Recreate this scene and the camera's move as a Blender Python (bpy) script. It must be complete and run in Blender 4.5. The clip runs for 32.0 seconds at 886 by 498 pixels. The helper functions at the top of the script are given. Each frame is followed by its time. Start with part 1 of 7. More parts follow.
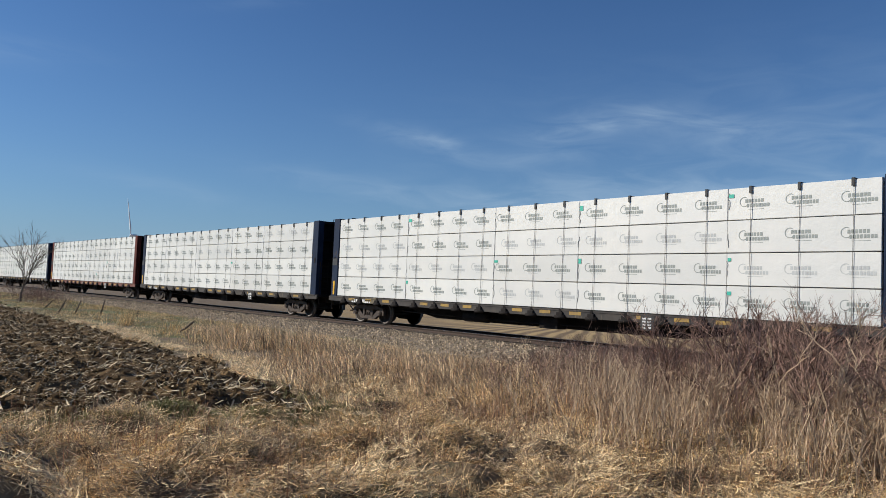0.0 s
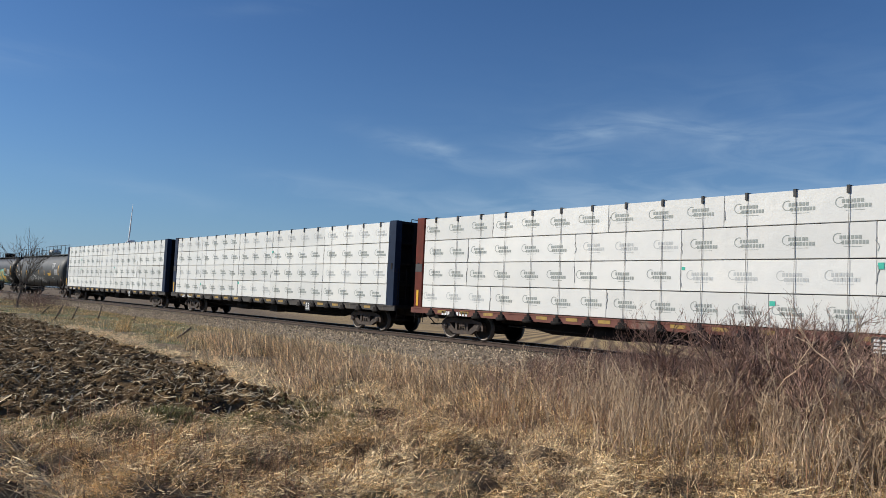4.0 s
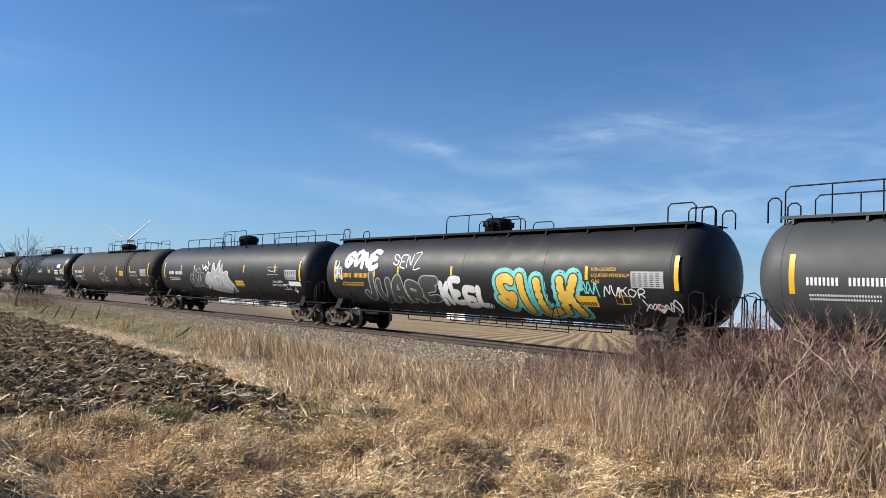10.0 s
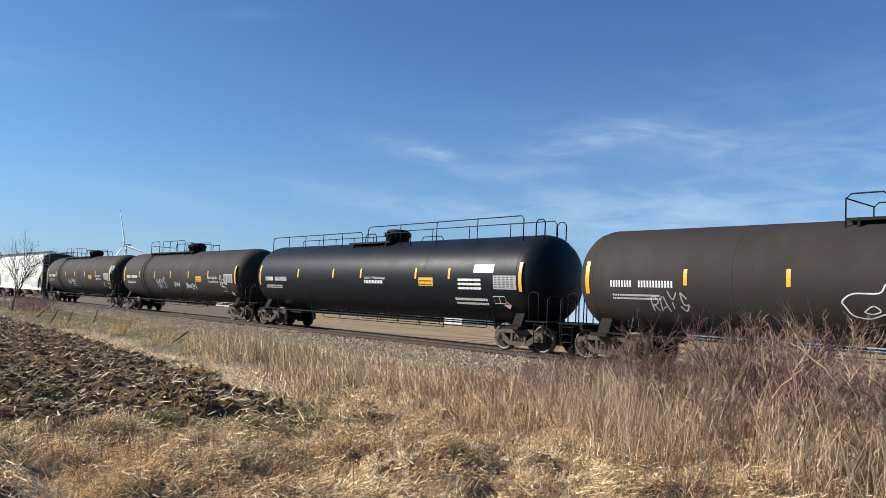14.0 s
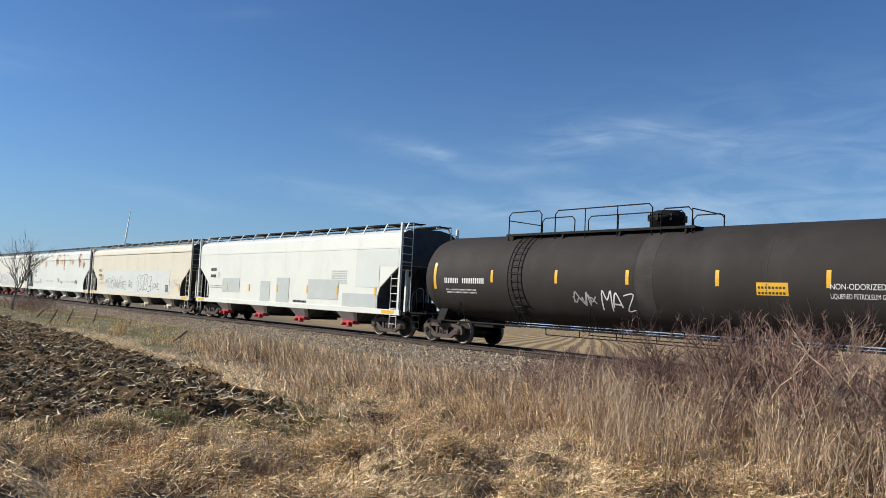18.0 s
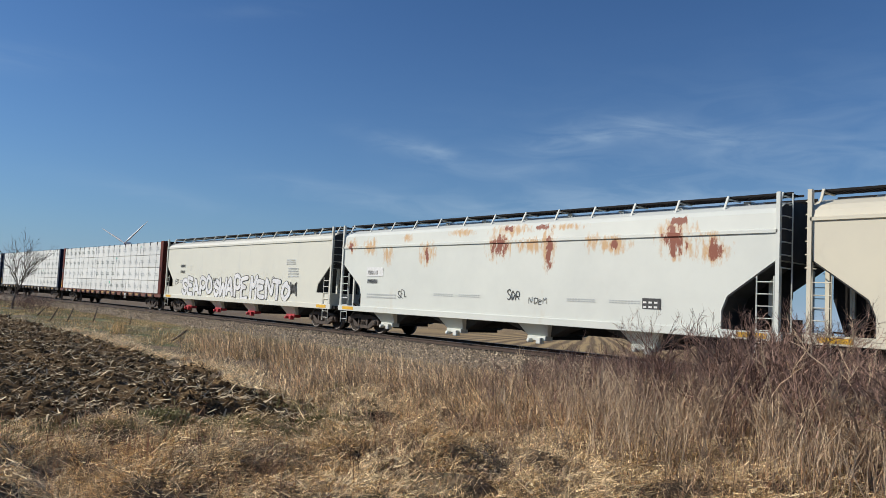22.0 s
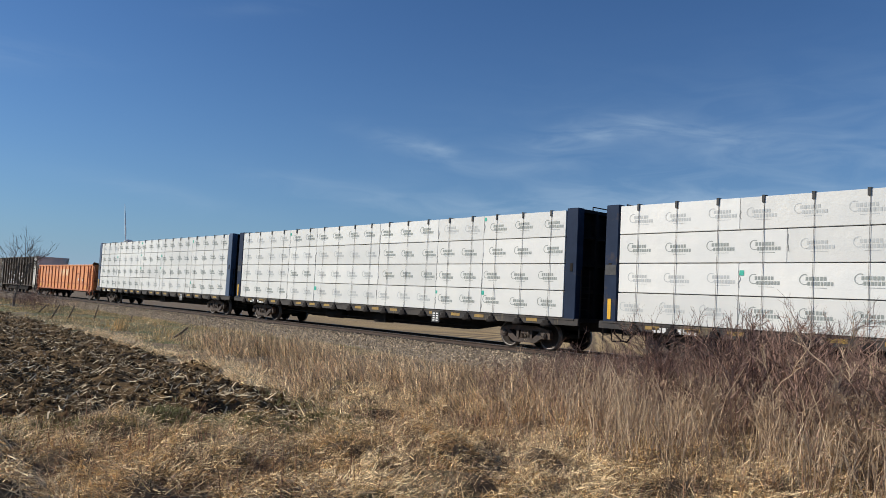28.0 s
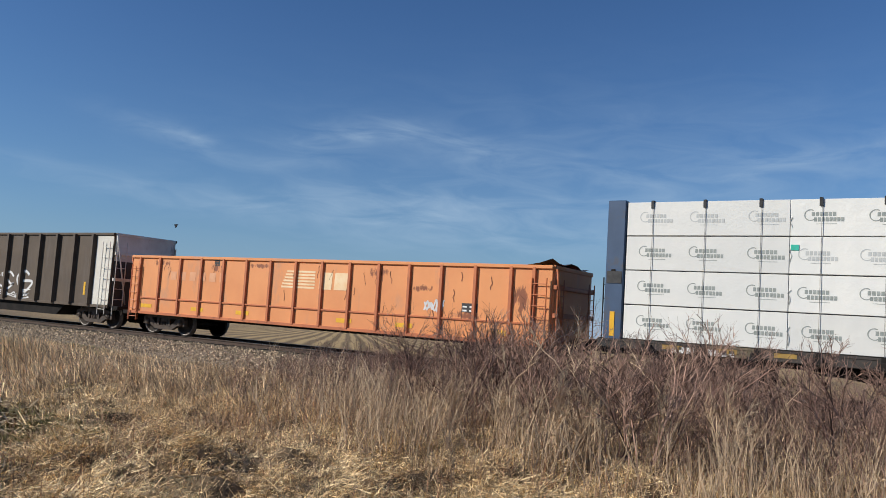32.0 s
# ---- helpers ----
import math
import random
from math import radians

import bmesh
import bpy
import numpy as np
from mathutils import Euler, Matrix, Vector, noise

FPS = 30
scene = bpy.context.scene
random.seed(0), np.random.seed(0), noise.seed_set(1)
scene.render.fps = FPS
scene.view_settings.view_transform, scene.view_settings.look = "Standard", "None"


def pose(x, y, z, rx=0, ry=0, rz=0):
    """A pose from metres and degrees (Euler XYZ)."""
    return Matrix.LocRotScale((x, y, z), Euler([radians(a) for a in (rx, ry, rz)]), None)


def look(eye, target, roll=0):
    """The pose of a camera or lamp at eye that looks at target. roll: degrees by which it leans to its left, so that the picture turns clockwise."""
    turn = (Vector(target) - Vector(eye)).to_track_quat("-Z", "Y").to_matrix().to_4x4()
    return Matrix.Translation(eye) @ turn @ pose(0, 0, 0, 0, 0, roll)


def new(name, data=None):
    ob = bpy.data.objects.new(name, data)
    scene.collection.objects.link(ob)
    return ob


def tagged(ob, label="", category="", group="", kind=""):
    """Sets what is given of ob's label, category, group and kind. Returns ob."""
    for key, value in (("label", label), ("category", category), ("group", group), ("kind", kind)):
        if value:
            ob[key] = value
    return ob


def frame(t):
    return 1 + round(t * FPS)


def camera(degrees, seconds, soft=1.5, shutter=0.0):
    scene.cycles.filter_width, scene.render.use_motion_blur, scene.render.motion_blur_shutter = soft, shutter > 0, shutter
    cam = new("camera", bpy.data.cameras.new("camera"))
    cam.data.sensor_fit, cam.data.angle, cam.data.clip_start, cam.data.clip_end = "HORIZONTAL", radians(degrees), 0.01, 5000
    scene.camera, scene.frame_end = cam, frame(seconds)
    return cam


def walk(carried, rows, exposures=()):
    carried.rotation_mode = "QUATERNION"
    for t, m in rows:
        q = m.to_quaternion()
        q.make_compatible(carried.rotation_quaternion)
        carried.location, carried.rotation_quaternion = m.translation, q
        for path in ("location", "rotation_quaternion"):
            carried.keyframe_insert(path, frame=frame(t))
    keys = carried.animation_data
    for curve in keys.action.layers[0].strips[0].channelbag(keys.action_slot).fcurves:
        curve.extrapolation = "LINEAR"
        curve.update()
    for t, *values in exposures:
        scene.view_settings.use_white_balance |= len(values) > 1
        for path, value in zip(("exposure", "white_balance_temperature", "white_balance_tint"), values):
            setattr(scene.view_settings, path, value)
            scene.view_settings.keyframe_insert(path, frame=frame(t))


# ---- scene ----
EYE = (0.0, 0.0, 1.47)
cam = camera(60.29, 32.0, soft=0.5)
# seconds, pitch, roll, heading of the hand-held camera, which stands on one spot
CAM = [
    (0.0, 93.213, -2.46, 49.58), (0.5, 93.30, -2.48, 49.534), (1.0, 93.367, -2.497, 49.502),
    (1.5, 93.415, -2.502, 49.498), (2.0, 93.484, -2.52, 49.455), (2.5, 93.556, -2.535, 49.451),
    (3.0, 93.65, -2.55, 49.438), (3.5, 93.692, -2.537, 49.41), (4.5, 93.70, -2.53, 49.42), (5.5, 93.63, -2.523, 49.464),
    (6.0, 93.581, -2.52, 49.482), (6.5, 93.546, -2.541, 49.492), (7.0, 93.527, -2.559, 49.496),
    (7.5, 93.521, -2.605, 49.490), (8.0, 93.522, -2.66, 49.466), (8.5, 93.54, -2.68, 49.438),
    (9.0, 93.592, -2.71, 49.388), (9.5, 93.666, -2.72, 49.36), (10.0, 93.756, -2.76, 49.329),
    (10.5, 93.827, -2.765, 49.294), (11.0, 93.902, -2.77, 49.244), (11.5, 94.016, -2.78, 49.205),
    (12.0, 94.073, -2.765, 49.182), (13.0, 94.085, -2.759, 49.187), (14.0, 94.112, -2.80, 49.146),
    (14.5, 94.167, -2.813, 49.132), (15.5, 94.14, -2.81, 49.125), (16.5, 94.106, -2.811, 49.121), (17.0, 94.06, -2.825, 49.14),
    (18.0, 94.062, -2.82, 49.14), (19.0, 94.059, -2.818, 49.135), (20.0, 94.054, -2.825, 49.137),
    (21.0, 93.995, -2.81, 49.144), (22.0, 93.965, -2.785, 49.141), (23.0, 94.025, -2.79, 49.137),
    (24.0, 94.01, -2.79, 49.134), (25.0, 93.938, -2.81, 49.168), (25.5, 93.924, -2.836, 49.165), (26.5, 93.90, -2.86, 49.18),
    (27.5, 93.87, -2.885, 49.195), (28.0, 93.81, -2.887, 49.203), (28.5, 93.808, -2.893, 49.203),
    (29.0, 93.894, -2.92, 49.181), (29.5, 94.009, -2.90, 49.132), (30.0, 94.083, -2.905, 48.755),
    (30.5, 94.112, -2.954, 47.526), (31.0, 94.132, -3.162, 44.595), (31.5, 94.373, -3.525, 39.107), (32.0, 94.718, -3.636, 31.06),
]
EXPO = [(0.0, -0.19), (6.5, -0.16), (7.4, -0.16), (8.0, -0.1), (8.6, 0.14), (9.0, 0.33), (15.0, 0.34), (17.0, 0.28), (18.0, 0.1), (19.0, -0.11), (22.0, -0.2), (32.0, -0.17)]
walk(cam, [(t, pose(*EYE, a, b, c)) for t, a, b, c in CAM], EXPO)

# ---- light: clear spring sky, sun low behind the camera's left shoulder ----
SUN = Vector((-0.62, -0.62, 0.48)).normalized()
world = bpy.data.worlds.new("sky")
scene.world = world
world.use_nodes = True
wn, wl = world.node_tree.nodes, world.node_tree.links
wn.clear()
sky = wn.new("ShaderNodeTexSky")
sky.sky_type, sky.sun_disc = "NISHITA", False
sky.sun_elevation = math.asin(SUN.z)
sky.sun_rotation = math.atan2(SUN.x, SUN.y)
sky.air_density, sky.dust_density, sky.ozone_density = 1.0, 0.2, 2.0
# thin cirrus, streaked along the wind
tco = wn.new("ShaderNodeTexCoord")
bgs = wn.new("ShaderNodeBackground")
bgs.inputs["Strength"].default_value = 0.078
out = wn.new("ShaderNodeOutputWorld")
mixc = wn.new("ShaderNodeMix")
mixc.data_type = "RGBA"
mixc.inputs["B"].default_value = (6.0, 8.0, 10.2, 1)
deep = wn.new("ShaderNodeHueSaturation")
deep.inputs["Saturation"].default_value = 1.05
tint = wn.new("ShaderNodeMix")
tint.data_type, tint.blend_type = "RGBA", "MULTIPLY"
tint.inputs["Factor"].default_value = 1.0
tint.inputs["B"].default_value = (0.62, 0.90, 1.27, 1)
wl.new(sky.outputs[0], deep.inputs["Color"])
wl.new(deep.outputs[0], tint.inputs["A"])
haze = wn.new("ShaderNodeMix")
haze.data_type = "RGBA"
haze.inputs["B"].default_value = (3.0, 5.1, 7.9, 1)
wl.new(tint.outputs["Result"], haze.inputs["A"])
pale = wn.new("ShaderNodeMix")
pale.data_type = "RGBA"
pale.inputs["B"].default_value = (5.6, 7.2, 9.0, 1)
wl.new(haze.outputs["Result"], pale.inputs["A"])
wl.new(pale.outputs["Result"], mixc.inputs["A"])
wl.new(mixc.outputs["Result"], bgs.inputs["Color"])
wl.new(bgs.outputs[0], out.inputs[0])


def wmath(op, a, b=0.0, c=0.0, clamp=False):
    n = wn.new("ShaderNodeMath")
    n.operation, n.use_clamp = op, clamp
    for i, v in enumerate((a, b, c)):
        if isinstance(v, (int, float)):
            n.inputs[i].default_value = v
        else:
            wl.new(v, n.inputs[i])
    return n.outputs[0]


# heading (degrees from -x towards +y) and height of a direction in the sky
sepw = wn.new("ShaderNodeSeparateXYZ")
wl.new(tco.outputs["Generated"], sepw.inputs[0])
head = wmath("MULTIPLY", wmath("ARCTAN2", sepw.outputs["Y"], wmath("MULTIPLY", sepw.outputs["X"], -1.0)), 57.2958)
elev = wmath("MULTIPLY", wmath("ARCSINE", sepw.outputs["Z"]), 57.2958)
wl.new(wmath("MULTIPLY", wmath("POWER", 2.718, wmath("MULTIPLY", wmath("MAXIMUM", elev, 0.0), -0.17)), 0.8), haze.inputs["Factor"])
wl.new(wmath("MULTIPLY", wmath("POWER", 2.718, wmath("MULTIPLY", wmath("MAXIMUM", elev, 0.0), -0.8)), 0.75), pale.inputs["Factor"])
cloud_uv = wn.new("ShaderNodeCombineXYZ")
wl.new(wmath("MULTIPLY", head, 0.10), cloud_uv.inputs["X"])
wl.new(wmath("MULTIPLY", elev, 0.42), cloud_uv.inputs["Y"])
cn = wn.new("ShaderNodeTexNoise")
cn.inputs["Scale"].default_value, cn.inputs["Detail"].default_value, cn.inputs["Roughness"].default_value = 1.6, 6.0, 0.55
cn.inputs["Distortion"].default_value = 0.8
wl.new(cloud_uv.outputs[0], cn.inputs["Vector"])
fine = wmath("MULTIPLY_ADD", cn.outputs["Fac"], 2.6, -0.95, clamp=True)


def wisp(az, el, along, across, tilt, amount):
    """one cirrus streak: a soft ellipse in the sky, ragged by noise"""
    c, s = math.cos(radians(tilt)), math.sin(radians(tilt))
    u, v = wmath("SUBTRACT", head, az), wmath("SUBTRACT", elev, el)
    p = wmath("DIVIDE", wmath("ADD", wmath("MULTIPLY", u, c), wmath("MULTIPLY", v, s)), along)
    q = wmath("DIVIDE", wmath("SUBTRACT", wmath("MULTIPLY", v, c), wmath("MULTIPLY", u, s)), across)
    d = wmath("ADD", wmath("MULTIPLY", p, p), wmath("MULTIPLY", q, q))
    return wmath("MULTIPLY", wmath("POWER", 2.718, wmath("MULTIPLY", d, -1.0)), amount)


total = wmath("MULTIPLY", wisp(38.2, 11.3, 4.2, 0.7, -10, 0.42), 1.0)
for w in ((74, 9, 24, 6, 0, 0.30), (40.2, 11.0, 1.2, 0.45, -14, 0.3), (51.5, 12.7, 5.0, 0.9, 10, 0.42), (60.5, 12.3, 6.5, 0.9, -9, 0.30), (47, 10.3, 4.5, 0.6, 5, 0.16),
          (26, 20.0, 4.0, 0.5, 10, 0.08), (33, 7.4, 6.5, 0.9, -8, 0.22), (44, 6.8, 8.0, 1.2, -4, 0.28), (57, 7.0, 11, 2.0, -2, 0.46), (20, 6.4, 6, 0.8, -8, 0.16),
          (84, 12.0, 8, 1.0, 6, 0.3), (100, 9, 9, 1.2, -6, 0.25), (5, 14, 8, 1.0, 5, 0.2)):
    total = wmath("ADD", total, wisp(*w))
wl.new(wmath("MULTIPLY", total, wmath("MULTIPLY_ADD", fine, 0.9, 0.12), clamp=True), mixc.inputs["Factor"])

sun = new("sun", bpy.data.lights.new("sun", "SUN"))
sun.data.energy, sun.data.angle, sun.data.color = 5.3, radians(0.53), (1.0, 0.94, 0.84)
sun.matrix_world = look(SUN * 50, (0, 0, 0))

# ---- materials ----
MATS = {}


def mat(name, col, col2=None, scale=3.0, rough=0.6, metal=0.0, bump=0.0, bscale=None, fac=(0.35, 0.65), stretch=(1, 1, 1),
        stain=None, stain_scale=1.0, stain_at=(0.55, 0.7), stain_stretch=(1, 1, 1), rand=0.0, coat=0.0, island=0.0, spec=0.5):
    """A surface of two tones mixed by noise, with an optional third tone in stains, relief, and a tone that varies by piece."""
    if name in MATS:
        return MATS[name]
    m = bpy.data.materials.new(name)
    m.use_nodes = True
    n, l = m.node_tree.nodes, m.node_tree.links
    b = n["Principled BSDF"]
    b.inputs["Roughness"].default_value, b.inputs["Metallic"].default_value = rough, metal
    b.inputs["Coat Weight"].default_value = coat
    b.inputs["Specular IOR Level"].default_value = spec
    co = n.new("ShaderNodeTexCoord")

    def noise_at(sc, st, detail=5.0, rgh=0.6):
        mp = n.new("ShaderNodeMapping")
        mp.inputs["Scale"].default_value = [sc * k for k in st]
        l.new(co.outputs["Object"], mp.inputs["Vector"])
        t = n.new("ShaderNodeTexNoise")
        t.inputs["Scale"].default_value, t.inputs["Detail"].default_value, t.inputs["Roughness"].default_value = 1.0, detail, rgh
        l.new(mp.outputs[0], t.inputs["Vector"])
        return t.outputs["Fac"]

    def ramp(src, a, z):
        r = n.new("ShaderNodeMapRange")
        r.inputs["From Min"].default_value, r.inputs["From Max"].default_value = a, z
        l.new(src, r.inputs["Value"])
        return r.outputs["Result"]

    def mix(a, c, f):
        x = n.new("ShaderNodeMix")
        x.data_type = "RGBA"
        for sock, v in (("A", a), ("B", c)):
            if isinstance(v, tuple):
                x.inputs[sock].default_value = (*v, 1)
            else:
                l.new(v, x.inputs[sock])
        l.new(f, x.inputs["Factor"])
        return x.outputs["Result"]

    c = mix(col, col2 or tuple(k * 0.8 for k in col), ramp(noise_at(scale, stretch), *fac))
    if stain:
        c = mix(c, stain, ramp(noise_at(stain_scale, stain_stretch, 6.0, 0.65), *stain_at))
    if rand or island:
        h = n.new("ShaderNodeHueSaturation")
        src = n.new("ShaderNodeObjectInfo").outputs["Random"] if rand else n.new("ShaderNodeNewGeometry").outputs["Random Per Island"]
        k = rand or island
        r = n.new("ShaderNodeMapRange")
        r.inputs["To Min"].default_value, r.inputs["To Max"].default_value = 1 - k, 1 + k
        if island > 0.45:
            # many dull pieces, few bright ones
            pw = n.new("ShaderNodeMath")
            pw.operation = "POWER"
            pw.inputs[1].default_value = 1.25
            l.new(src, pw.inputs[0])
            src = pw.outputs[0]
            r.inputs["To Min"].default_value, r.inputs["To Max"].default_value = 1 - 1.2 * k, 1 + 1.45 * k
        l.new(src, r.inputs["Value"])
        l.new(r.outputs["Result"], h.inputs["Value"])
        l.new(c, h.inputs["Color"])
        c = h.outputs["Color"]
    l.new(c, b.inputs["Base Color"])
    if bump:
        bp = n.new("ShaderNodeBump")
        bp.inputs["Strength"].default_value, bp.inputs["Distance"].default_value = 1.0, bump
        l.new(noise_at(bscale or scale * 4, stretch), bp.inputs["Height"])
        l.new(bp.outputs[0], b.inputs["Normal"])
    rr = n.new("ShaderNodeMapRange")
    rr.inputs["To Min"].default_value, rr.inputs["To Max"].default_value = max(rough - 0.08, 0.02), min(rough + 0.08, 1)
    l.new(noise_at(scale * 2.3, (1, 1, 1), 3.0), rr.inputs["Value"])
    l.new(rr.outputs["Result"], b.inputs["Roughness"])
    MATS[name] = m
    return m


WRAP = mat("lumber_wrap", (0.75, 0.745, 0.70), (0.69, 0.695, 0.665), 0.9, 0.45, bump=0.012, bscale=3.5, stain=(0.60, 0.55, 0.45), stain_scale=0.8, stain_at=(0.64, 0.8), stain_stretch=(0.4, 1, 2.5), rand=0.075)
PRINT = mat("print_ink", (0.25, 0.28, 0.26), (0.35, 0.38, 0.36), 12, 0.55)
PRINT_PALE = mat("print_ink_faded", (0.45, 0.47, 0.46), (0.54, 0.56, 0.55), 9, 0.55)
FOLD = mat("torn_wrap", (0.20, 0.21, 0.21), (0.42, 0.43, 0.42), 6, 0.7)
CABLE = mat("cable_steel", (0.10, 0.10, 0.10), (0.2, 0.19, 0.18), 20, 0.5, 0.5)
RUBBER = mat("black_plastic", (0.015, 0.015, 0.016), (0.03, 0.03, 0.03), 8, 0.6)
TEAL = mat("teal_tape", (0.03, 0.42, 0.30), (0.05, 0.5, 0.38), 8, 0.5)
BLUE = mat("navy_paint", (0.020, 0.034, 0.068), (0.013, 0.023, 0.048), 1.2, 0.65, spec=0.12, stain=(0.08, 0.06, 0.05), stain_scale=1.5, stain_at=(0.6, 0.75))
BLUEPALE = mat("mid_blue_paint", (0.045, 0.085, 0.16), (0.033, 0.064, 0.125), 1.2, 0.55, stain=(0.08, 0.07, 0.06), stain_scale=1.5, stain_at=(0.6, 0.75))
BROWN = mat("oxide_red_paint", (0.145, 0.032, 0.022), (0.085, 0.022, 0.016), 1.2, 0.7, spec=0.15, stain=(0.08, 0.03, 0.02), stain_scale=1.5, stain_at=(0.58, 0.75))
SILL = mat("grimy_sill", (0.030, 0.028, 0.028), (0.065, 0.055, 0.047), 1.6, 0.8, stain=(0.24, 0.19, 0.11), stain_scale=1.1, stain_at=(0.58, 0.7), stain_stretch=(1, 1, 0.3))
SILLRED = mat("grimy_red_sill", (0.12, 0.03, 0.02), (0.17, 0.06, 0.04), 1.6, 0.75, stain=(0.20, 0.15, 0.12), stain_scale=1.1, stain_at=(0.6, 0.7))
STEEL = mat("bogie_steel", (0.045, 0.034, 0.028), (0.085, 0.060, 0.046), 4, 0.8, 0.0, bump=0.004, stain=(0.135, 0.068, 0.04), stain_scale=2.0, stain_at=(0.55, 0.72))
WHEEL = mat("wheel_steel", (0.028, 0.023, 0.02), (0.05, 0.038, 0.03), 5, 0.8, 0.0, spec=0.2)
TREAD = mat("wheel_tread", (0.16, 0.14, 0.125), (0.10, 0.085, 0.075), 5, 0.5, 0.6)
BULK = mat("dark_bulkhead", (0.010, 0.010, 0.011), (0.022, 0.020, 0.019), 1.5, 0.85, spec=0.1)
UNDER = mat("underframe_black", (0.014, 0.013, 0.013), (0.028, 0.024, 0.022), 2, 0.85, spec=0.12)
YELLOW = mat("yellow_reflector", (0.78, 0.44, 0.02), (0.7, 0.38, 0.02), 6, 0.45)
WHITEP = mat("white_marking", (0.78, 0.78, 0.76), (0.66, 0.66, 0.64), 9, 0.55)
BLACKP = mat("black_marking", (0.02, 0.02, 0.022), (0.04, 0.04, 0.04), 9, 0.55)
REDP = mat("red_paint", (0.50, 0.03, 0.04), (0.38, 0.03, 0.03), 6, 0.5)
TANKBROWN = mat("tank_dull_black", (0.030, 0.025, 0.022), (0.038, 0.032, 0.028), 0.7, 0.75, spec=0.22, bump=0.002, bscale=2, stain=(0.05, 0.045, 0.042), stain_scale=0.6, stain_at=(0.55, 0.8), stain_stretch=(1, 1, 0.2))
TANKGREY = mat("tank_faded_black", (0.054, 0.057, 0.059), (0.043, 0.046, 0.048), 0.8, 0.6, spec=0.4, bump=0.002, bscale=2, stain=(0.065, 0.066, 0.067), stain_scale=0.7, stain_at=(0.6, 0.8), stain_stretch=(1.2, 1, 0.2))
TANKMID = mat("tank_satin_black", (0.014, 0.014, 0.015), (0.021, 0.021, 0.022), 0.8, 0.5, spec=0.3, bump=0.002, bscale=2, stain=(0.05, 0.05, 0.05), stain_scale=0.7, stain_at=(0.6, 0.8), stain_stretch=(1, 1, 0.2))
TANKGLOSS = mat("tank_gloss_black", (0.008, 0.010, 0.014), (0.012, 0.014, 0.018), 0.8, 0.45, bump=0.0012, bscale=1.5, spec=0.16)
RAILING = mat("black_railing", (0.010, 0.010, 0.011), (0.018, 0.017, 0.016), 5, 0.7, spec=0.15)


def hopper_paint(name, a, b, stain, at, sc=0.9, st=(1, 1, 0.35)):
    return mat(name, a, b, 0.5, 0.5, bump=0.003, bscale=1.2, stain=stain, stain_scale=sc, stain_at=at, stain_stretch=st)


CREAM = hopper_paint("cream_white_paint", (0.70, 0.71, 0.635), (0.65, 0.66, 0.60), (0.56, 0.57, 0.52), (0.55, 0.8))
BEIGE = hopper_paint("beige_paint", (0.67, 0.62, 0.48), (0.62, 0.575, 0.455), (0.50, 0.44, 0.34), (0.56, 0.8))
RUSTY = hopper_paint("rust_stained_white_paint", (0.66, 0.68, 0.62), (0.60, 0.62, 0.57), (0.55, 0.48, 0.36), (0.62, 0.85), 0.7, (1, 1, 0.5))
OFFWHITE = hopper_paint("off_white_paint", (0.67, 0.66, 0.565), (0.63, 0.62, 0.535), (0.54, 0.54, 0.49), (0.58, 0.8))
# dark end tone; on slope sheets and bays it stands in for shade
ENDDARK = mat("dark_end_and_shade_paint", (0.040, 0.043, 0.047), (0.065, 0.064, 0.062), 1.2, 0.75, spec=0.2)
PALEPATCH = mat("pale_patch_paint", (0.60, 0.63, 0.585), (0.56, 0.59, 0.55), 0.8, 0.55)
DULLYELLOW = mat("dull_yellow_paint", (0.42, 0.26, 0.05), (0.28, 0.18, 0.06), 5, 0.7)
PATCH = mat("grey_patch_paint", (0.47, 0.50, 0.475), (0.43, 0.46, 0.44), 1.5, 0.55)
ORANGE = mat("faded_orange_paint", (0.74, 0.30, 0.11), (0.66, 0.25, 0.09), 0.6, 0.6, bump=0.004, bscale=1.5, stain=(0.50, 0.25, 0.14), stain_scale=1.3, stain_at=(0.58, 0.75), stain_stretch=(1, 1, 0.4))
ORANGEDARK = mat("orange_rib_paint", (0.55, 0.17, 0.06), (0.40, 0.12, 0.05), 1.0, 0.6, stain=(0.2, 0.08, 0.04), stain_scale=2, stain_at=(0.6, 0.75))
COALBROWN = mat("weathered_brown_paint", (0.066, 0.045, 0.030), (0.098, 0.068, 0.045), 0.7, 0.7, stain=(0.11, 0.085, 0.07), stain_scale=1.0, stain_at=(0.55, 0.75), stain_stretch=(1.5, 1, 0.3))
WHITEEND = mat("dirty_white_paint", (0.68, 0.66, 0.60), (0.55, 0.52, 0.46), 1.2, 0.6, stain=(0.25, 0.16, 0.10), stain_scale=1.6, stain_at=(0.6, 0.7), stain_stretch=(1, 1, 0.3))
SILVER = mat("silver_spray", (0.42, 0.42, 0.42), (0.30, 0.30, 0.30), 1.4, 0.5)
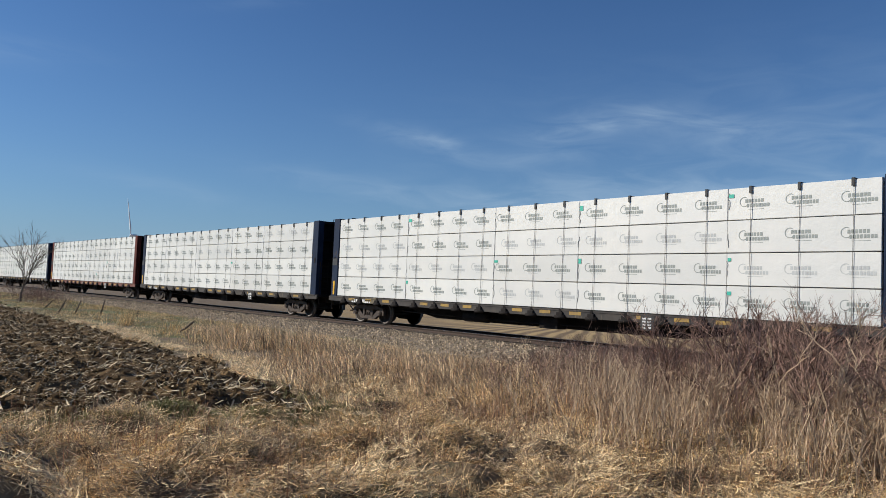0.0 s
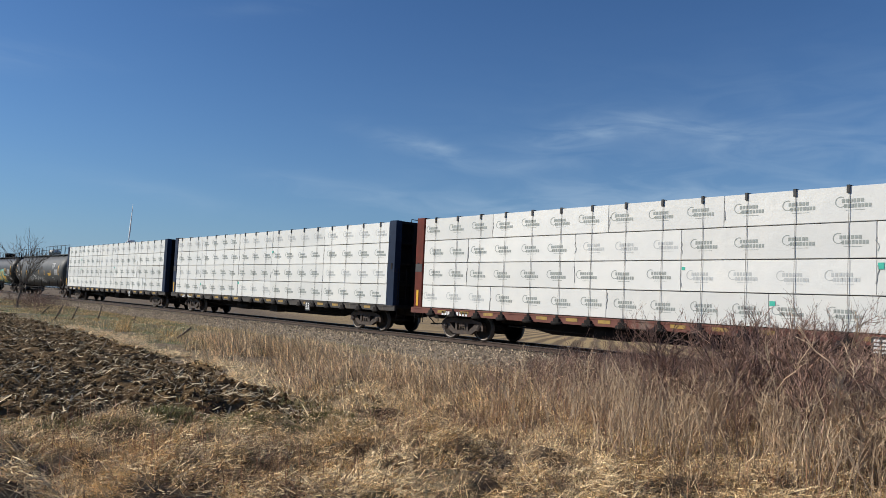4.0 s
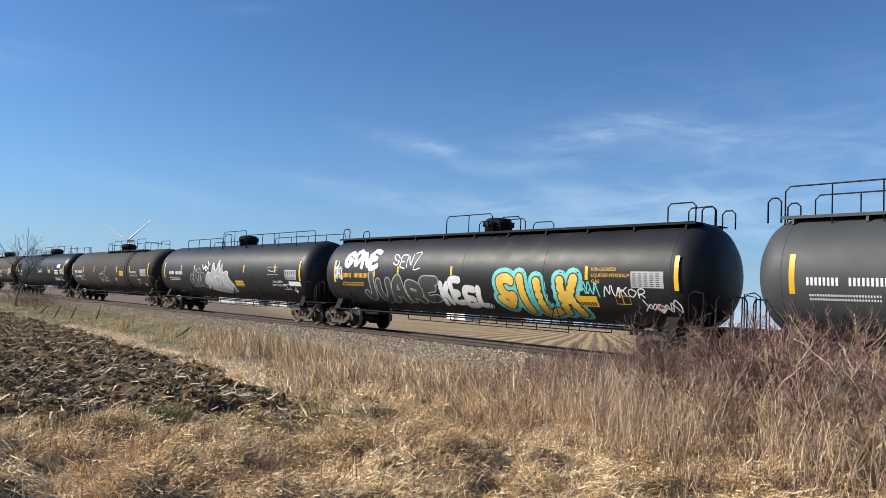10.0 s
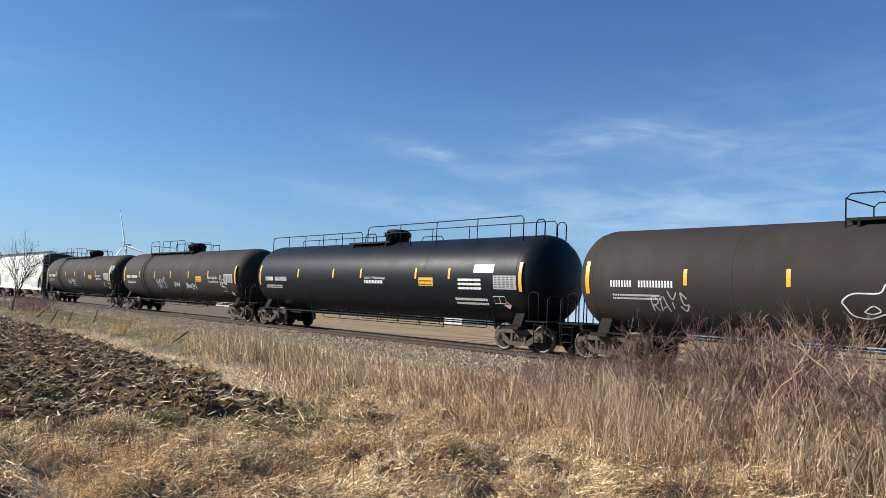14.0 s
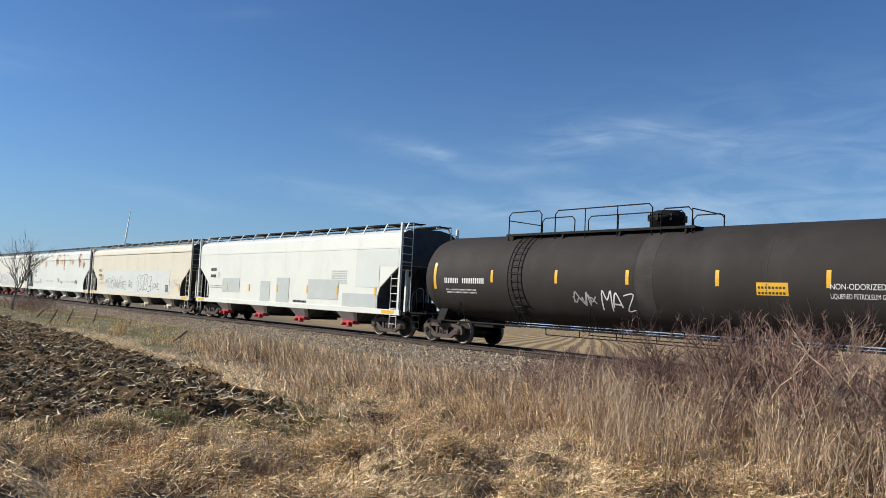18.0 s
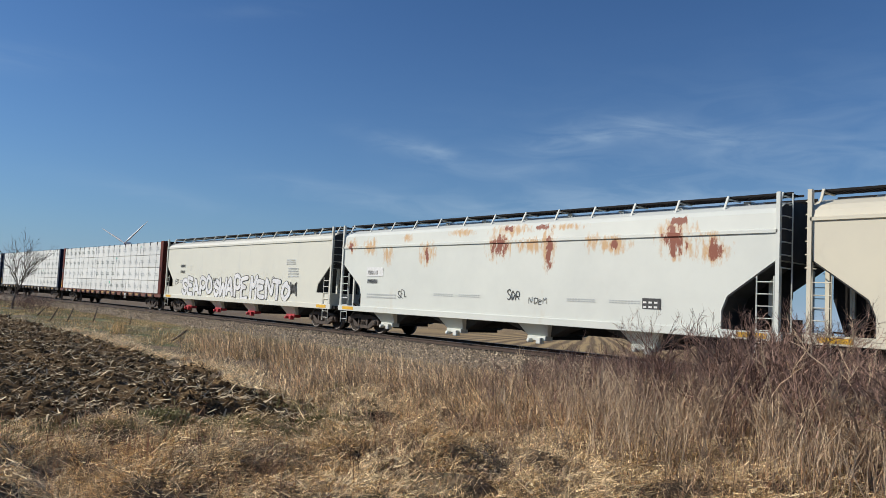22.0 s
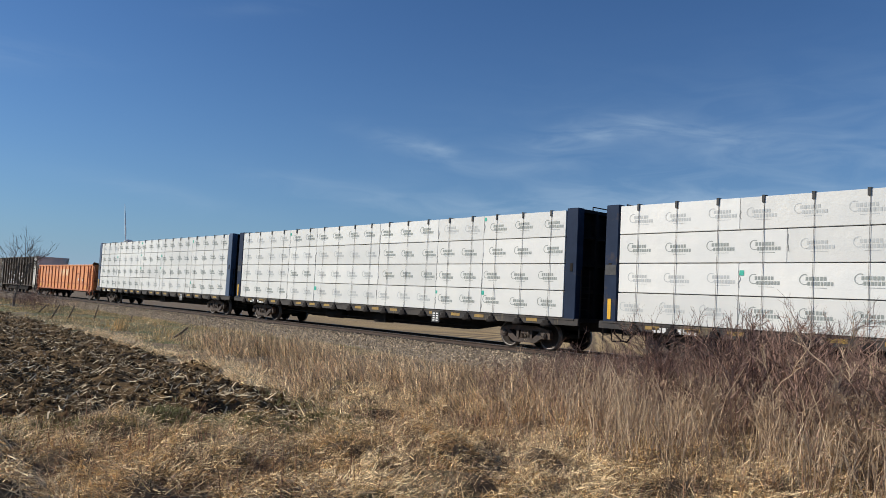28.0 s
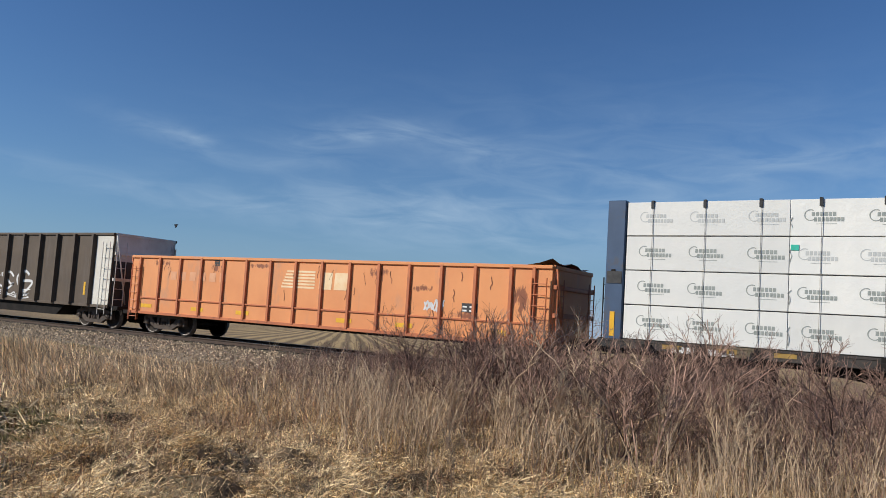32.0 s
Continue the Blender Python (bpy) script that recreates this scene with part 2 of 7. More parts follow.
SPRAY = {"white": mat("white_spray", (0.76, 0.76, 0.76), (0.6, 0.6, 0.6), 2.5, 0.6), "grey": SILVER,
         "black": mat("black_spray", (0.02, 0.02, 0.02), (0.05, 0.05, 0.05), 4, 0.6),
         "yellow": mat("yellow_spray", (0.78, 0.55, 0.10), (0.72, 0.40, 0.05), 1.6, 0.6),
         "teal": mat("teal_spray", (0.20, 0.62, 0.55), (0.10, 0.48, 0.45), 2, 0.6),
         "dim": mat("thin_grey_spray", (0.05, 0.05, 0.05), (0.032, 0.032, 0.032), 1.6, 0.6),
         "patch": PALEPATCH,
         "red": mat("red_spray", (0.42, 0.10, 0.06), (0.35, 0.08, 0.05), 2, 0.6)}

SOIL = mat("ploughed_soil", (0.118, 0.072, 0.033), (0.185, 0.120, 0.058), 2.2, 0.95, bump=0.06, bscale=9, stain=(0.060, 0.043, 0.026), stain_scale=1.6, stain_at=(0.45, 0.65), spec=0.1)
CLOD = mat("soil_clod", (0.112, 0.069, 0.032), (0.180, 0.116, 0.056), 6, 0.95, bump=0.02, island=0.5, spec=0.1)
STALK = mat("corn_stalk", (0.52, 0.395, 0.235), (0.70, 0.57, 0.37), 5, 0.8, island=0.55, spec=0.2)
BALLAST = mat("ballast_bed", (0.30, 0.235, 0.165), (0.13, 0.10, 0.07), 9, 0.9, bump=0.04, bscale=16)
STONE = mat("ballast_stone", (0.55, 0.44, 0.31), (0.31, 0.24, 0.165), 12, 0.9, island=0.55, spec=0.2)
RAILSTEEL = mat("rail_side", (0.055, 0.036, 0.027), (0.08, 0.052, 0.038), 6, 0.8, 0.2)
RAILTOP = mat("rail_top", (0.36, 0.35, 0.34), (0.28, 0.27, 0.26), 6, 0.35, 0.9)
TIE = mat("tie_wood", (0.07, 0.055, 0.045), (0.12, 0.095, 0.075), 5, 0.9, stretch=(6, 1, 1), rand=0.25)
STRAW = mat("dry_straw", (0.70, 0.505, 0.265), (0.84, 0.645, 0.38), 1.2, 0.7, island=0.55, fac=(0.4, 0.6), spec=0.3)
TALLGRASS = mat("tall_dry_grass", (0.63, 0.45, 0.255), (0.80, 0.60, 0.37), 0.35, 0.75, island=0.65, fac=(0.42, 0.58), spec=0.25)
RUSSET = mat("russet_grass", (0.38, 0.25, 0.15), (0.58, 0.42, 0.26), 0.5, 0.8, island=0.65, spec=0.2)
GREENGRASS = mat("sparse_green_grass", (0.19, 0.185, 0.062), (0.38, 0.335, 0.15), 1.2, 0.7, island=0.4, spec=0.3)
THATCH = mat("brown_thatch", (0.26, 0.165, 0.088), (0.46, 0.31, 0.175), 1.5, 0.85, island=0.6, spec=0.15)
REDSTEM = mat("red_brown_stem", (0.27, 0.135, 0.085), (0.38, 0.21, 0.13), 3, 0.8, island=0.5, spec=0.2)
LEAFBIT = mat("dead_leaf", (0.30, 0.19, 0.12), (0.46, 0.33, 0.21), 3, 0.85, island=0.55, spec=0.15)
TWIG = mat("brown_twig", (0.20, 0.122, 0.094), (0.32, 0.212, 0.165), 5, 0.85, island=0.55, spec=0.2)
TWIGPALE = mat("pale_stem", (0.60, 0.46, 0.31), (0.40, 0.285, 0.19), 3, 0.85, island=0.35, spec=0.2)
BARK = mat("grey_bark", (0.13, 0.105, 0.085), (0.19, 0.16, 0.13), 5, 0.9)
POSTW = mat("weathered_post", (0.12, 0.09, 0.065), (0.2, 0.15, 0.11), 6, 0.85)
BIRDDARK = mat("dark_feathers", (0.02, 0.018, 0.018), (0.04, 0.036, 0.034), 8, 0.8)
TURBWHITE = mat("turbine_white", (0.8, 0.8, 0.8), (0.76, 0.76, 0.77), 0.1, 0.4)
FARTREE = mat("far_woods", (0.085, 0.075, 0.072), (0.13, 0.115, 0.105), 0.12, 0.95)
BARNW = mat("barn_white", (0.74, 0.74, 0.72), (0.66, 0.66, 0.65), 0.4, 0.6)
BARNROOF = mat("barn_roof", (0.36, 0.37, 0.38), (0.30, 0.31, 0.32), 0.4, 0.5)


def add_spots(m, spots, tone, edge=(0.42, 0.62)):
    """Soft-edged ragged stains at given places on a car's side: (x, z, half width, half height)."""
    n, l = m.node_tree.nodes, m.node_tree.links
    b = n["Principled BSDF"]
    before = b.inputs["Base Color"].links[0].from_socket
    co = n.new("ShaderNodeTexCoord")
    sp = n.new("ShaderNodeSeparateXYZ")
    l.new(co.outputs["Object"], sp.inputs[0])

    def calc(op, a, c):
        k = n.new("ShaderNodeMath")
        k.operation = op
        for i, v in enumerate((a, c)):
            if isinstance(v, (int, float)):
                k.inputs[i].default_value = v
            else:
                l.new(v, k.inputs[i])
        return k.outputs[0]

    total = None
    for x, z, w, h in spots:
        u = calc("DIVIDE", calc("SUBTRACT", sp.outputs["X"], x), w)
        v = calc("DIVIDE", calc("SUBTRACT", sp.outputs["Z"], z), h)
        g = calc("POWER", 2.718, calc("MULTIPLY", calc("ADD", calc("MULTIPLY", u, u), calc("MULTIPLY", v, v)), -1.0))
        total = g if total is None else calc("MAXIMUM", total, g)
    mp = n.new("ShaderNodeMapping")
    mp.inputs["Scale"].default_value = (7.0, 7.0, 2.2)
    l.new(co.outputs["Object"], mp.inputs["Vector"])
    t = n.new("ShaderNodeTexNoise")
    t.inputs["Scale"].default_value, t.inputs["Detail"].default_value, t.inputs["Roughness"].default_value = 1.0, 8.0, 0.7
    l.new(mp.outputs[0], t.inputs["Vector"])
    f = n.new("ShaderNodeMapRange")
    f.inputs["From Min"].default_value, f.inputs["From Max"].default_value = edge
    l.new(calc("MULTIPLY", calc("ADD", total, calc("MULTIPLY", calc("SUBTRACT", t.outputs["Fac"], 0.5), 3.4)), calc("MINIMUM", calc("MULTIPLY", total, 3.0), 1.0)), f.inputs["Value"])
    x = n.new("ShaderNodeMix")
    x.data_type = "RGBA"
    x.inputs["B"].default_value = (*tone, 1)
    l.new(before, x.inputs["A"])
    l.new(f.outputs["Result"], x.inputs["Factor"])
    l.new(x.outputs["Result"], b.inputs["Base Color"])


BLOOM = [(-0.05, 3.5, 0.7, 0.6), (0.5, 4.0, 1.1, 0.2), (2.15, 3.4, 0.35, 0.75), (1.5, 3.45, 0.9, 0.28), (6.8, 3.5, 0.7, 0.6), (7.85, 3.2, 0.6, 0.45), (4.7, 3.4, 0.6, 0.3), (3.9, 3.5, 0.3, 0.35),
         (-3.9, 3.3, 0.5, 0.5), (-7.6, 3.6, 0.6, 0.4), (-6.4, 3.2, 0.4, 0.45), (-2.0, 4.0, 0.8, 0.15), (-9.0, 3.7, 0.5, 0.35), (-5.1, 3.9, 0.4, 0.2), (3.0, 4.0, 0.8, 0.12)]
add_spots(RUSTY, BLOOM, (0.56, 0.36, 0.18), (0.4, 0.95))
add_spots(RUSTY, [(-0.05, 3.45, 0.42, 0.45), (0.35, 4.05, 0.3, 0.12), (2.2, 3.3, 0.16, 0.7), (6.75, 3.45, 0.42, 0.42), (6.85, 4.0, 0.3, 0.14), (7.95, 3.2, 0.25, 0.3), (-3.9, 3.25, 0.16, 0.3), (-9.0, 3.65, 0.22, 0.2), (1.9, 4.03, 0.4, 0.1), (4.7, 3.4, 0.14, 0.16)], (0.23, 0.055, 0.022), (0.5, 0.7))
add_spots(ORANGE, [(-6.8, 2.6, 0.5, 0.12), (-4.0, 2.5, 0.4, 0.2), (2.9, 2.5, 0.35, 0.2), (4.4, 2.1, 0.5, 0.12), (7.6, 1.9, 0.3, 0.5), (-1.9, 2.6, 0.6, 0.1), (6.0, 1.4, 0.6, 0.15)], (0.24, 0.075, 0.03), (0.6, 0.85))


# ---- mesh helpers ----
class Mesh:
    """Gathers verts and faces of one part, then makes its mesh."""

    def __init__(self):
        self.v, self.f, self.s = [], [], []

    def add(self, verts, faces, smooth=False):
        k = len(self.v)
        self.v += [tuple(p) for p in verts]
        self.f += [tuple(i + k for i in q) for q in faces]
        self.s += [smooth] * len(faces)
        return self

    def box(self, x0, x1, y0, y1, z0, z1, b=0.0):
        """A box, with its edges chamfered by b."""
        lo, hi = (x0, y0, z0), (x1, y1, z1)
        if not b:
            p = [(x, y, z) for x in (x0, x1) for y in (y0, y1) for z in (z0, z1)]
            return self.add(p, [(0, 1, 3, 2), (4, 6, 7, 5), (0, 4, 5, 1), (2, 3, 7, 6), (0, 2, 6, 4), (1, 5, 7, 3)])
        c, idx = [], {}
        for i in (0, 1):
            for j in (0, 1):
                for k in (0, 1):
                    e = [(lo, hi)[(i, j, k)[a]][a] for a in range(3)]
                    d = [(b, -b)[(i, j, k)[a]] for a in range(3)]
                    for a in range(3):
                        idx[i, j, k, a] = len(c)
                        c.append([e[q] if q == a else e[q] + d[q] for q in range(3)])
        fs = []
        for a in range(3):
            u, w = (a + 1) % 3, (a + 2) % 3
            for s in (0, 1):
                def key(p, q, ax):
                    g = [0, 0, 0]
                    g[a], g[u], g[w] = s, p, q
                    return idx[g[0], g[1], g[2], ax]
                ring = [key(0, 0, a), key(1, 0, a), key(1, 1, a), key(0, 1, a)]
                fs.append(ring if s else ring[::-1])
            for p in (0, 1):
                for q in (0, 1):
                    def edge(s, ax):
                        g = [0, 0, 0]
                        g[a], g[u], g[w] = s, p, q
                        return idx[g[0], g[1], g[2], ax]
                    r = [edge(0, u), edge(1, u), edge(1, w), edge(0, w)]
                    fs.append(r if p != q else r[::-1])
        for i in (0, 1):
            for j in (0, 1):
                for k in (0, 1):
                    r = [idx[i, j, k, 0], idx[i, j, k, 1], idx[i, j, k, 2]]
                    fs.append(r if (i + j + k) % 2 else r[::-1])
        return self.add(c, fs)

    def tube(self, pts, r, n=6, r2=None, caps=True):
        """A round bar along a line of points."""
        pts = [Vector(p) for p in pts]
        k, rings = len(pts), []
        for i, p in enumerate(pts):
            d = (pts[min(i + 1, k - 1)] - pts[max(i - 1, 0)]).normalized()
            a = d.orthogonal().normalized() if i == 0 else (a - d * a.dot(d)).normalized()
            c = d.cross(a)
            rr = r if r2 is None else r + (r2 - r) * i / (k - 1)
            rings += [p + (a * math.cos(2 * math.pi * j / n) + c * math.sin(2 * math.pi * j / n)) * rr for j in range(n)]
        fs = [(i * n + j, i * n + (j + 1) % n, (i + 1) * n + (j + 1) % n, (i + 1) * n + j) for i in range(k - 1) for j in range(n)]
        if caps:
            fs += [tuple(range(n))[::-1], tuple((k - 1) * n + j for j in range(n))]
        return self.add(rings, fs, n > 5)

    def prism(self, outline, a0, a1, axis="y"):
        """An outline, drawn in the two other axes, pushed from a0 to a1 along axis."""
        def at(p, q, a):
            return {"x": (a, p, q), "y": (p, a, q), "z": (p, q, a)}[axis]
        n = len(outline)
        v = [at(p, q, a0) for p, q in outline] + [at(p, q, a1) for p, q in outline]
        fs = [tuple(range(n)), tuple(range(2 * n - 1, n - 1, -1))]
        fs += [(i, n + i, n + (i + 1) % n, (i + 1) % n) for i in range(n)]
        return self.add(v, fs)

    def lathe(self, profile, n=40, axis="x", smooth=True, at=(0, 0, 0)):
        """A profile of (along, radius) turned about an axis."""
        v, k = [], len(profile)
        for u, r in profile:
            for j in range(n):
                c, s = math.cos(2 * math.pi * j / n) * r, math.sin(2 * math.pi * j / n) * r
                p = {"x": (u, c, s), "y": (c, u, s), "z": (c, s, u)}[axis]
                v.append((p[0] + at[0], p[1] + at[1], p[2] + at[2]))
        fs = [(i * n + j, i * n + (j + 1) % n, (i + 1) * n + (j + 1) % n, (i + 1) * n + j) for i in range(k - 1) for j in range(n)]
        fs += [tuple(range(n))[::-1], tuple((k - 1) * n + j for j in range(n))]
        return self.add(v, fs, smooth)

    def data(self, name, material):
        me = bpy.data.meshes.new(name)
        me.from_pydata(self.v, [], self.f)
        me.polygons.foreach_set("use_smooth", self.s)
        bm = bmesh.new()
        bm.from_mesh(me)
        bmesh.ops.recalc_face_normals(bm, faces=bm.faces)
        bm.to_mesh(me)
        bm.free()
        me.materials.append(material)
        return me


def part(name, shape, material, parent=None, label="", at=None):
    """Links a Mesh (or ready mesh data) as one object under a thing or a part."""
    ob = new(name, shape.data(name, material) if isinstance(shape, Mesh) else shape)
    ob.parent = parent
    if at is not None:
        ob.matrix_basis = at if isinstance(at, Matrix) else Matrix.Translation(at)
    return tagged(ob, label)


def big(name, verts, faces, material, smooth=False):
    """A large mesh straight from arrays: verts (n, 3), faces (m, 3 or 4)."""
    verts, faces = np.asarray(verts, np.float32), np.asarray(faces, np.int32)
    me = bpy.data.meshes.new(name)
    k = faces.shape[1]
    me.vertices.add(len(verts))
    me.vertices.foreach_set("co", verts.ravel())
    me.loops.add(faces.size)
    me.loops.foreach_set("vertex_index", faces.ravel())
    me.polygons.add(len(faces))
    me.polygons.foreach_set("loop_start", np.arange(0, faces.size, k, dtype=np.int32))
    me.polygons.foreach_set("loop_total", np.full(len(faces), k, np.int32))
    me.update(calc_edges=True)
    me.polygons.foreach_set("use_smooth", np.full(len(faces), smooth))
    me.materials.append(material)
    return me


rng = np.random.default_rng(7)
TRACK_Y = 19.85


def wave(x, y, f, seed):
    """cheap smooth random relief for arrays"""
    r, z = np.random.default_rng(seed), 0.0
    for k in range(6):
        a, p = r.uniform(0, 6.28, 2)
        g = f * r.uniform(0.6, 1.7)
        z = z + np.sin((x * np.cos(a) + y * np.sin(a)) * g + p)
    return z / 6


def smooth_step(v, a, b):
    t = np.clip((v - a) / (b - a), 0, 1)
    return t * t * (3 - 2 * t)


def ground_z(x, y):
    """height of the ground; rail top is 0"""
    x, y = np.asarray(x, float), np.asarray(y, float)
    z = -0.18 + 0.09 * wave(x, y, 0.9, 1) + 0.045 * wave(x, y, 2.6, 2)
    tuft = np.clip(wave(x, y, 3.4, 12) + 0.5 * wave(x, y, 6.0, 13), -0.25, 1)
    z = z + 0.17 * tuft * smooth_step(x, -14, -9) * (1 - smooth_step(y, 8, 11))
    hump = np.clip(wave(x, y, 5.2, 14) + 0.45 * wave(x, y, 9.0, 15) - 0.12, 0, 1)
    z = z + 0.34 * hump * smooth_step(x, -9.6, -8.4) * (1 - smooth_step(y, 5.5, 8))
    z = z - 0.22 * smooth_step(y, 11, 15.5) - 0.25 * smooth_step(y, 15.0, 17.0)
    far = -0.75 - 0.0335 * np.clip(y - 24, 0, None) + 0.08 * wave(x, y, 0.05, 3)
    t = smooth_step(y, 21.5, 25)
    return z * (1 - t) + far * t


def field_edge(y):
    """where the ploughing ends towards the camera"""
    return np.minimum(-9.55 + 0.34 * (np.asarray(y, float) - 2.8), -8.85)


def field_mask(x, y):
    """1 inside the ploughed field, 0 outside, ragged at its edges"""
    r = 0.35 * wave(x, y, 1.7, 5) + 0.2 * wave(x, y, 4.5, 6)
    a = smooth_step(6.35 + 0.06 * (-x - 13) - 0.3 * smooth_step(x, -14.5, -10.5) + r - y, -0.5, 0.3)
    return a * smooth_step(field_edge(y) + r - x, -0.7, 0.5)


# ---- ground: one sheet to the horizon ----
def geo(a, b, n):
    return list(np.sign(b) * np.geomspace(abs(a), abs(b), n))


xs = np.array(geo(-150, -4600, 22)[::-1] + list(np.arange(-148, -46, 1.5)) + list(np.arange(-46, -12, 0.22)) + list(np.arange(-12, 4, 0.11)) + list(np.arange(4, 9, 0.22)) + geo(9.5, 4600, 26))
ys = np.array(geo(-7, -4600, 24)[::-1] + list(np.arange(-6.5, 0, 0.22)) + list(np.arange(0, 9, 0.11)) + list(np.arange(9, 19, 0.22)) + list(np.arange(19.5, 45, 1.2)) + geo(46.5, 4600, 40))
gx, gy = np.meshgrid(xs, ys)
nx = len(xs)
gi = (np.arange(len(ys) - 1)[:, None] * nx + np.arange(nx - 1)[None, :]).ravel()
gm = bpy.data.materials.new("ground_cover")
gm.use_nodes = True
gn, gl = gm.node_tree.nodes, gm.node_tree.links
gb = gn["Principled BSDF"]
gb.inputs["Roughness"].default_value = 0.95
gco = gn.new("ShaderNodeTexCoord")
gsep = gn.new("ShaderNodeSeparateXYZ")
gl.new(gco.outputs["Object"], gsep.inputs[0])


def gnoise(sc, st=(1, 1, 1), detail=6.0):
    mp = gn.new("ShaderNodeMapping")
    mp.inputs["Scale"].default_value = [sc * k for k in st]
    gl.new(gco.outputs["Object"], mp.inputs["Vector"])
    t = gn.new("ShaderNodeTexNoise")
    t.inputs["Scale"].default_value, t.inputs["Detail"].default_value, t.inputs["Roughness"].default_value = 1.0, detail, 0.65
    gl.new(mp.outputs[0], t.inputs["Vector"])
    return t.outputs["Fac"]


def grange(src, a, b):
    r = gn.new("ShaderNodeMapRange")
    r.inputs["From Min"].default_value, r.inputs["From Max"].default_value = a, b
    gl.new(src, r.inputs["Value"])
    return r.outputs["Result"]


def gmix(a, b, f):
    m = gn.new("ShaderNodeMix")
    m.data_type = "RGBA"
    for s, v in (("A", a), ("B", b)):
        if isinstance(v, tuple):
            m.inputs[s].default_value = (*v, 1)
        else:
            gl.new(v, m.inputs[s])
    gl.new(f, m.inputs["Factor"])
    return m.outputs["Result"]


near_c = gmix((0.105, 0.072, 0.042), (0.31, 0.215, 0.122), grange(gnoise(3.0), 0.38, 0.66))
near_c = gmix(near_c, (0.10, 0.105, 0.04), grange(gnoise(0.45), 0.54, 0.70))
near_c = gmix(near_c, (0.05, 0.037, 0.025), grange(gnoise(1.4), 0.56, 0.7))
# short green turf on the bank behind the old fence
bank = gn.new("ShaderNodeMath")
bank.operation = "MULTIPLY"
gl.new(grange(gsep.outputs["X"], -17.0, -21.0), bank.inputs[0])
gl.new(grange(gnoise(0.7), 0.40, 0.58), bank.inputs[1])
near_c = gmix(near_c, (0.135, 0.150, 0.055), bank.outputs[0])
# far field: corn stubble in contour rows
rowmap = gn.new("ShaderNodeMapping")
rowmap.inputs["Rotation"].default_value = (0, 0, radians(-38))
gl.new(gco.outputs["Object"], rowmap.inputs["Vector"])
rows = gn.new("ShaderNodeTexWave")
rows.inputs["Scale"].default_value, rows.inputs["Distortion"].default_value = 0.24, 3.0
rows.inputs["Detail"].default_value, rows.inputs["Detail Scale"].default_value = 2.0, 0.12
gl.new(rowmap.outputs[0], rows.inputs["Vector"])
far_c = gmix((0.20, 0.13, 0.058), (0.48, 0.33, 0.145), grange(rows.outputs["Fac"], 0.2, 0.8))
far_c = gmix(far_c, (0.22, 0.15, 0.08), grange(gnoise(0.05), 0.5, 0.66))
verge = gmix((0.12, 0.08, 0.043), (0.21, 0.145, 0.08), grange(gnoise(0.8), 0.35, 0.65))
col = gmix(near_c, verge, grange(gsep.outputs["Y"], 18.0, 20.0))
slant = gn.new("ShaderNodeMath")
slant.operation = "MULTIPLY_ADD"
slant.inputs[1].default_value = 0.45
gl.new(gsep.outputs["X"], slant.inputs[0])
gl.new(gsep.outputs["Y"], slant.inputs[2])
beyond = gn.new("ShaderNodeMath")
beyond.operation = "MULTIPLY"
gl.new(grange(gsep.outputs["Y"], 34.0, 40.0), beyond.inputs[0])
gl.new(grange(slant.outputs[0], 6.0, 15.0), beyond.inputs[1])
col = gmix(col, far_c, beyond.outputs[0])
gl.new(col, gb.inputs["Base Color"])
gbump = gn.new("ShaderNodeBump")
gbump.inputs["Strength"].default_value, gbump.inputs["Distance"].default_value = 1.0, 0.05
gl.new(gnoise(9.0), gbump.inputs["Height"])
gl.new(gbump.outputs[0], gb.inputs["Normal"])
ground = new("ground", big("ground", np.stack([gx, gy, ground_z(gx, gy) - 0.35 * smooth_step(field_mask(gx, gy), 0.4, 0.9)], -1).reshape(-1, 3), np.stack([gi, gi + 1, gi + nx + 1, gi + nx], 1), gm, True))
tagged(ground, "dry late-winter grassland with a harvested field beyond the railway", "ground", kind="structure")


# ---- ploughed field ----
def field_z(x, y):
    furrow = np.sin(y * 2.9 + 0.5 * wave(x, y, 0.5, 8))
    rough = 0.07 * wave(x, y, 3.2, 9) + 0.075 * wave(x, y, 7.5, 10) + 0.05 * wave(x, y, 15, 11)
    return ground_z(x, y) - 0.02 + 0.05 * furrow + 0.85 * rough


fx = np.concatenate([-8.4 - np.cumsum(np.geomspace(0.055, 0.3, 330))])
fx = fx[fx > -75]
fy = np.arange(-8.0, 12.5, 0.085)
px, py = np.meshgrid(fx, fy)
m = field_mask(px, py)
pz = np.where(m > 0.02, field_z(px, py) - 0.16 * (1 - smooth_step(m, 0.0, 0.6)), ground_z(px, py) - 0.25)
n0 = len(fx)
fi = (np.arange(len(fy) - 1)[:, None] * n0 + np.arange(n0 - 1)[None, :]).ravel()
fi = fi[(m.ravel()[fi] > 0.02) | (m.ravel()[fi + n0 + 1] > 0.02)]
field = new("ploughed_field", big("ploughed_field", np.stack([px, py, pz], -1).reshape(-1, 3), np.stack([fi, fi + n0, fi + n0 + 1, fi + 1], 1), SOIL, False))
tagged(field, "dark ploughed field of rough soil with corn stalk litter", "field", kind="structure")


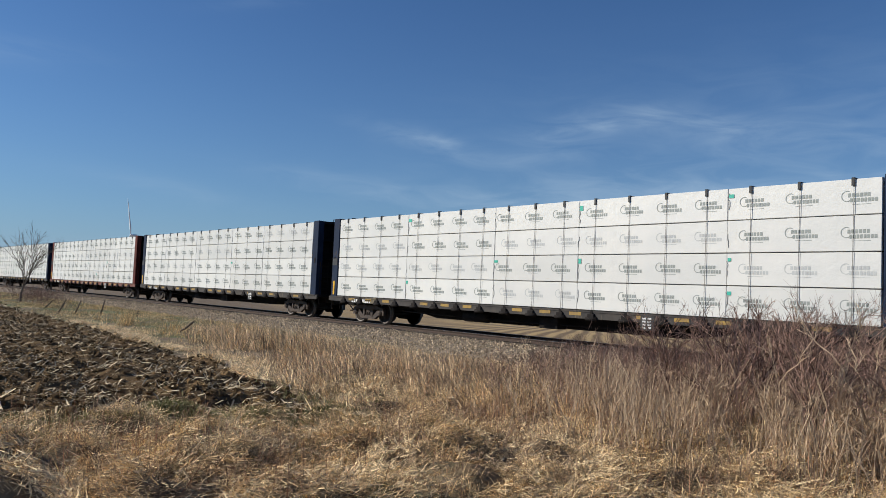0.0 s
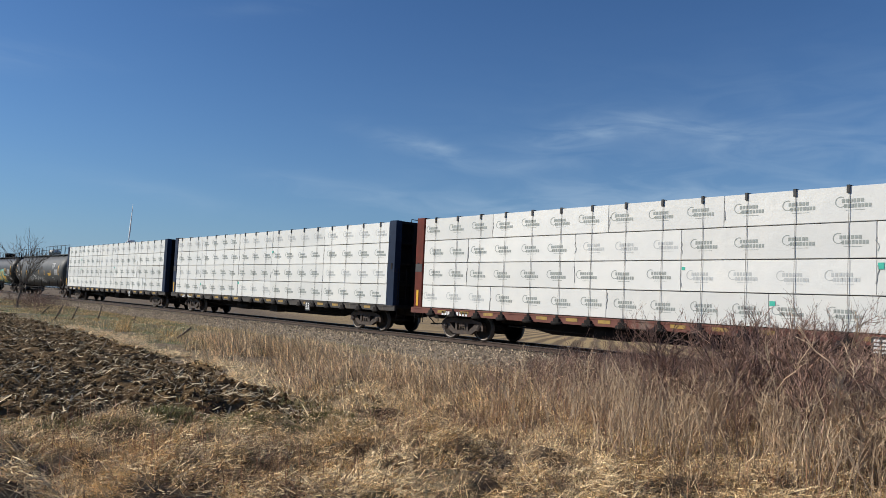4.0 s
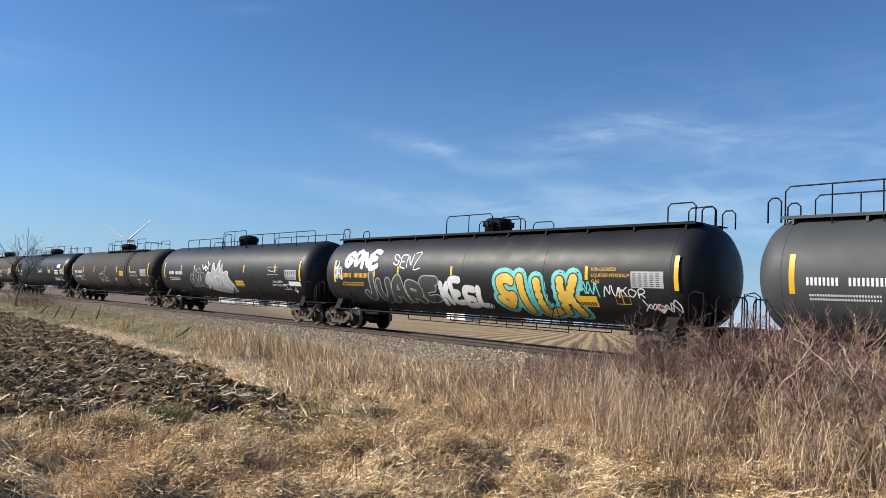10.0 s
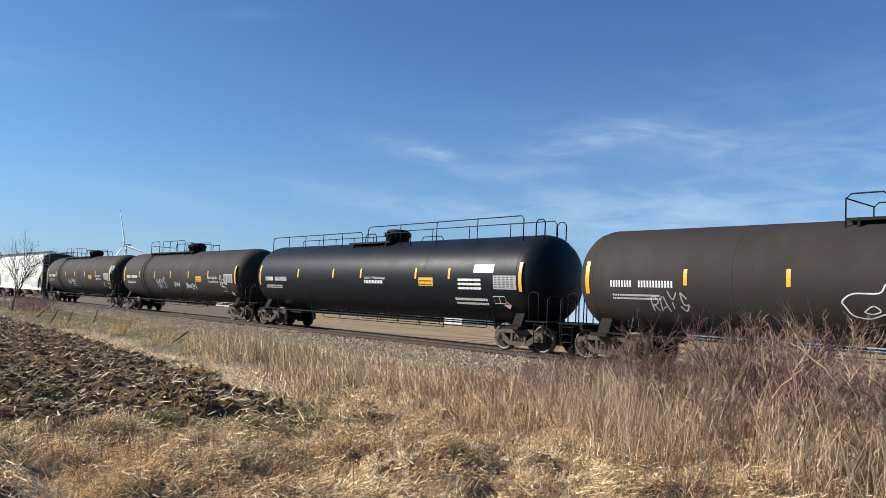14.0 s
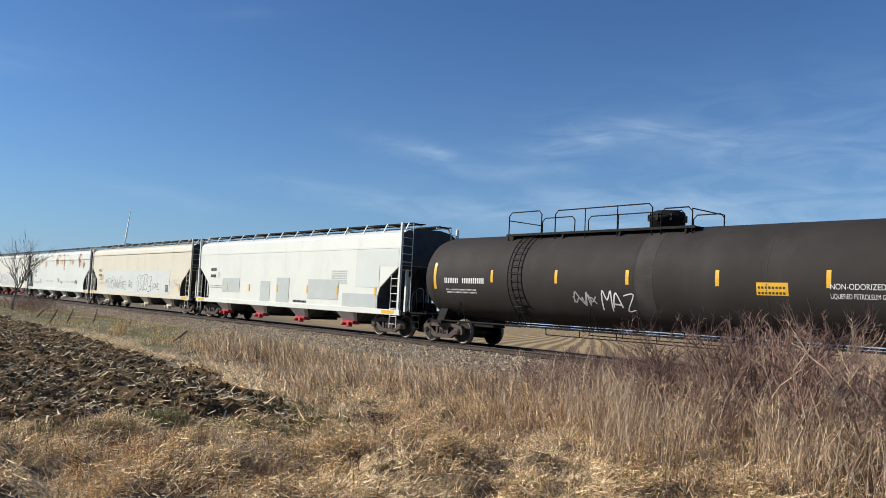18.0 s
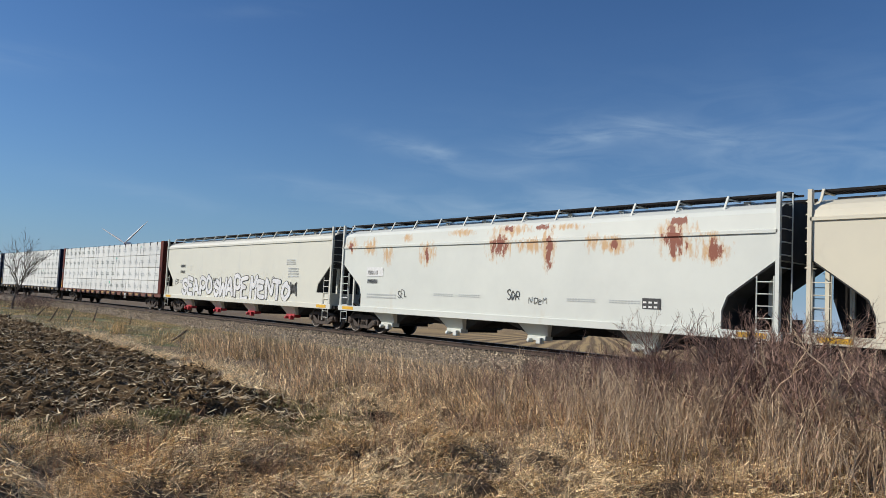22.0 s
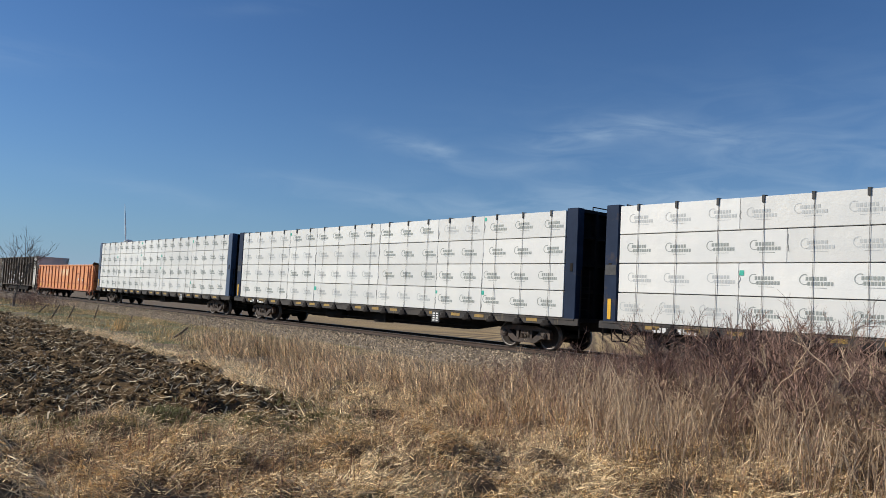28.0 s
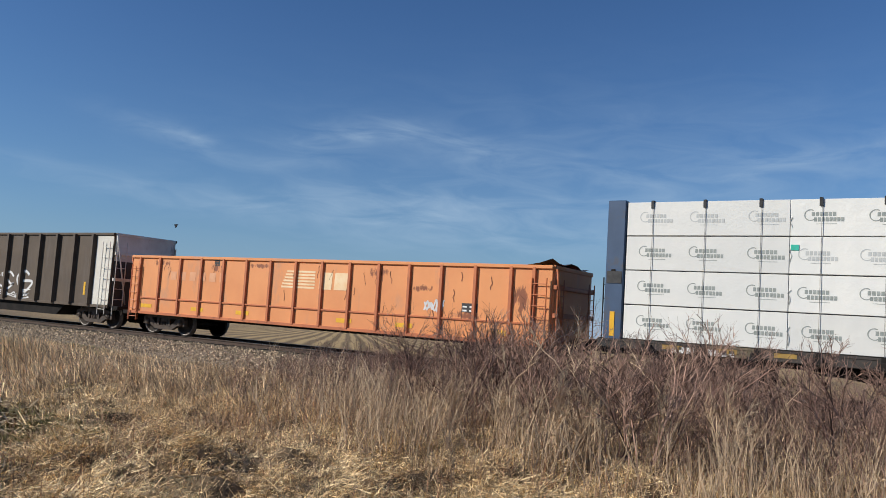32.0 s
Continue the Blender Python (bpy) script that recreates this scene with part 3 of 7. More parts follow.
def scatter(name, shapes, pts, scales, yaws, tilts, material, zs):
    """Many small copies of low-poly shapes joined into one mesh."""
    V, Fc, k = [], [], 0
    pick = rng.integers(0, len(shapes), len(pts))
    for q, (sv, sf) in enumerate(shapes):
        i = np.nonzero(pick == q)[0]
        if not len(i):
            continue
        sv = np.asarray(sv, float)
        s = np.asarray(scales)[i]
        p = sv[None] * (s[:, None, None] if s.ndim == 1 else s[:, None, :])
        ct, st_ = np.cos(tilts[i])[:, None], np.sin(tilts[i])[:, None]
        a, b, c = p[..., 0], p[..., 1], p[..., 2]
        a, c = a * ct - c * st_, a * st_ + c * ct
        cy, sy = np.cos(yaws[i])[:, None], np.sin(yaws[i])[:, None]
        w = np.stack([a * cy - b * sy + pts[i, 0, None], a * sy + b * cy + pts[i, 1, None], c + zs[i][:, None]], -1)
        V.append(w.reshape(-1, 3))
        Fc.append((np.asarray(sf)[None] + (np.arange(len(i)) * len(sv))[:, None, None] + k).reshape(-1, len(sf[0])))
        k += len(i) * len(sv)
    return new(name, big(name, np.concatenate(V), np.concatenate(Fc), material))


def lump(seed, flat=0.7):
    """an uneven stone or clod: a pulled octahedron, cut once"""
    r = np.random.default_rng(seed)
    v = np.array([(1, 0, 0), (-1, 0, 0), (0, 1, 0), (0, -1, 0), (0, 0, 1), (0, 0, -1.0)])
    f = [(0, 2, 4), (2, 1, 4), (1, 3, 4), (3, 0, 4), (2, 0, 5), (1, 2, 5), (3, 1, 5), (0, 3, 5)]
    v2, mid, f2 = list(v), {}, []
    for a, b, c in f:
        def half(i, j):
            key = (min(i, j), max(i, j))
            if key not in mid:
                mid[key] = len(v2)
                e = v2[i] + v2[j]
                v2.append(e / np.linalg.norm(e) * r.uniform(0.8, 1.1))
            return mid[key]
        ab, bc, ca = half(a, b), half(b, c), half(c, a)
        f2 += [(a, ab, ca), (ab, b, bc), (ca, bc, c), (ab, bc, ca)]
    v2 = np.array(v2) * r.uniform(0.7, 1.15, (len(v2), 1)) * np.array([1.0, r.uniform(0.6, 0.95), flat])
    return v2, f2


LUMPS = [lump(i) for i in range(8)]


def chip(seed):
    """a small broken stone of eight uneven faces"""
    r = np.random.default_rng(seed)
    v = np.array([(1, 0, 0), (-1, 0, 0), (0, 1, 0), (0, -1, 0), (0, 0, 1), (0, 0, -1.0)])
    f = [(0, 2, 4), (2, 1, 4), (1, 3, 4), (3, 0, 4), (2, 0, 5), (1, 2, 5), (3, 1, 5), (0, 3, 5)]
    return v * r.uniform(0.7, 1.2, (6, 1)) + r.normal(0, 0.22, (6, 3)), f


CHIPS = [chip(40 + i) for i in range(10)]
# clods: more and finer near the camera
n = 30000
u = rng.random(n) ** 1.7
cx, cyy = -8.5 - u * 50, rng.uniform(-6, 10.5, n)
keep = field_mask(cx, cyy) > 0.3
cp = np.stack([cx, cyy], 1)[keep]
cs = 0.016 + 0.066 * rng.random(len(cp)) ** 2.4
for name, shapes, sel, lab in (("soil_clods", LUMPS, cs > 0.05, "crumbled dark clods lying on the ploughed soil"), ("soil_crumbs", CHIPS, cs <= 0.05, "small dark crumbs of ploughed soil")):
    q, w = cp[sel], cs[sel]
    tagged(scatter(name, shapes, q, w, rng.uniform(0, 6.28, len(q)), rng.uniform(-0.5, 0.5, len(q)), CLOD, field_z(q[:, 0], q[:, 1]) + w * 0.25), lab, "clods", kind="stuff")
# corn litter: bent flat strips
n = 34000
u = rng.random(n) ** 1.5
cx, cyy = -8.3 - u * 45, rng.uniform(-6, 10.5, n)
keep = field_mask(cx, cyy) > 0.08
cp = np.stack([cx, cyy], 1)[keep]
strip = ([(-0.5, -0.035, 0), (-0.5, 0.035, 0.0), (0, -0.045, 0.12), (0, 0.045, 0.13), (0.5, -0.02, 0.02), (0.5, 0.02, 0)], [(0, 2, 3, 1), (2, 4, 5, 3)])
strip2 = ([(-0.5, -0.03, 0.1), (-0.5, 0.03, 0.08), (-0.1, -0.04, 0.0), (-0.1, 0.04, 0.03), (0.5, -0.03, 0.2), (0.5, 0.03, 0.24)], [(0, 2, 3, 1), (2, 4, 5, 3)])
cs = 0.06 + 0.24 * rng.random(len(cp)) ** 2.2
lit = scatter("corn_stalk_litter", [strip, strip2], cp, cs, rng.uniform(0, 6.28, len(cp)), rng.uniform(-0.35, 0.35, len(cp)), STALK, field_z(cp[:, 0], cp[:, 1]) + 0.05)
tagged(lit, "pale broken corn stalks strewn over the ploughed soil", "corn stalks", kind="stuff")

# ---- railway track ----
X0, X1 = -900.0, 260.0
prof = [(16.3, -0.85), (16.7, -0.50), (17.7, -0.24), (18.45, -0.17), (21.25, -0.17), (22.0, -0.24), (23.0, -0.6), (23.4, -0.95)]
bed = Mesh().prism(prof, X0, X1, "x")
ballast = part("ballast_bed", bed, BALLAST)
tagged(ballast, "grey crushed stone ballast bed under the railway track", "ballast", kind="structure")
n = 32000
bx = -6 - 85 * rng.random(n) ** 1.5 + rng.uniform(0, 14, n)
by = np.where(rng.random(n) < 0.8, rng.uniform(16.35, 18.6, n), rng.uniform(18.6, 21.5, n))
bz = np.interp(by, [p[0] for p in prof], [p[1] for p in prof])
bs = rng.uniform(0.018, 0.042, n)
st = scatter("ballast_stones", CHIPS, np.stack([bx, by], 1), bs, rng.uniform(0, 6.28, n), rng.uniform(-0.6, 0.6, n), STONE, bz + bs * 0.2)
tagged(st, "loose crushed stones on the shoulder of the ballast", "stones", kind="stuff")
track = tagged(new("railway_track"), "single railway track with worn steel rails on dark ties", "track", kind="structure")
RAIL = [(-0.075, -0.172), (0.075, -0.172), (0.075, -0.16), (0.014, -0.145), (0.010, -0.05), (0.037, -0.035), (0.037, -0.006), (0.028, 0.0), (-0.028, 0.0), (-0.037, -0.006), (-0.037, -0.035), (-0.010, -0.05), (-0.014, -0.145), (-0.075, -0.16)]
for s in (-1, 1):
    yc = TRACK_Y + s * 0.755
    r = part("rail", Mesh().prism([(yc + a, b) for a, b in RAIL], X0, X1, "x"), RAILSTEEL, track)
    part("rail_head", Mesh().box(X0, X1, yc - 0.027, yc + 0.027, 0.0005, 0.003), RAILTOP, r, "polished running surface")
tie_mesh = Mesh().box(-0.115, 0.115, -1.3, 1.3, -0.16, -0.135 + 0.0, 0.01).data("tie", TIE)
for i in range(300):
    part("tie", tie_mesh, None, track, at=pose(-140 + i * 0.52, TRACK_Y, random.uniform(-0.004, 0.004), 0, 0, random.uniform(-1, 1)))


# ---- grass ----
def blades(name, pts, h, w, lean, material, yaw=None, bend=0.5, base=None):
    """Dry grass: each blade is two bent quads, narrow at the tip. pts (n, 2); h, w, lean per blade."""
    n = len(pts)
    yaw = rng.uniform(0, 6.283, n) if yaw is None else yaw
    z0 = ground_z(pts[:, 0], pts[:, 1]) - 0.01 if base is None else base
    side = np.stack([-np.sin(yaw), np.cos(yaw)], 1)
    turn = rng.uniform(-1.2, 1.2, n)
    sx = side[:, 0] * np.cos(turn) - side[:, 1] * np.sin(turn)
    sy = side[:, 0] * np.sin(turn) + side[:, 1] * np.cos(turn)
    dx, dy = np.cos(yaw), np.sin(yaw)
    V = np.empty((n, 5, 3))
    for k, (f, ww) in enumerate(((0.0, 1.0), (0.55, 0.75))):
        a = lean * (1 - bend + bend * f)
        r, z = h * f * np.sin(a), h * f * np.cos(a)
        for q, sgn in ((0, -1), (1, 1)):
            V[:, 2 * k + q, 0] = pts[:, 0] + dx * r + sgn * sx * w * ww * 0.5
            V[:, 2 * k + q, 1] = pts[:, 1] + dy * r + sgn * sy * w * ww * 0.5
            V[:, 2 * k + q, 2] = z0 + z
    a1 = lean * (1 - bend + bend * 0.55)
    a2 = np.clip(lean * 1.25, 0, 1.9)
    r = h * (0.55 * np.sin(a1) + 0.45 * np.sin(a2))
    V[:, 4, 0], V[:, 4, 1] = pts[:, 0] + dx * r, pts[:, 1] + dy * r
    V[:, 4, 2] = z0 + np.maximum(h * (0.55 * np.cos(a1) + 0.45 * np.cos(a2)), 0.01)
    i = np.arange(n)[:, None] * 5
    Fc = np.concatenate([i + [0, 1, 3], i + [0, 3, 2], i + [2, 3, 4]])
    return new(name, big(name, V.reshape(-1, 3), Fc, material))


def spread(n, x0, x1, y0, y1, clump=0.0, cseed=0, power=1.0):
    """Random places, thicker in clumps, thicker towards the camera with power above 1."""
    u = rng.random(n) ** power
    p = np.stack([x1 + (x0 - x1) * u, rng.uniform(y0, y1, n)], 1)
    if clump:
        k = 0.5 + 0.5 * wave(p[:, 0], p[:, 1], 2.3, cseed) * 1.6 + 0.25 * wave(p[:, 0], p[:, 1], 6.5, cseed + 1)
        p = p[rng.random(len(p)) < np.clip(k + (1 - clump), 0, 1)]
    return p


def polar(n, a0, a1, r0, r1):
    """places in a fan of ground round the camera: azimuth in degrees, distance"""
    a, r = np.radians(rng.uniform(a0, a1, n)), np.sqrt(rng.uniform(r0 * r0, r1 * r1, n))
    return np.stack([-r * np.cos(a), r * np.sin(a)], 1)


def thin(p, seed, f=2.3, keep=0.5, gain=1.0):
    """leaves gaps: keeps points where a random relief is high"""
    k = keep + gain * (wave(p[:, 0], p[:, 1], f, seed) + 0.5 * wave(p[:, 0], p[:, 1], f * 2.8, seed + 1))
    return p[rng.random(len(p)) < np.clip(k, 0, 1)]


def straws(name, p, length, width, tilt, yaw, z, material):
    """short straight pieces of straw lying about, one thin quad each"""
    n = len(p)
    h = 0.5 * length
    dx, dy, dz = np.cos(yaw) * np.cos(tilt) * h, np.sin(yaw) * np.cos(tilt) * h, np.sin(tilt) * h
    roll = rng.uniform(-0.9, 0.9, n)
    sx, sy, sz = -np.sin(yaw) * np.cos(roll) * width / 2, np.cos(yaw) * np.cos(roll) * width / 2, np.sin(roll) * width / 2
    z = z + np.abs(dz)
    V = np.empty((n, 4, 3))
    for q, (e, w) in enumerate(((-1, -1), (-1, 1), (1, 0.4), (1, -0.4))):
        V[:, q, 0], V[:, q, 1], V[:, q, 2] = p[:, 0] + e * dx + w * sx, p[:, 1] + e * dy + w * sy, z + e * dz + w * sz
    return new(name, big(name, V.reshape(-1, 3), np.arange(n * 4).reshape(n, 4), material))


# matted straw in the foreground, in swirls with dark hollows between
def mat_field(p, seed, gain):
    keep = 0.62 + gain * (wave(p[:, 0], p[:, 1], 4.2, seed) + 0.6 * wave(p[:, 0], p[:, 1], 10.5, seed + 1))
    return np.clip(keep, 0.03, 1)


def off_field(p):
    """1 well away from the ploughing, less along its edge"""
    shy = smooth_step(p[:, 0] - field_edge(p[:, 1]), 0.1, 1.9) + smooth_step(p[:, 1], 6.2, 7.2)
    return np.clip(0.22 + 0.78 * shy, 0, 1) * (field_mask(p[:, 0], p[:, 1]) < 0.4)


p = polar(620000, 3, 104, 5.5, 12.6)
p = p[(rng.random(len(p)) < mat_field(p, 21, 1.7) * off_field(p)) & (p[:, 1] < 11.5)]
n = len(p)
swirl = 4.5 * wave(p[:, 0], p[:, 1], 2.2, 22) + rng.normal(0, 1.3, n)
g = straws("matted_straw", p, 0.03 + 0.13 * rng.random(n) ** 2.2, rng.uniform(0.004, 0.010, n), np.abs(rng.normal(0, 0.42, n)), swirl, ground_z(p[:, 0], p[:, 1]) + (0.04 + 0.09 * np.clip(1 + 2 * wave(p[:, 0], p[:, 1], 11, 24), 0, 2)) * rng.random(n) ** 1.2, STRAW)
tagged(g, "matted pale straw-coloured dead grass lying flat", "dry grass", kind="stuff")
p = polar(150000, 3, 104, 5.5, 12.5)
p = p[(rng.random(len(p)) < (1.05 - mat_field(p, 21, 1.7)) * off_field(p)) & (p[:, 1] < 11.0)]
n = len(p)
g = straws("brown_thatch", p, 0.03 + 0.10 * rng.random(n) ** 2.0, rng.uniform(0.004, 0.010, n), np.abs(rng.normal(0, 0.3, n)), rng.uniform(0, 6.283, n), ground_z(p[:, 0], p[:, 1]) + 0.03 * rng.random(n), THATCH)
tagged(g, "dull brown rotting thatch between mats of straw", "dry grass", kind="stuff")
# thin reddish stems standing out of the mat
p = thin(polar(5200, 6, 100, 5.8, 10.5), 33, 1.4, 0.5, 1.4)
p = p[(field_mask(p[:, 0], p[:, 1]) < 0.3)]
n = len(p)
g = blades("reddish_stems", p, rng.uniform(0.18, 0.55, n), rng.uniform(0.003, 0.0055, n), np.abs(rng.normal(0.3, 0.25, n)), REDSTEM, bend=0.3)
tagged(g, "thin reddish brown dead stems standing in matted grass", "weeds", kind="stuff")
# pale straw drifted along the far edge of the ploughing
n = 60000
x = -8.6 - 20 * rng.random(n) ** 1.3
y = 6.35 + 0.06 * (-x - 13) - 0.3 * smooth_step(x, -14.5, -10.5) + rng.normal(0.25, 0.35, n)
p = np.stack([x, y], 1)
p = p[(rng.random(n) < np.clip(0.35 + 1.6 * wave(x, y, 2.1, 71), 0, 1)) & (field_mask(x, y) < 0.6)]
n = len(p)
g = straws("drifted_straw", p, 0.06 + 0.22 * rng.random(n) ** 2.0, rng.uniform(0.007, 0.015, n), np.abs(rng.normal(0, 0.3, n)), rng.normal(2.9, 0.8, n), ground_z(p[:, 0], p[:, 1]) + 0.09 * rng.random(n), STRAW)
tagged(g, "pale straw drifted along the ploughed field's edge", "dry grass", kind="stuff")
# tussocks: flopped clumps of long blades with hollows beside them
ctr = np.concatenate([polar(95, 5, 66, 6.0, 9.4), [(-6.35, 1.25), (-6.75, 1.75), (-6.1, 1.7), (-7.5, 2.3), (-7.0, 2.9)]])
ctr = ctr[field_mask(ctr[:, 0], ctr[:, 1]) < 0.1]
lay = rng.uniform(0, 6.283, len(ctr))
who = rng.integers(0, len(ctr), 7000)
rad = (0.10 + 0.16 * rng.random(len(ctr)))[who]
off = np.stack([rng.normal(0, 1, len(who)), rng.normal(0, 1, len(who))], 1) * rad[:, None]
p = ctr[who] + off
yaw = np.arctan2(np.sin(lay[who]) + 0.8 * off[:, 1] / rad, np.cos(lay[who]) + 0.8 * off[:, 0] / rad) + rng.normal(0, 0.4, len(who))
g = blades("grass_tussocks", p, rng.uniform(0.07, 0.20, len(who)), rng.uniform(0.004, 0.008, len(who)), np.clip(rng.normal(1.15, 0.3, len(who)), 0.2, 1.6), STRAW, yaw=yaw, bend=0.75,
           base=ground_z(p[:, 0], p[:, 1]) + 0.10 * np.exp(-(off ** 2).sum(1) / rad ** 2))
tagged(g, "flopped golden tussocks of long dead grass", "dry grass", kind="stuff")
p = thin(polar(12000, 4, 100, 5.8, 13), 31, 1.8, 0.45, 1.2)
p = p[field_mask(p[:, 0], p[:, 1]) < 0.5]
n = len(p)
g = blades("standing_straw", p, 0.07 + 0.30 * rng.random(n) ** 2.2, rng.uniform(0.003, 0.006, n), np.abs(rng.normal(0.6, 0.4, n)), STRAW)
tagged(g, "thin upright stems of dead grass in the foreground", "dry grass", kind="stuff")
# green shoots along the field edge and on the slope behind the posts
a = polar(150000, 4, 36, 8.0, 13)
a = a[(field_mask(a[:, 0], a[:, 1]) < 0.85) & (rng.random(len(a)) < np.exp(-((a[:, 0] - 0.45 - field_edge(a[:, 1])) / 0.75) ** 2))]
b = thin(spread(38000, -75, -17, 9.0, 16.2), 43, 0.8, 0.6, 0.9)
b = b[np.arctan2(b[:, 1], -b[:, 0]) < radians(36)]
c = thin(polar(16000, 20, 60, 6.5, 14), 47, 1.1, 0.2, 1.2)
p = np.concatenate([a, b, c])
n = len(p)
g = blades("green_shoots", p, rng.uniform(0.04, 0.13, n), rng.uniform(0.006, 0.013, n), np.abs(rng.normal(0.7, 0.35, n)), GREENGRASS)
tagged(g, "sparse short green grass shoots among dead grass", "grass", kind="stuff")


def sight(x, y):
    """how tall growth stands: low where the ballast shows, tall in the thicket at the bend of the strip"""
    az = np.degrees(np.arctan2(y, -x))
    return smooth_step(az, 40, 52)


# tall tan grass between field and ballast
p = thin(np.concatenate([polar(110000, 22, 60, 10, 27), polar(34000, 20, 60, 9, 16)]), 51, 2.6, 0.5, 1.8)
az = np.degrees(np.arctan2(p[:, 1], -p[:, 0]))
edge = 6.5 + 0.06 * (-p[:, 0] - 13)
p = p[(field_mask(p[:, 0], p[:, 1]) < 0.15) & (p[:, 1] > edge - 0.1) & (p[:, 1] < 16.0) & (rng.random(len(p)) < np.clip((az - 21.5) / 2.5, 0, 1) * np.clip(1.0 - (az - 33) / 9, 0.35, 1))]
n = len(p)
roof = np.minimum(np.clip(1.25 * (1 - p[:, 1] / 16.4), 0.10, 0.62), 0.14 + 0.2 * np.clip(p[:, 1] - 6.6, 0, 9))
roof = roof * (0.85 + 0.55 * wave(p[:, 0], p[:, 1], 1.1, 55) + 0.3 * wave(p[:, 0], p[:, 1], 3.1, 56))
g = blades("tall_dry_grass", p, np.clip(roof * (1.0 + 0.35 * np.exp(-((np.degrees(np.arctan2(p[:, 1], -p[:, 0])) - 29) / 5) ** 2)), 0.08, 0.9) * rng.uniform(0.5, 1.2, n), rng.uniform(0.007, 0.014, n), np.abs(rng.normal(0.95, 0.45, n)), TALLGRASS, yaw=rng.normal(3.5, 0.9, n), bend=0.75)
tagged(g, "tall tan dead grass standing between field and railway", "dry grass", kind="stuff")
# low bleached grass along the far side of the field, with a few taller tufts
p = thin(spread(120000, -80, -15, 6.6, 16.0), 57, 1.2, 0.42, 1.5)
p = p[(field_mask(p[:, 0], p[:, 1]) < 0.3) & (np.arctan2(p[:, 1], -p[:, 0]) < radians(27))]
tuft = np.stack([-28.2 + rng.normal(0, 0.2, 130), 9.2 + rng.normal(0, 0.2, 130)], 1)
tuft2 = np.stack([-24.6 + rng.normal(0, 0.35, 120), 9.6 + rng.normal(0, 0.3, 120)], 1)
h = np.concatenate([rng.uniform(0.05, 0.2, len(p)), rng.uniform(0.35, 1.0, 130), rng.uniform(0.2, 0.5, 120)])
p = np.concatenate([p, tuft, tuft2])
n = len(p)
g = blades("bleached_grass", p, h, rng.uniform(0.008, 0.018, n), np.abs(rng.normal(0.75, 0.4, n)), STRAW, yaw=rng.normal(0.2, 1.2, n))
tagged(g, "low bleached dead grass on the bank beyond the field", "dry grass", kind="stuff")
p = thin(polar(130000, 24, 104, 6.4, 17.5), 61, 3.4, 0.42, 2.2)
p = p[(field_mask(p[:, 0], p[:, 1]) < 0.1) & (p[:, 1] > 5.0) & (p[:, 1] < 15.8)]
az = np.degrees(np.arctan2(p[:, 1], -p[:, 0]))
p = p[rng.random(len(p)) < np.clip((az - 31) / 11, 0.06, 1) * np.clip((p[:, 1] - 4.6) / 1.5, 0, 1)]
n = len(p)
roof = np.minimum(np.clip(1.2 * (1 - p[:, 1] / 16.2), 0.10, 0.6), 0.12 + 0.17 * np.clip(p[:, 1] - 5.2, 0, 9)) * (1 - 0.1 * sight(p[:, 0], p[:, 1]))
g = blades("russet_grass", p, (0.85 + 0.5 * wave(p[:, 0], p[:, 1], 4.5, 63)) * roof * (0.2 + 0.95 * rng.random(n) ** 1.6), rng.uniform(0.005, 0.010, n), np.abs(rng.normal(0.6, 0.5, n)), RUSSET, bend=0.65)
tagged(g, "reddish brown dead weeds standing in the dry grass", "weeds", kind="stuff")
# shrivelled leaf scraps and seed heads caught in the standing growth
p = np.concatenate([thin(polar(120000, 28, 104, 6.3, 15.5), 67, 3.4, 0.45, 2.0), thin(polar(26000, 3, 60, 5.8, 11), 69, 2.5, 0.5, 1.2)])
p = p[(field_mask(p[:, 0], p[:, 1]) < 0.3) & (p[:, 1] < 15.4)]
n = len(p)
roof = np.minimum(np.clip(1.2 * (1 - p[:, 1] / 16.2), 0.10, 0.6), 0.10 + 0.17 * np.clip(p[:, 1] - 5.0, 0, 9)) * (1 + 0.5 * sight(p[:, 0], p[:, 1]))
g = straws("leaf_scraps", p, 0.015 + 0.04 * rng.random(n) ** 2, rng.uniform(0.005, 0.011, n), rng.uniform(-1.3, 1.3, n), rng.uniform(0, 6.283, n), ground_z(p[:, 0], p[:, 1]) + roof * rng.random(n) ** 0.8, LEAFBIT)
tagged(g, "shrivelled brown leaf scraps and seed heads on dead weeds", "dead leaves", kind="stuff")


# ---- bare shrubs ----
def grow(out, base, direction, length, radius, depth, spreadang, rnd, seg=3, sides=3, kids=(2, 4), short=(0.4, 0.7)):
    """A bare limb with forking twigs; out collects (points, r0, r1)."""
    p, d, pts = Vector(base), Vector(direction).normalized(), [Vector(base)]
    seg = seg if depth else max(1, seg // 2)
    for _ in range(seg):
        d = (d + Vector((rnd.gauss(0, 0.22), rnd.gauss(0, 0.22), rnd.gauss(0.10, 0.1)))).normalized()
        p = p + d * length / seg
        pts.append(p.copy())
    out.append((pts, radius, radius * 0.55 if depth else radius * 0.3))
    if depth:
        for _ in range(rnd.randint(*kids)):
            t = rnd.uniform(0.35, 1.0)
            k = min(int(t * seg), seg - 1)
            q = pts[k].lerp(pts[k + 1], t * seg - k)
            a = rnd.uniform(0, 6.283)
            o = d.orthogonal().normalized()
            o = (o * math.cos(a) + d.cross(o) * math.sin(a))
            e = (d + o * math.tan(radians(rnd.uniform(*spreadang)))).normalized()
            grow(out, q, e, length * rnd.uniform(*short), radius * 0.6, depth - 1, spreadang, rnd, seg, sides, kids, short)


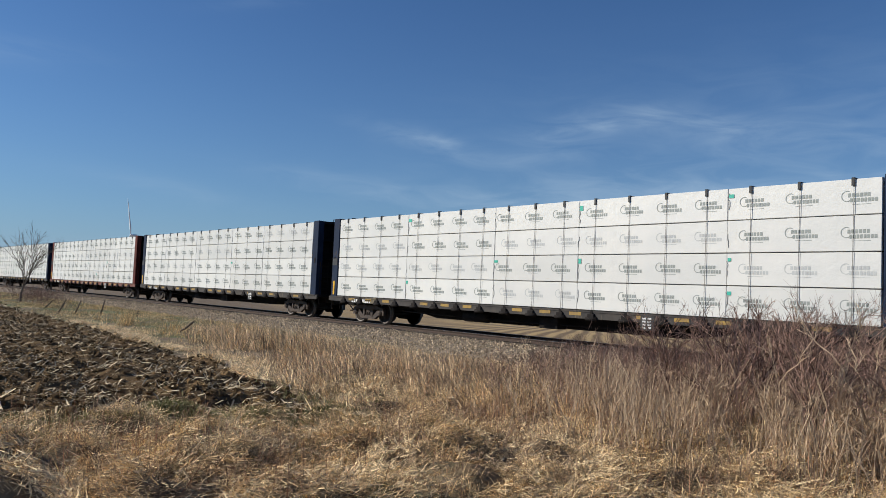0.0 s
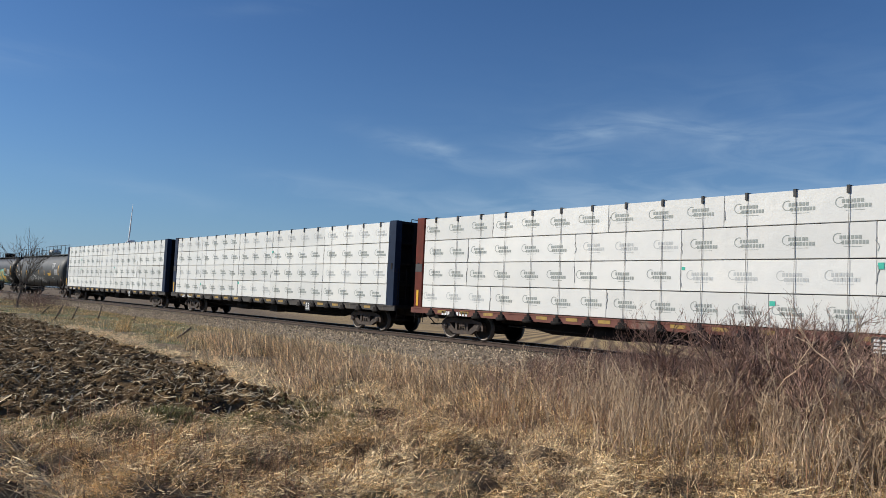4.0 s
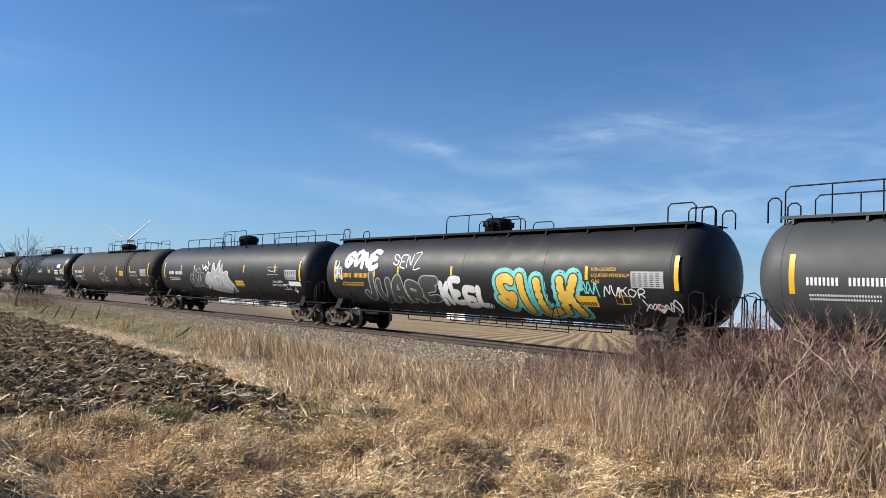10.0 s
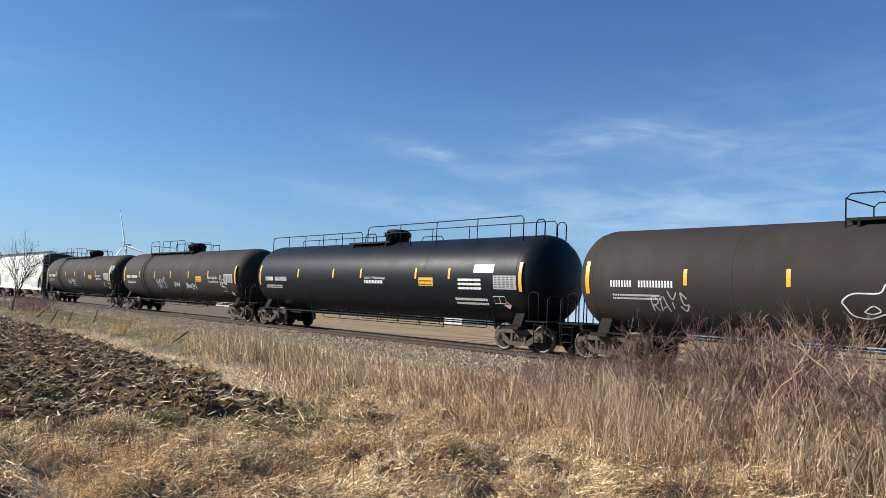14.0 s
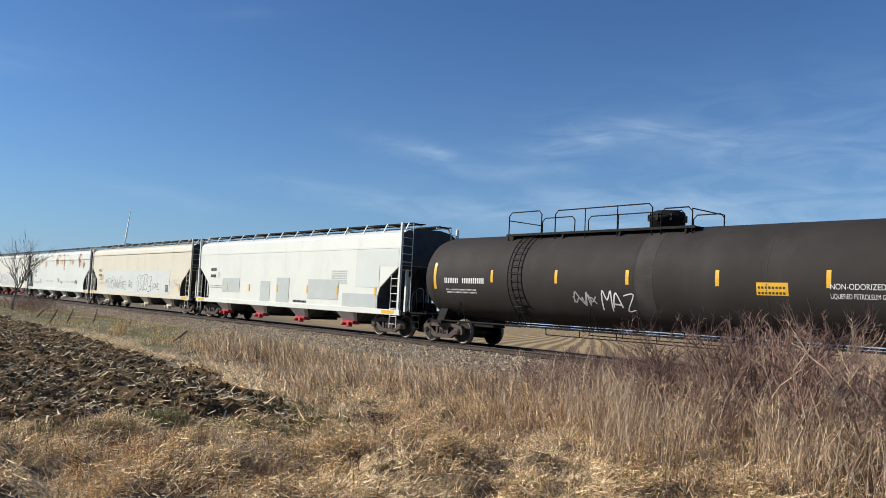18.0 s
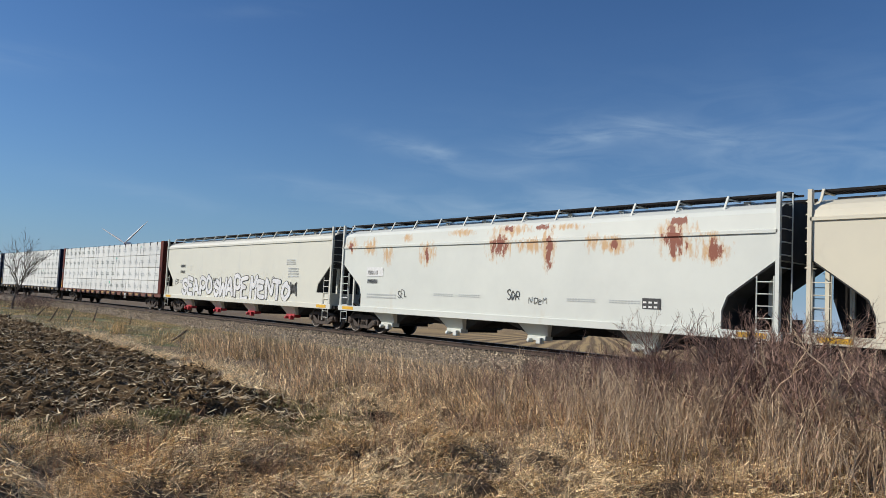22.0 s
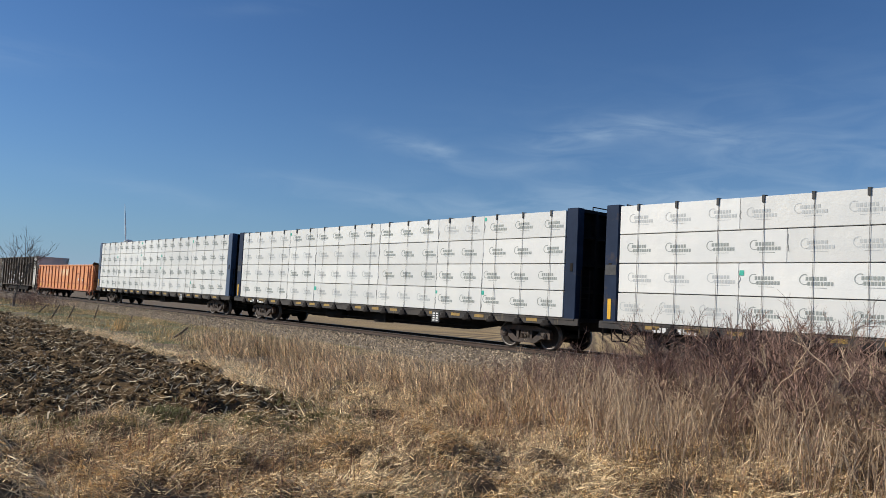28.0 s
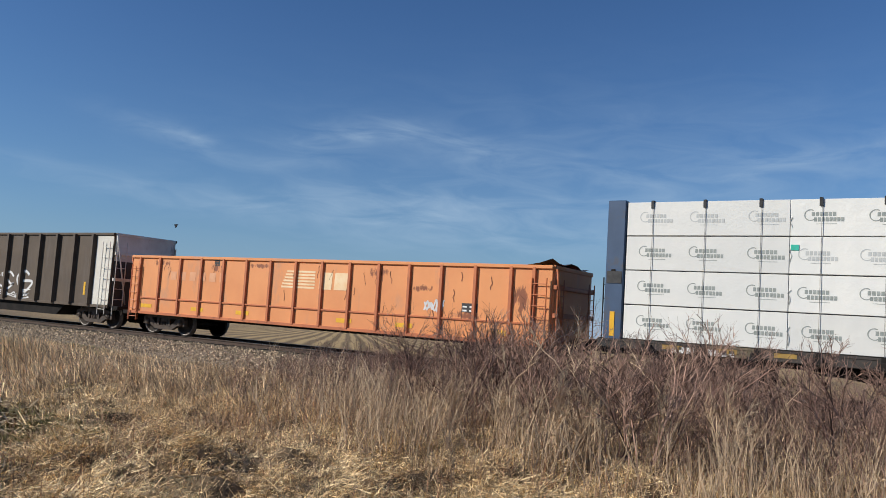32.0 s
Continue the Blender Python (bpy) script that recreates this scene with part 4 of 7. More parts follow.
def limbs(items, sides=3):
    V, Fc, k = [], [], 0
    for pts, r0, r1 in items:
        m, a = len(pts), None
        for i, p in enumerate(pts):
            d = (pts[min(i + 1, m - 1)] - pts[max(i - 1, 0)]).normalized()
            a = d.orthogonal().normalized() if a is None else (a - d * a.dot(d)).normalized()
            c, r = d.cross(a), r0 + (r1 - r0) * i / (m - 1)
            for j in range(sides):
                t = 2 * math.pi * j / sides
                q = p + (a * math.cos(t) + c * math.sin(t)) * r
                V.append((q.x, q.y, q.z))
        for i in range(m - 1):
            for j in range(sides):
                Fc.append((k + i * sides + j, k + i * sides + (j + 1) % sides, k + (i + 1) * sides + (j + 1) % sides, k + (i + 1) * sides + j))
        k += m * sides
    return V, Fc


def shrub_mesh(name, seed, height, stems, fan, depth, material, r0=0.009):
    """The main stems and the twigs of one shrub, as two meshes."""
    rnd = random.Random(seed)
    items = []
    for _ in range(stems):
        a, s = rnd.uniform(0, 6.283), abs(rnd.gauss(0, fan))
        b = (rnd.gauss(0, 0.13), rnd.gauss(0, 0.13), -0.05)
        grow(items, b, (math.cos(a) * s, math.sin(a) * s, 1), height * rnd.uniform(0.45, 0.7), r0 * rnd.uniform(0.7, 1.2), depth, (18, 48), rnd, kids=(4, 6), short=(0.28, 0.55))
    thick = [i for i in items if i[1] > r0 * 0.5]
    slim = [i for i in items if i[1] <= r0 * 0.5]
    return big(name, *limbs(thick), material), big("twigs", *limbs(slim), material)


def plant(name, meshes, x, y, yaw, size, label, category, group):
    ob = new(name, meshes[0])
    ob.matrix_basis = pose(x, y, float(ground_z(x, y)) - 0.02, 0, 0, yaw) @ Matrix.Diagonal((size, size, size, 1))
    part("twigs", meshes[1], None, ob)
    return tagged(ob, label, category, group)


def twig_template(seed, height, stems, fan, depth, r0, foot=0.16, kids=(2, 4), spr=(14, 42)):
    rnd, items = random.Random(seed), []
    for _ in range(stems):
        a, s = rnd.uniform(0, 6.283), abs(rnd.gauss(0, fan))
        b = (rnd.gauss(0, foot), rnd.gauss(0, foot), -0.05)
        grow(items, b, (math.cos(a) * s, math.sin(a) * s, 1), height * rnd.uniform(0.6, 0.9), r0 * rnd.uniform(0.7, 1.2), depth, spr, rnd, 2, kids=kids, short=(0.2, 0.5))
    v, f = limbs(items)
    return np.array(v), np.array(f)


def thicket(name, templates, places, material, label, category):
    """many twig clumps joined into one growth"""
    V, Fc, k = [], [], 0
    for x, y, yaw, size in places:
        v, f = templates[rs.randrange(len(templates))]
        c, s = math.cos(yaw) * size, math.sin(yaw) * size
        V.append(np.stack([v[:, 0] * c - v[:, 1] * s + x, v[:, 0] * s + v[:, 1] * c + y, v[:, 2] * size + float(ground_z(x, y))], 1))
        Fc.append(f + k)
        k += len(v)
    return tagged(new(name, big(name, np.concatenate(V), np.concatenate(Fc), material)), label, category, kind="stuff")


rs = random.Random(5)
BIG_SHRUB = [shrub_mesh("stems", 100 + i, 1.9, 7, 0.34, 3, TWIG, 0.012) for i in range(5)]
PALE_SHRUB = [shrub_mesh("stems", 140 + i, 1.75, 5, 0.17, 3, TWIGPALE, 0.016) for i in range(2)]
# the tall bare shrubs that stick up before the train
for x, y, s in ((-4.6, 8.9, 1.0), (-5.3, 9.6, 1.0), (-6.2, 9.4, 0.95), (-3.6, 8.4, 1.0), (-2.9, 8.6, 1.0), (-2.2, 8.0, 1.08), (-4.1, 9.9, 1.05), (-1.4, 8.8, 1.05), (-0.6, 9.6, 1.05),
                (-3.1, 10.2, 1.0), (-1.9, 10.4, 1.05), (0.3, 9.0, 1.0), (1.2, 10.2, 1.05), (-5.2, 10.8, 1.0), (-6.9, 10.5, 0.9), (-2.6, 11.4, 1.05), (0.2, 11.2, 1.05), (2.2, 9.3, 1.0),
                (-6.0, 11.0, 1.0), (-5.6, 11.8, 1.05), (-4.7, 12.2, 1.0), (-3.6, 12.6, 1.0), (-1.2, 12.4, 1.05), (1.0, 12.6, 1.05), (-4.9, 10.2, 1.1), (-4.3, 11.0, 1.05)):
    plant("bare_shrub", rs.choice(BIG_SHRUB), x, y, rs.uniform(0, 360), s * rs.uniform(0.92, 1.06), "leafless brown shrub with forking twigs beside the railway", "shrub", "bare shrubs by the track")
for x, y, s in ((-3.75, 7.55, 0.8), (-3.2, 8.1, 0.98), (-3.0, 8.5, 0.85), (-4.4, 7.7, 0.62), (-2.3, 8.9, 0.9), (-1.5, 8.3, 0.85)):
    plant("bare_shrub", PALE_SHRUB[rs.randrange(2)], x, y, rs.uniform(0, 360), s, "pale-barked leafless shrub with a forking stem", "shrub", "bare shrubs by the track")
FINE = [twig_template(200 + i, 0.9, 6, 0.34, 2, 0.0062, 0.26, (4, 6), (22, 60)) for i in range(9)]
spots = []
while len(spots) < 240:
    x, y = rs.uniform(-14.5, 4.0), rs.uniform(8.2, 12.5)
    az = math.degrees(math.atan2(y, -x))
    if az < 43 or rs.random() > (az - 43) / 9:
        continue
    full = min(1.0, (az - 40) / 14)
    spots.append((x, y, rs.uniform(0, 6.28), rs.uniform(0.5, 1.0) * (0.6 + 0.4 * full)))
thicket("brush", FINE, spots, TWIG, "dense thicket of thin reddish brown leafless twigs", "brush")
TALLER = [twig_template(230 + i, 1.3, 6, 0.24, 2, 0.0068, 0.28, (4, 6), (22, 58)) for i in range(8)]
spots = []
while len(spots) < 300:
    az, r = rs.uniform(46.5, 92), rs.uniform(11.5, 20.0)
    x, y = -r * math.cos(radians(az)), r * math.sin(radians(az))
    if 10.8 < y < 15.7:
        spots.append((x, y, rs.uniform(0, 6.28), rs.uniform(0.62, 1.02) * (0.5 + 0.5 * min(1.0, (az - 46.5) / 7))))
while len(spots) < 360:
    az, y = rs.uniform(56, 90), rs.uniform(9.2, 12.5)
    spots.append((-y / math.tan(radians(az)), y, rs.uniform(0, 6.28), rs.uniform(0.6, 0.95)))
thicket("tall_brush", TALLER, spots, TWIG, "taller reddish brown bare brush close to the ballast", "brush")
STEMS = [twig_template(300 + i, 1.0, 7, 0.10, 1, 0.0058, 0.26, (2, 4), (10, 30)) for i in range(6)]
spots = []
while len(spots) < 300:
    x, y = rs.uniform(-10, 3.5), rs.uniform(6.2, 11.0)
    az = math.degrees(math.atan2(y, -x))
    if az < 46 + rs.uniform(0, 9) or (y < 7.2 and rs.random() < 0.5):
        continue
    if x > -3 and rs.random() < 0.6:
        continue
    spots.append((x, y, rs.uniform(0, 6.28), rs.uniform(0.6, 1.1)))
thicket("weed_stalks", STEMS, spots, TWIGPALE, "pale dry weed stalks standing in the grass", "weeds")

# bare tree beyond the field
rnd = random.Random(12)
items = []
grow(items, (0, 0, -0.1), (0.05, 0, 1), 2.3, 0.075, 0, (20, 45), rnd, 9)
top = items[0][0]
tree = tagged(new("bare_tree"), "small leafless tree with a thin leaning trunk", "tree")
tree.matrix_basis = pose(-50.5, 10.3, float(ground_z(-50.5, 10.3)), 0, 4, 0)
trunk_v, trunk_f = limbs(items, 7)
part("trunk", big("trunk", trunk_v, trunk_f, BARK, True), None, tree)
items = []
for i in range(11):
    t = rnd.uniform(0.35, 1.0) * 3.99
    k = int(t)
    q = top[k].lerp(top[k + 1], t - k)
    a, s = rnd.uniform(0, 6.28), rnd.uniform(0.2, 0.6)
    grow(items, q, (math.cos(a) * s, math.sin(a) * s, 1), rnd.uniform(1.2, 2.0), 0.024, 3, (16, 42), rnd, 3, kids=(3, 4))
cv, cf = limbs(items)
part("crown", big("crown", cv, cf, BARK), None, tree)

rs = random.Random(17)
spots = [(rs.uniform(-56, -44), rs.uniform(9.6, 12.0), rs.uniform(0, 6.28), rs.uniform(0.8, 1.4)) for _ in range(26)]
thicket("bank_brush", FINE, spots, TWIG, "low brown brush on the bank round a bare tree", "brush")

# leaning fence posts along the field edge
for x, y, tx, ty, tz in ((-41.23, 9.48, -40.93, 9.77, 0.24), (-35.87, 8.77, -35.58, 9.02, 0.44), (-35.62, 9.4, -35.41, 9.57, 0.42), (-36.5, 10.73, -36.34, 10.84, 0.45), (-32.24, 10.9, -32.15, 10.94, 0.21), (-23.6, 9.32, -23.27, 9.64, 0.21)):
    z = float(ground_z(x, y))
    post = tagged(new("fence_post"), "thin weathered leaning fence post in dry grass", "fence post", "old fence posts")
    post.matrix_basis = pose(x, y, z)
    d = Vector((tx - x, ty - y, tz - z))
    part("shaft", Mesh().tube([d * -0.2, d * 0.5 + Vector((0.012, 0.01, 0)), d], 0.036, 6, 0.03), POSTW, post)

# ---- distance: farm buildings, woods, turbines ----
def barn(x, y, yaw, L, Wd, H, roof_h, label):
    z = float(ground_z(x, y))
    b = tagged(new("farm_building"), label, "building", "distant farm buildings")
    b.matrix_basis = pose(x, y, z, 0, 0, yaw)
    part("wall", Mesh().prism([(-Wd / 2, -2), (Wd / 2, -2), (Wd / 2, H), (0, H + roof_h - 0.15), (-Wd / 2, H)], -L / 2, L / 2, "x"), BARNW, b)
    for s in (-1, 1):
        part("roof", Mesh().prism([(0, H + roof_h), (s * (Wd / 2 + 0.4), H - 0.1), (s * (Wd / 2 + 0.4), H + 0.1), (0, H + roof_h + 0.2)], -L / 2 - 0.4, L / 2 + 0.4, "x"), BARNROOF, b)
    part("door", Mesh().box(-1.8, 1.8, -Wd / 2 - 0.06, -Wd / 2, 0, 3.4), BARNROOF, b)


barn(-395, 195, 20, 30, 12, 4.2, 2.2, "long low white farm building far across the field")
barn(-372, 205, 20, 14, 9, 3.6, 2.0, "small white shed beside a farm building")
barn(-330, 300, -10, 20, 11, 4.2, 2.4, "white farm shed far across the field")
rnd = random.Random(8)
items = []
for i in range(340):
    a = radians(rnd.uniform(14, 47) if i % 3 else rnd.uniform(47, 100))
    d = rnd.uniform(620, 760)
    x, y = -d * math.cos(a), d * math.sin(a)
    h = rnd.uniform(5, 10)
    z = float(ground_z(x, y))
    for j in range(5):
        grow(items, (x + rnd.uniform(-5, 5), y + rnd.uniform(-5, 5), z - 0.3), (rnd.gauss(0, 0.2), rnd.gauss(0, 0.2), 1), h * 0.6, 0.42, 1, (20, 60), rnd, 2, kids=(4, 6))
wv, wf = limbs(items)
woods = tagged(new("far_woods", big("far_woods", wv, wf, FARTREE)), "grey leafless woods along the horizon", "woods", kind="stuff")


n = 2600
ra, rd = np.radians(rng.uniform(15, 41.5, n)), rng.uniform(640, 780, n)
p = np.stack([-rd * np.cos(ra), rd * np.sin(ra)], 1)
hs = rng.uniform(1.2, 3.4, n) * np.clip(0.8 + 0.7 * wave(p[:, 0], p[:, 1], 0.02, 91), 0.3, 1.5)
g = scatter("far_thicket", LUMPS, p, np.stack([hs * 1.3, hs * 1.3, hs], 1), rng.uniform(0, 6.28, n), rng.uniform(-0.2, 0.2, n), FARTREE, ground_z(p[:, 0], p[:, 1]) + hs * rng.uniform(0.3, 1.3, n))
tagged(g, "dark brown leafless undergrowth along the horizon", "woods", kind="stuff")


def turbine(az, dist, hub, blade):
    x, y = -dist * math.cos(radians(az)), dist * math.sin(radians(az))
    z = float(ground_z(x, y))
    t = tagged(new("wind_turbine"), "white three-bladed wind turbine on the horizon", "wind turbine", "wind turbines")
    t.matrix_basis = pose(x, y, z, 0, 0, 41 - az)
    top = hub - z
    part("tower", Mesh().lathe([(-3, 2.2), (top * 0.5, 1.7), (top - 1.6, 1.2)], 20, "z"), TURBWHITE, t)
    part("nacelle", Mesh().box(-1.9, 1.9, -2.0, 7.5, top - 1.9, top + 1.9, 0.5), TURBWHITE, t)
    rotor = part("rotor", Mesh().lathe([(-4.6, 0.4), (-4.2, 1.3), (-3.0, 1.7), (-2.1, 1.7)], 18, "y"), TURBWHITE, t, at=(0, 0, top))
    shape = Mesh()
    for k, (f, c, th) in enumerate(((0.0, 1.0, 1.0), (0.08, 1.6, 0.9), (0.2, 3.0, 0.6), (0.55, 2.1, 0.38), (0.9, 1.1, 0.2), (1.0, 0.25, 0.08))):
        shape.v += [(-c * 0.4, -3.2 - th / 2, f * blade), (0, -3.2 - th, f * blade), (c * 0.6, -3.2, f * blade), (0, -3.2 + th * 0.6, f * blade)]
        if k:
            for j in range(4):
                shape.f.append(((k - 1) * 4 + j, (k - 1) * 4 + (j + 1) % 4, k * 4 + (j + 1) % 4, k * 4 + j))
                shape.s.append(True)
    me = shape.data("blade", TURBWHITE)
    for k in range(3):
        part("blade", me, None, rotor, at=pose(0, 0, 0, 0, 120 * k, 0))
    return rotor, top


rotor_near, rotor_top = turbine(18.1, 1200, 64.0, 55)
rotor_far, rotor_far_top = turbine(19.3, 4200, 118, 47)


# ---- bogies ----
WR = 0.457


def bogie_meshes():
    g = {}
    # cast side frame: arched top, raised ends over the bearings, windows beside the springs
    fr = Mesh()
    fr.prism([(-1.12, 0.55), (-1.12, 0.36), (-0.74, 0.36), (-0.46, 0.20), (0.46, 0.20), (0.74, 0.36), (1.12, 0.36), (1.12, 0.55),
              (0.72, 0.62), (0.60, 0.52), (0.36, 0.34), (-0.36, 0.34), (-0.60, 0.52), (-0.72, 0.62)], -0.07, 0.07, "y")
    fr.prism([(-1.12, 0.55), (-0.72, 0.60), (0.72, 0.60), (1.12, 0.55), (1.05, 0.66), (0.55, 0.76), (-0.55, 0.76), (-1.05, 0.66)], -0.085, 0.085, "y")
    for s in (-1, 1):
        fr.box(s * 0.30 - 0.05, s * 0.30 + 0.05, -0.08, 0.08, 0.3, 0.66)
    g["frame"] = fr.data("side_frame", STEEL)
    ws = Mesh()
    ws.lathe([(-1.05, 0.07), (1.05, 0.07)], 10, "y")
    for s in (-1, 1):
        p = [(0.69, 0.40), (0.69, WR + 0.025), (0.725, WR + 0.02), (0.735, WR), (0.83, WR - 0.004), (0.83, 0.415), (0.825, 0.39), (0.80, 0.37), (0.78, 0.2), (0.82, 0.16), (0.82, 0.09), (0.70, 0.09), (0.70, 0.2)]
        ws.lathe([(s * a, r) for a, r in p] + [(s * 0.69, 0.40)], 20, "y")
    me = ws.data("wheelset", WHEEL)
    me.materials.append(TREAD)
    for poly in me.polygons:
        x, y, z = poly.center
        if math.hypot(x, z) > WR - 0.075 and abs(y) > 0.725:
            poly.material_index = 1
    g["wheelset"] = me
    cap = Mesh().lathe([(-0.12, 0.10), (0.02, 0.12), (0.05, 0.10), (0.055, 0.05), (0.07, 0.04)], 12, "y")
    for j in range(3):
        a = j * 2.094
        cap.lathe([(0.05, 0.02), (0.075, 0.02)], 6, "y", False, (0.07 * math.cos(a), 0, 0.07 * math.sin(a)))
    g["cap"] = cap.data("bearing_cap", STEEL)
    sp = Mesh()
    for i in range(3):
        for k in range(5):
            sp.lathe([(0.35 + k * 0.042, 0.055), (0.37 + k * 0.042, 0.068), (0.385 + k * 0.042, 0.055)], 8, "z", True, (-0.15 + 0.15 * i, 0, 0))
    g["spring"] = sp.data("spring_group", STEEL)
    bo = Mesh().box(-0.2, 0.2, -1.05, 1.05, 0.46, 0.66, 0.03).box(-0.35, 0.35, -0.35, 0.35, 0.6, 0.72, 0.03)
    for s in (-1, 1):
        bo.box(s * 0.42 - 0.05, s * 0.42 + 0.05, -0.9, 0.9, 0.30, 0.40)
        for q in (-1, 1):
            bo.box(s * 0.43 - 0.045, s * 0.43 + 0.045, q * 0.75 - 0.05, q * 0.75 + 0.05, 0.28, 0.58)
    g["bolster"] = bo.data("bogie", STEEL)
    return g


BOGIE = bogie_meshes()
WHEELSETS = []


def bogie(car, x):
    b = part("bogie", BOGIE["bolster"], None, car, "dark cast steel bogie with rusty side frames", at=(x, 0, 0))
    for s in (-1, 1):
        part("side_frame", BOGIE["frame"], None, b, at=(0, s * 1.0, 0))
        part("spring_group", BOGIE["spring"], None, b, at=(0, s * 1.0, 0))
        for q in (-0.889, 0.889):
            part("bearing_cap", BOGIE["cap"], None, b, at=pose(q, s * 1.07, WR, 0, 0, 0 if s > 0 else 180))
    for q in (-0.889, 0.889):
        w = part("wheelset", BOGIE["wheelset"], None, b, at=(q, 0, WR))
        WHEELSETS.append((car, x + q, w, q))
    return b


def coupler(car, x, s):
    m = Mesh().box(x - 0.1, x + 0.1, -0.18, 0.18, 0.66, 1.0, 0.02)
    m.box(min(x, x + s * 0.62), max(x, x + s * 0.62), -0.07, 0.07, 0.78, 0.93, 0.02)
    m.box(x + s * 0.62 - 0.13, x + s * 0.62 + 0.13, -0.14, 0.14, 0.72, 1.0, 0.04)
    m.tube([(x, 0.35, 0.7), (x + s * 0.3, 0.4, 0.45), (x + s * 0.75, 0.2, 0.42)], 0.025, 6)
    part("coupler", m, UNDER, car)


def steel_ladder(m, x, y, z0, z1, w, rungs, along="x", r=0.013):
    """Two rails and rungs, in the plane of a car's side (along x) or its end (along y)."""
    d = (w / 2, 0) if along == "x" else (0, w / 2)
    for s in (-1, 1):
        m.tube([(x + s * d[0], y + s * d[1], z0), (x + s * d[0], y + s * d[1], z1)], r * 1.4, 5)
    for i in range(rungs):
        z = z0 + (z1 - z0) * (i + 0.5) / rungs
        m.tube([(x - d[0], y - d[1], z), (x + d[0], y + d[1], z)], r, 5)
    return m


CARS = []


def car(name, centre, label, category, group):
    ob = tagged(new(name), label, category, group)
    CARS.append((ob, centre))
    return ob


# ---- centerbeam flat cars with wrapped lumber ----
def ring_logo(m, x, z, y, w=0.80, h=0.36):
    """A printed mark: an open ring at the upper left, with two rows of short bars."""
    cx, cz, r = x - w * 0.37, z + h * 0.10, h * 0.36
    n = 12
    for i in range(n):
        a0, a1 = math.radians(60 + 250 * i / n), math.radians(60 + 250 * (i + 1) / n)
        m.add([(cx + math.cos(a) * q, y, cz + math.sin(a) * q) for a, q in ((a0, r), (a1, r), (a1, r - 0.02), (a0, r - 0.02))], [(0, 1, 2, 3)])
    for count, zz, x0, x1 in ((6, z + h * 0.16, x - w * 0.34, x + w * 0.30), (8, z - h * 0.17, x - w * 0.28, x + w * 0.5)):
        step = (x1 - x0) / count
        for i in range(count):
            a = x0 + i * step
            b, t = a + step * 0.76, h * 0.125
            m.add([(a, y, zz - t), (b, y, zz - t), (b, y, zz + t), (a, y, zz + t)], [(0, 1, 2, 3)])
    m.add([(x - w * 0.22, y, z - h * 0.46), (x + w * 0.3, y, z - h * 0.46), (x + w * 0.3, y, z - h * 0.43), (x - w * 0.22, y, z - h * 0.43)], [(0, 1, 2, 3)])


TIER = 0.845
LENGTHS = (4.93, 3.70, 2.465)
PACK, MARKS = {}, {}
for L in LENGTHS:
    rnd = random.Random(int(L * 100))
    m = Mesh().box(-L / 2, L / 2, -0.64, 0.64, 0.012, TIER - 0.012, 0.009)
    PACK[L] = m.data("lumber_pack", WRAP)
    for v in range(2):
        nlog = round(L / 1.22)
        MARKS[L, v] = [-L / 2 + (i + 0.5) * L / nlog + rnd.uniform(-0.06, 0.06) + (0.1 if v else -0.08) for i in range(nlog)]
logo = Mesh()
ring_logo(logo, 0, TIER * 0.5, -0.6445, 0.78, 0.36)
LOGO = (logo.data("printed_mark", PRINT), logo.data("printed_mark", PRINT_PALE))
CABLE_MESH = Mesh().tube([(0, -1.462, 1.02), (0.01, -1.455, 2.8), (0.02, -1.45, 4.49), (0.02, -1.2, 4.50), (0.02, -0.2, 4.53)], 0.006, 4).data("cable", CABLE)
CORNER_MESH = Mesh().box(-0.036, 0.036, -1.463, -1.442, 4.31, 4.50, 0.004).box(-0.036, 0.036, -1.463, -1.30, 4.485, 4.503, 0.004).data("corner_protector", RUBBER)
WINCH_MESH = Mesh().box(-0.13, 0.13, -1.53, -1.40, 0.84, 1.0, 0.02).lathe([(-0.2, 0.06), (0.2, 0.06)], 10, "x", True, (0, -1.48, 0.85)).box(-0.05, 0.05, -1.49, -1.44, 0.98, 1.1).data("winch", UNDER)
ORDERS = [(4.93, 4.93, 3.70, 4.93, 3.70), (3.70, 4.93, 4.93, 3.70, 4.93), (4.93, 3.70, 4.93, 4.93, 3.70), (4.93, 2.465, 4.93, 3.70, 2.465, 3.70), (3.70, 4.93, 3.70, 4.93, 4.93), (2.465, 4.93, 3.70, 4.93, 2.465, 3.70)]


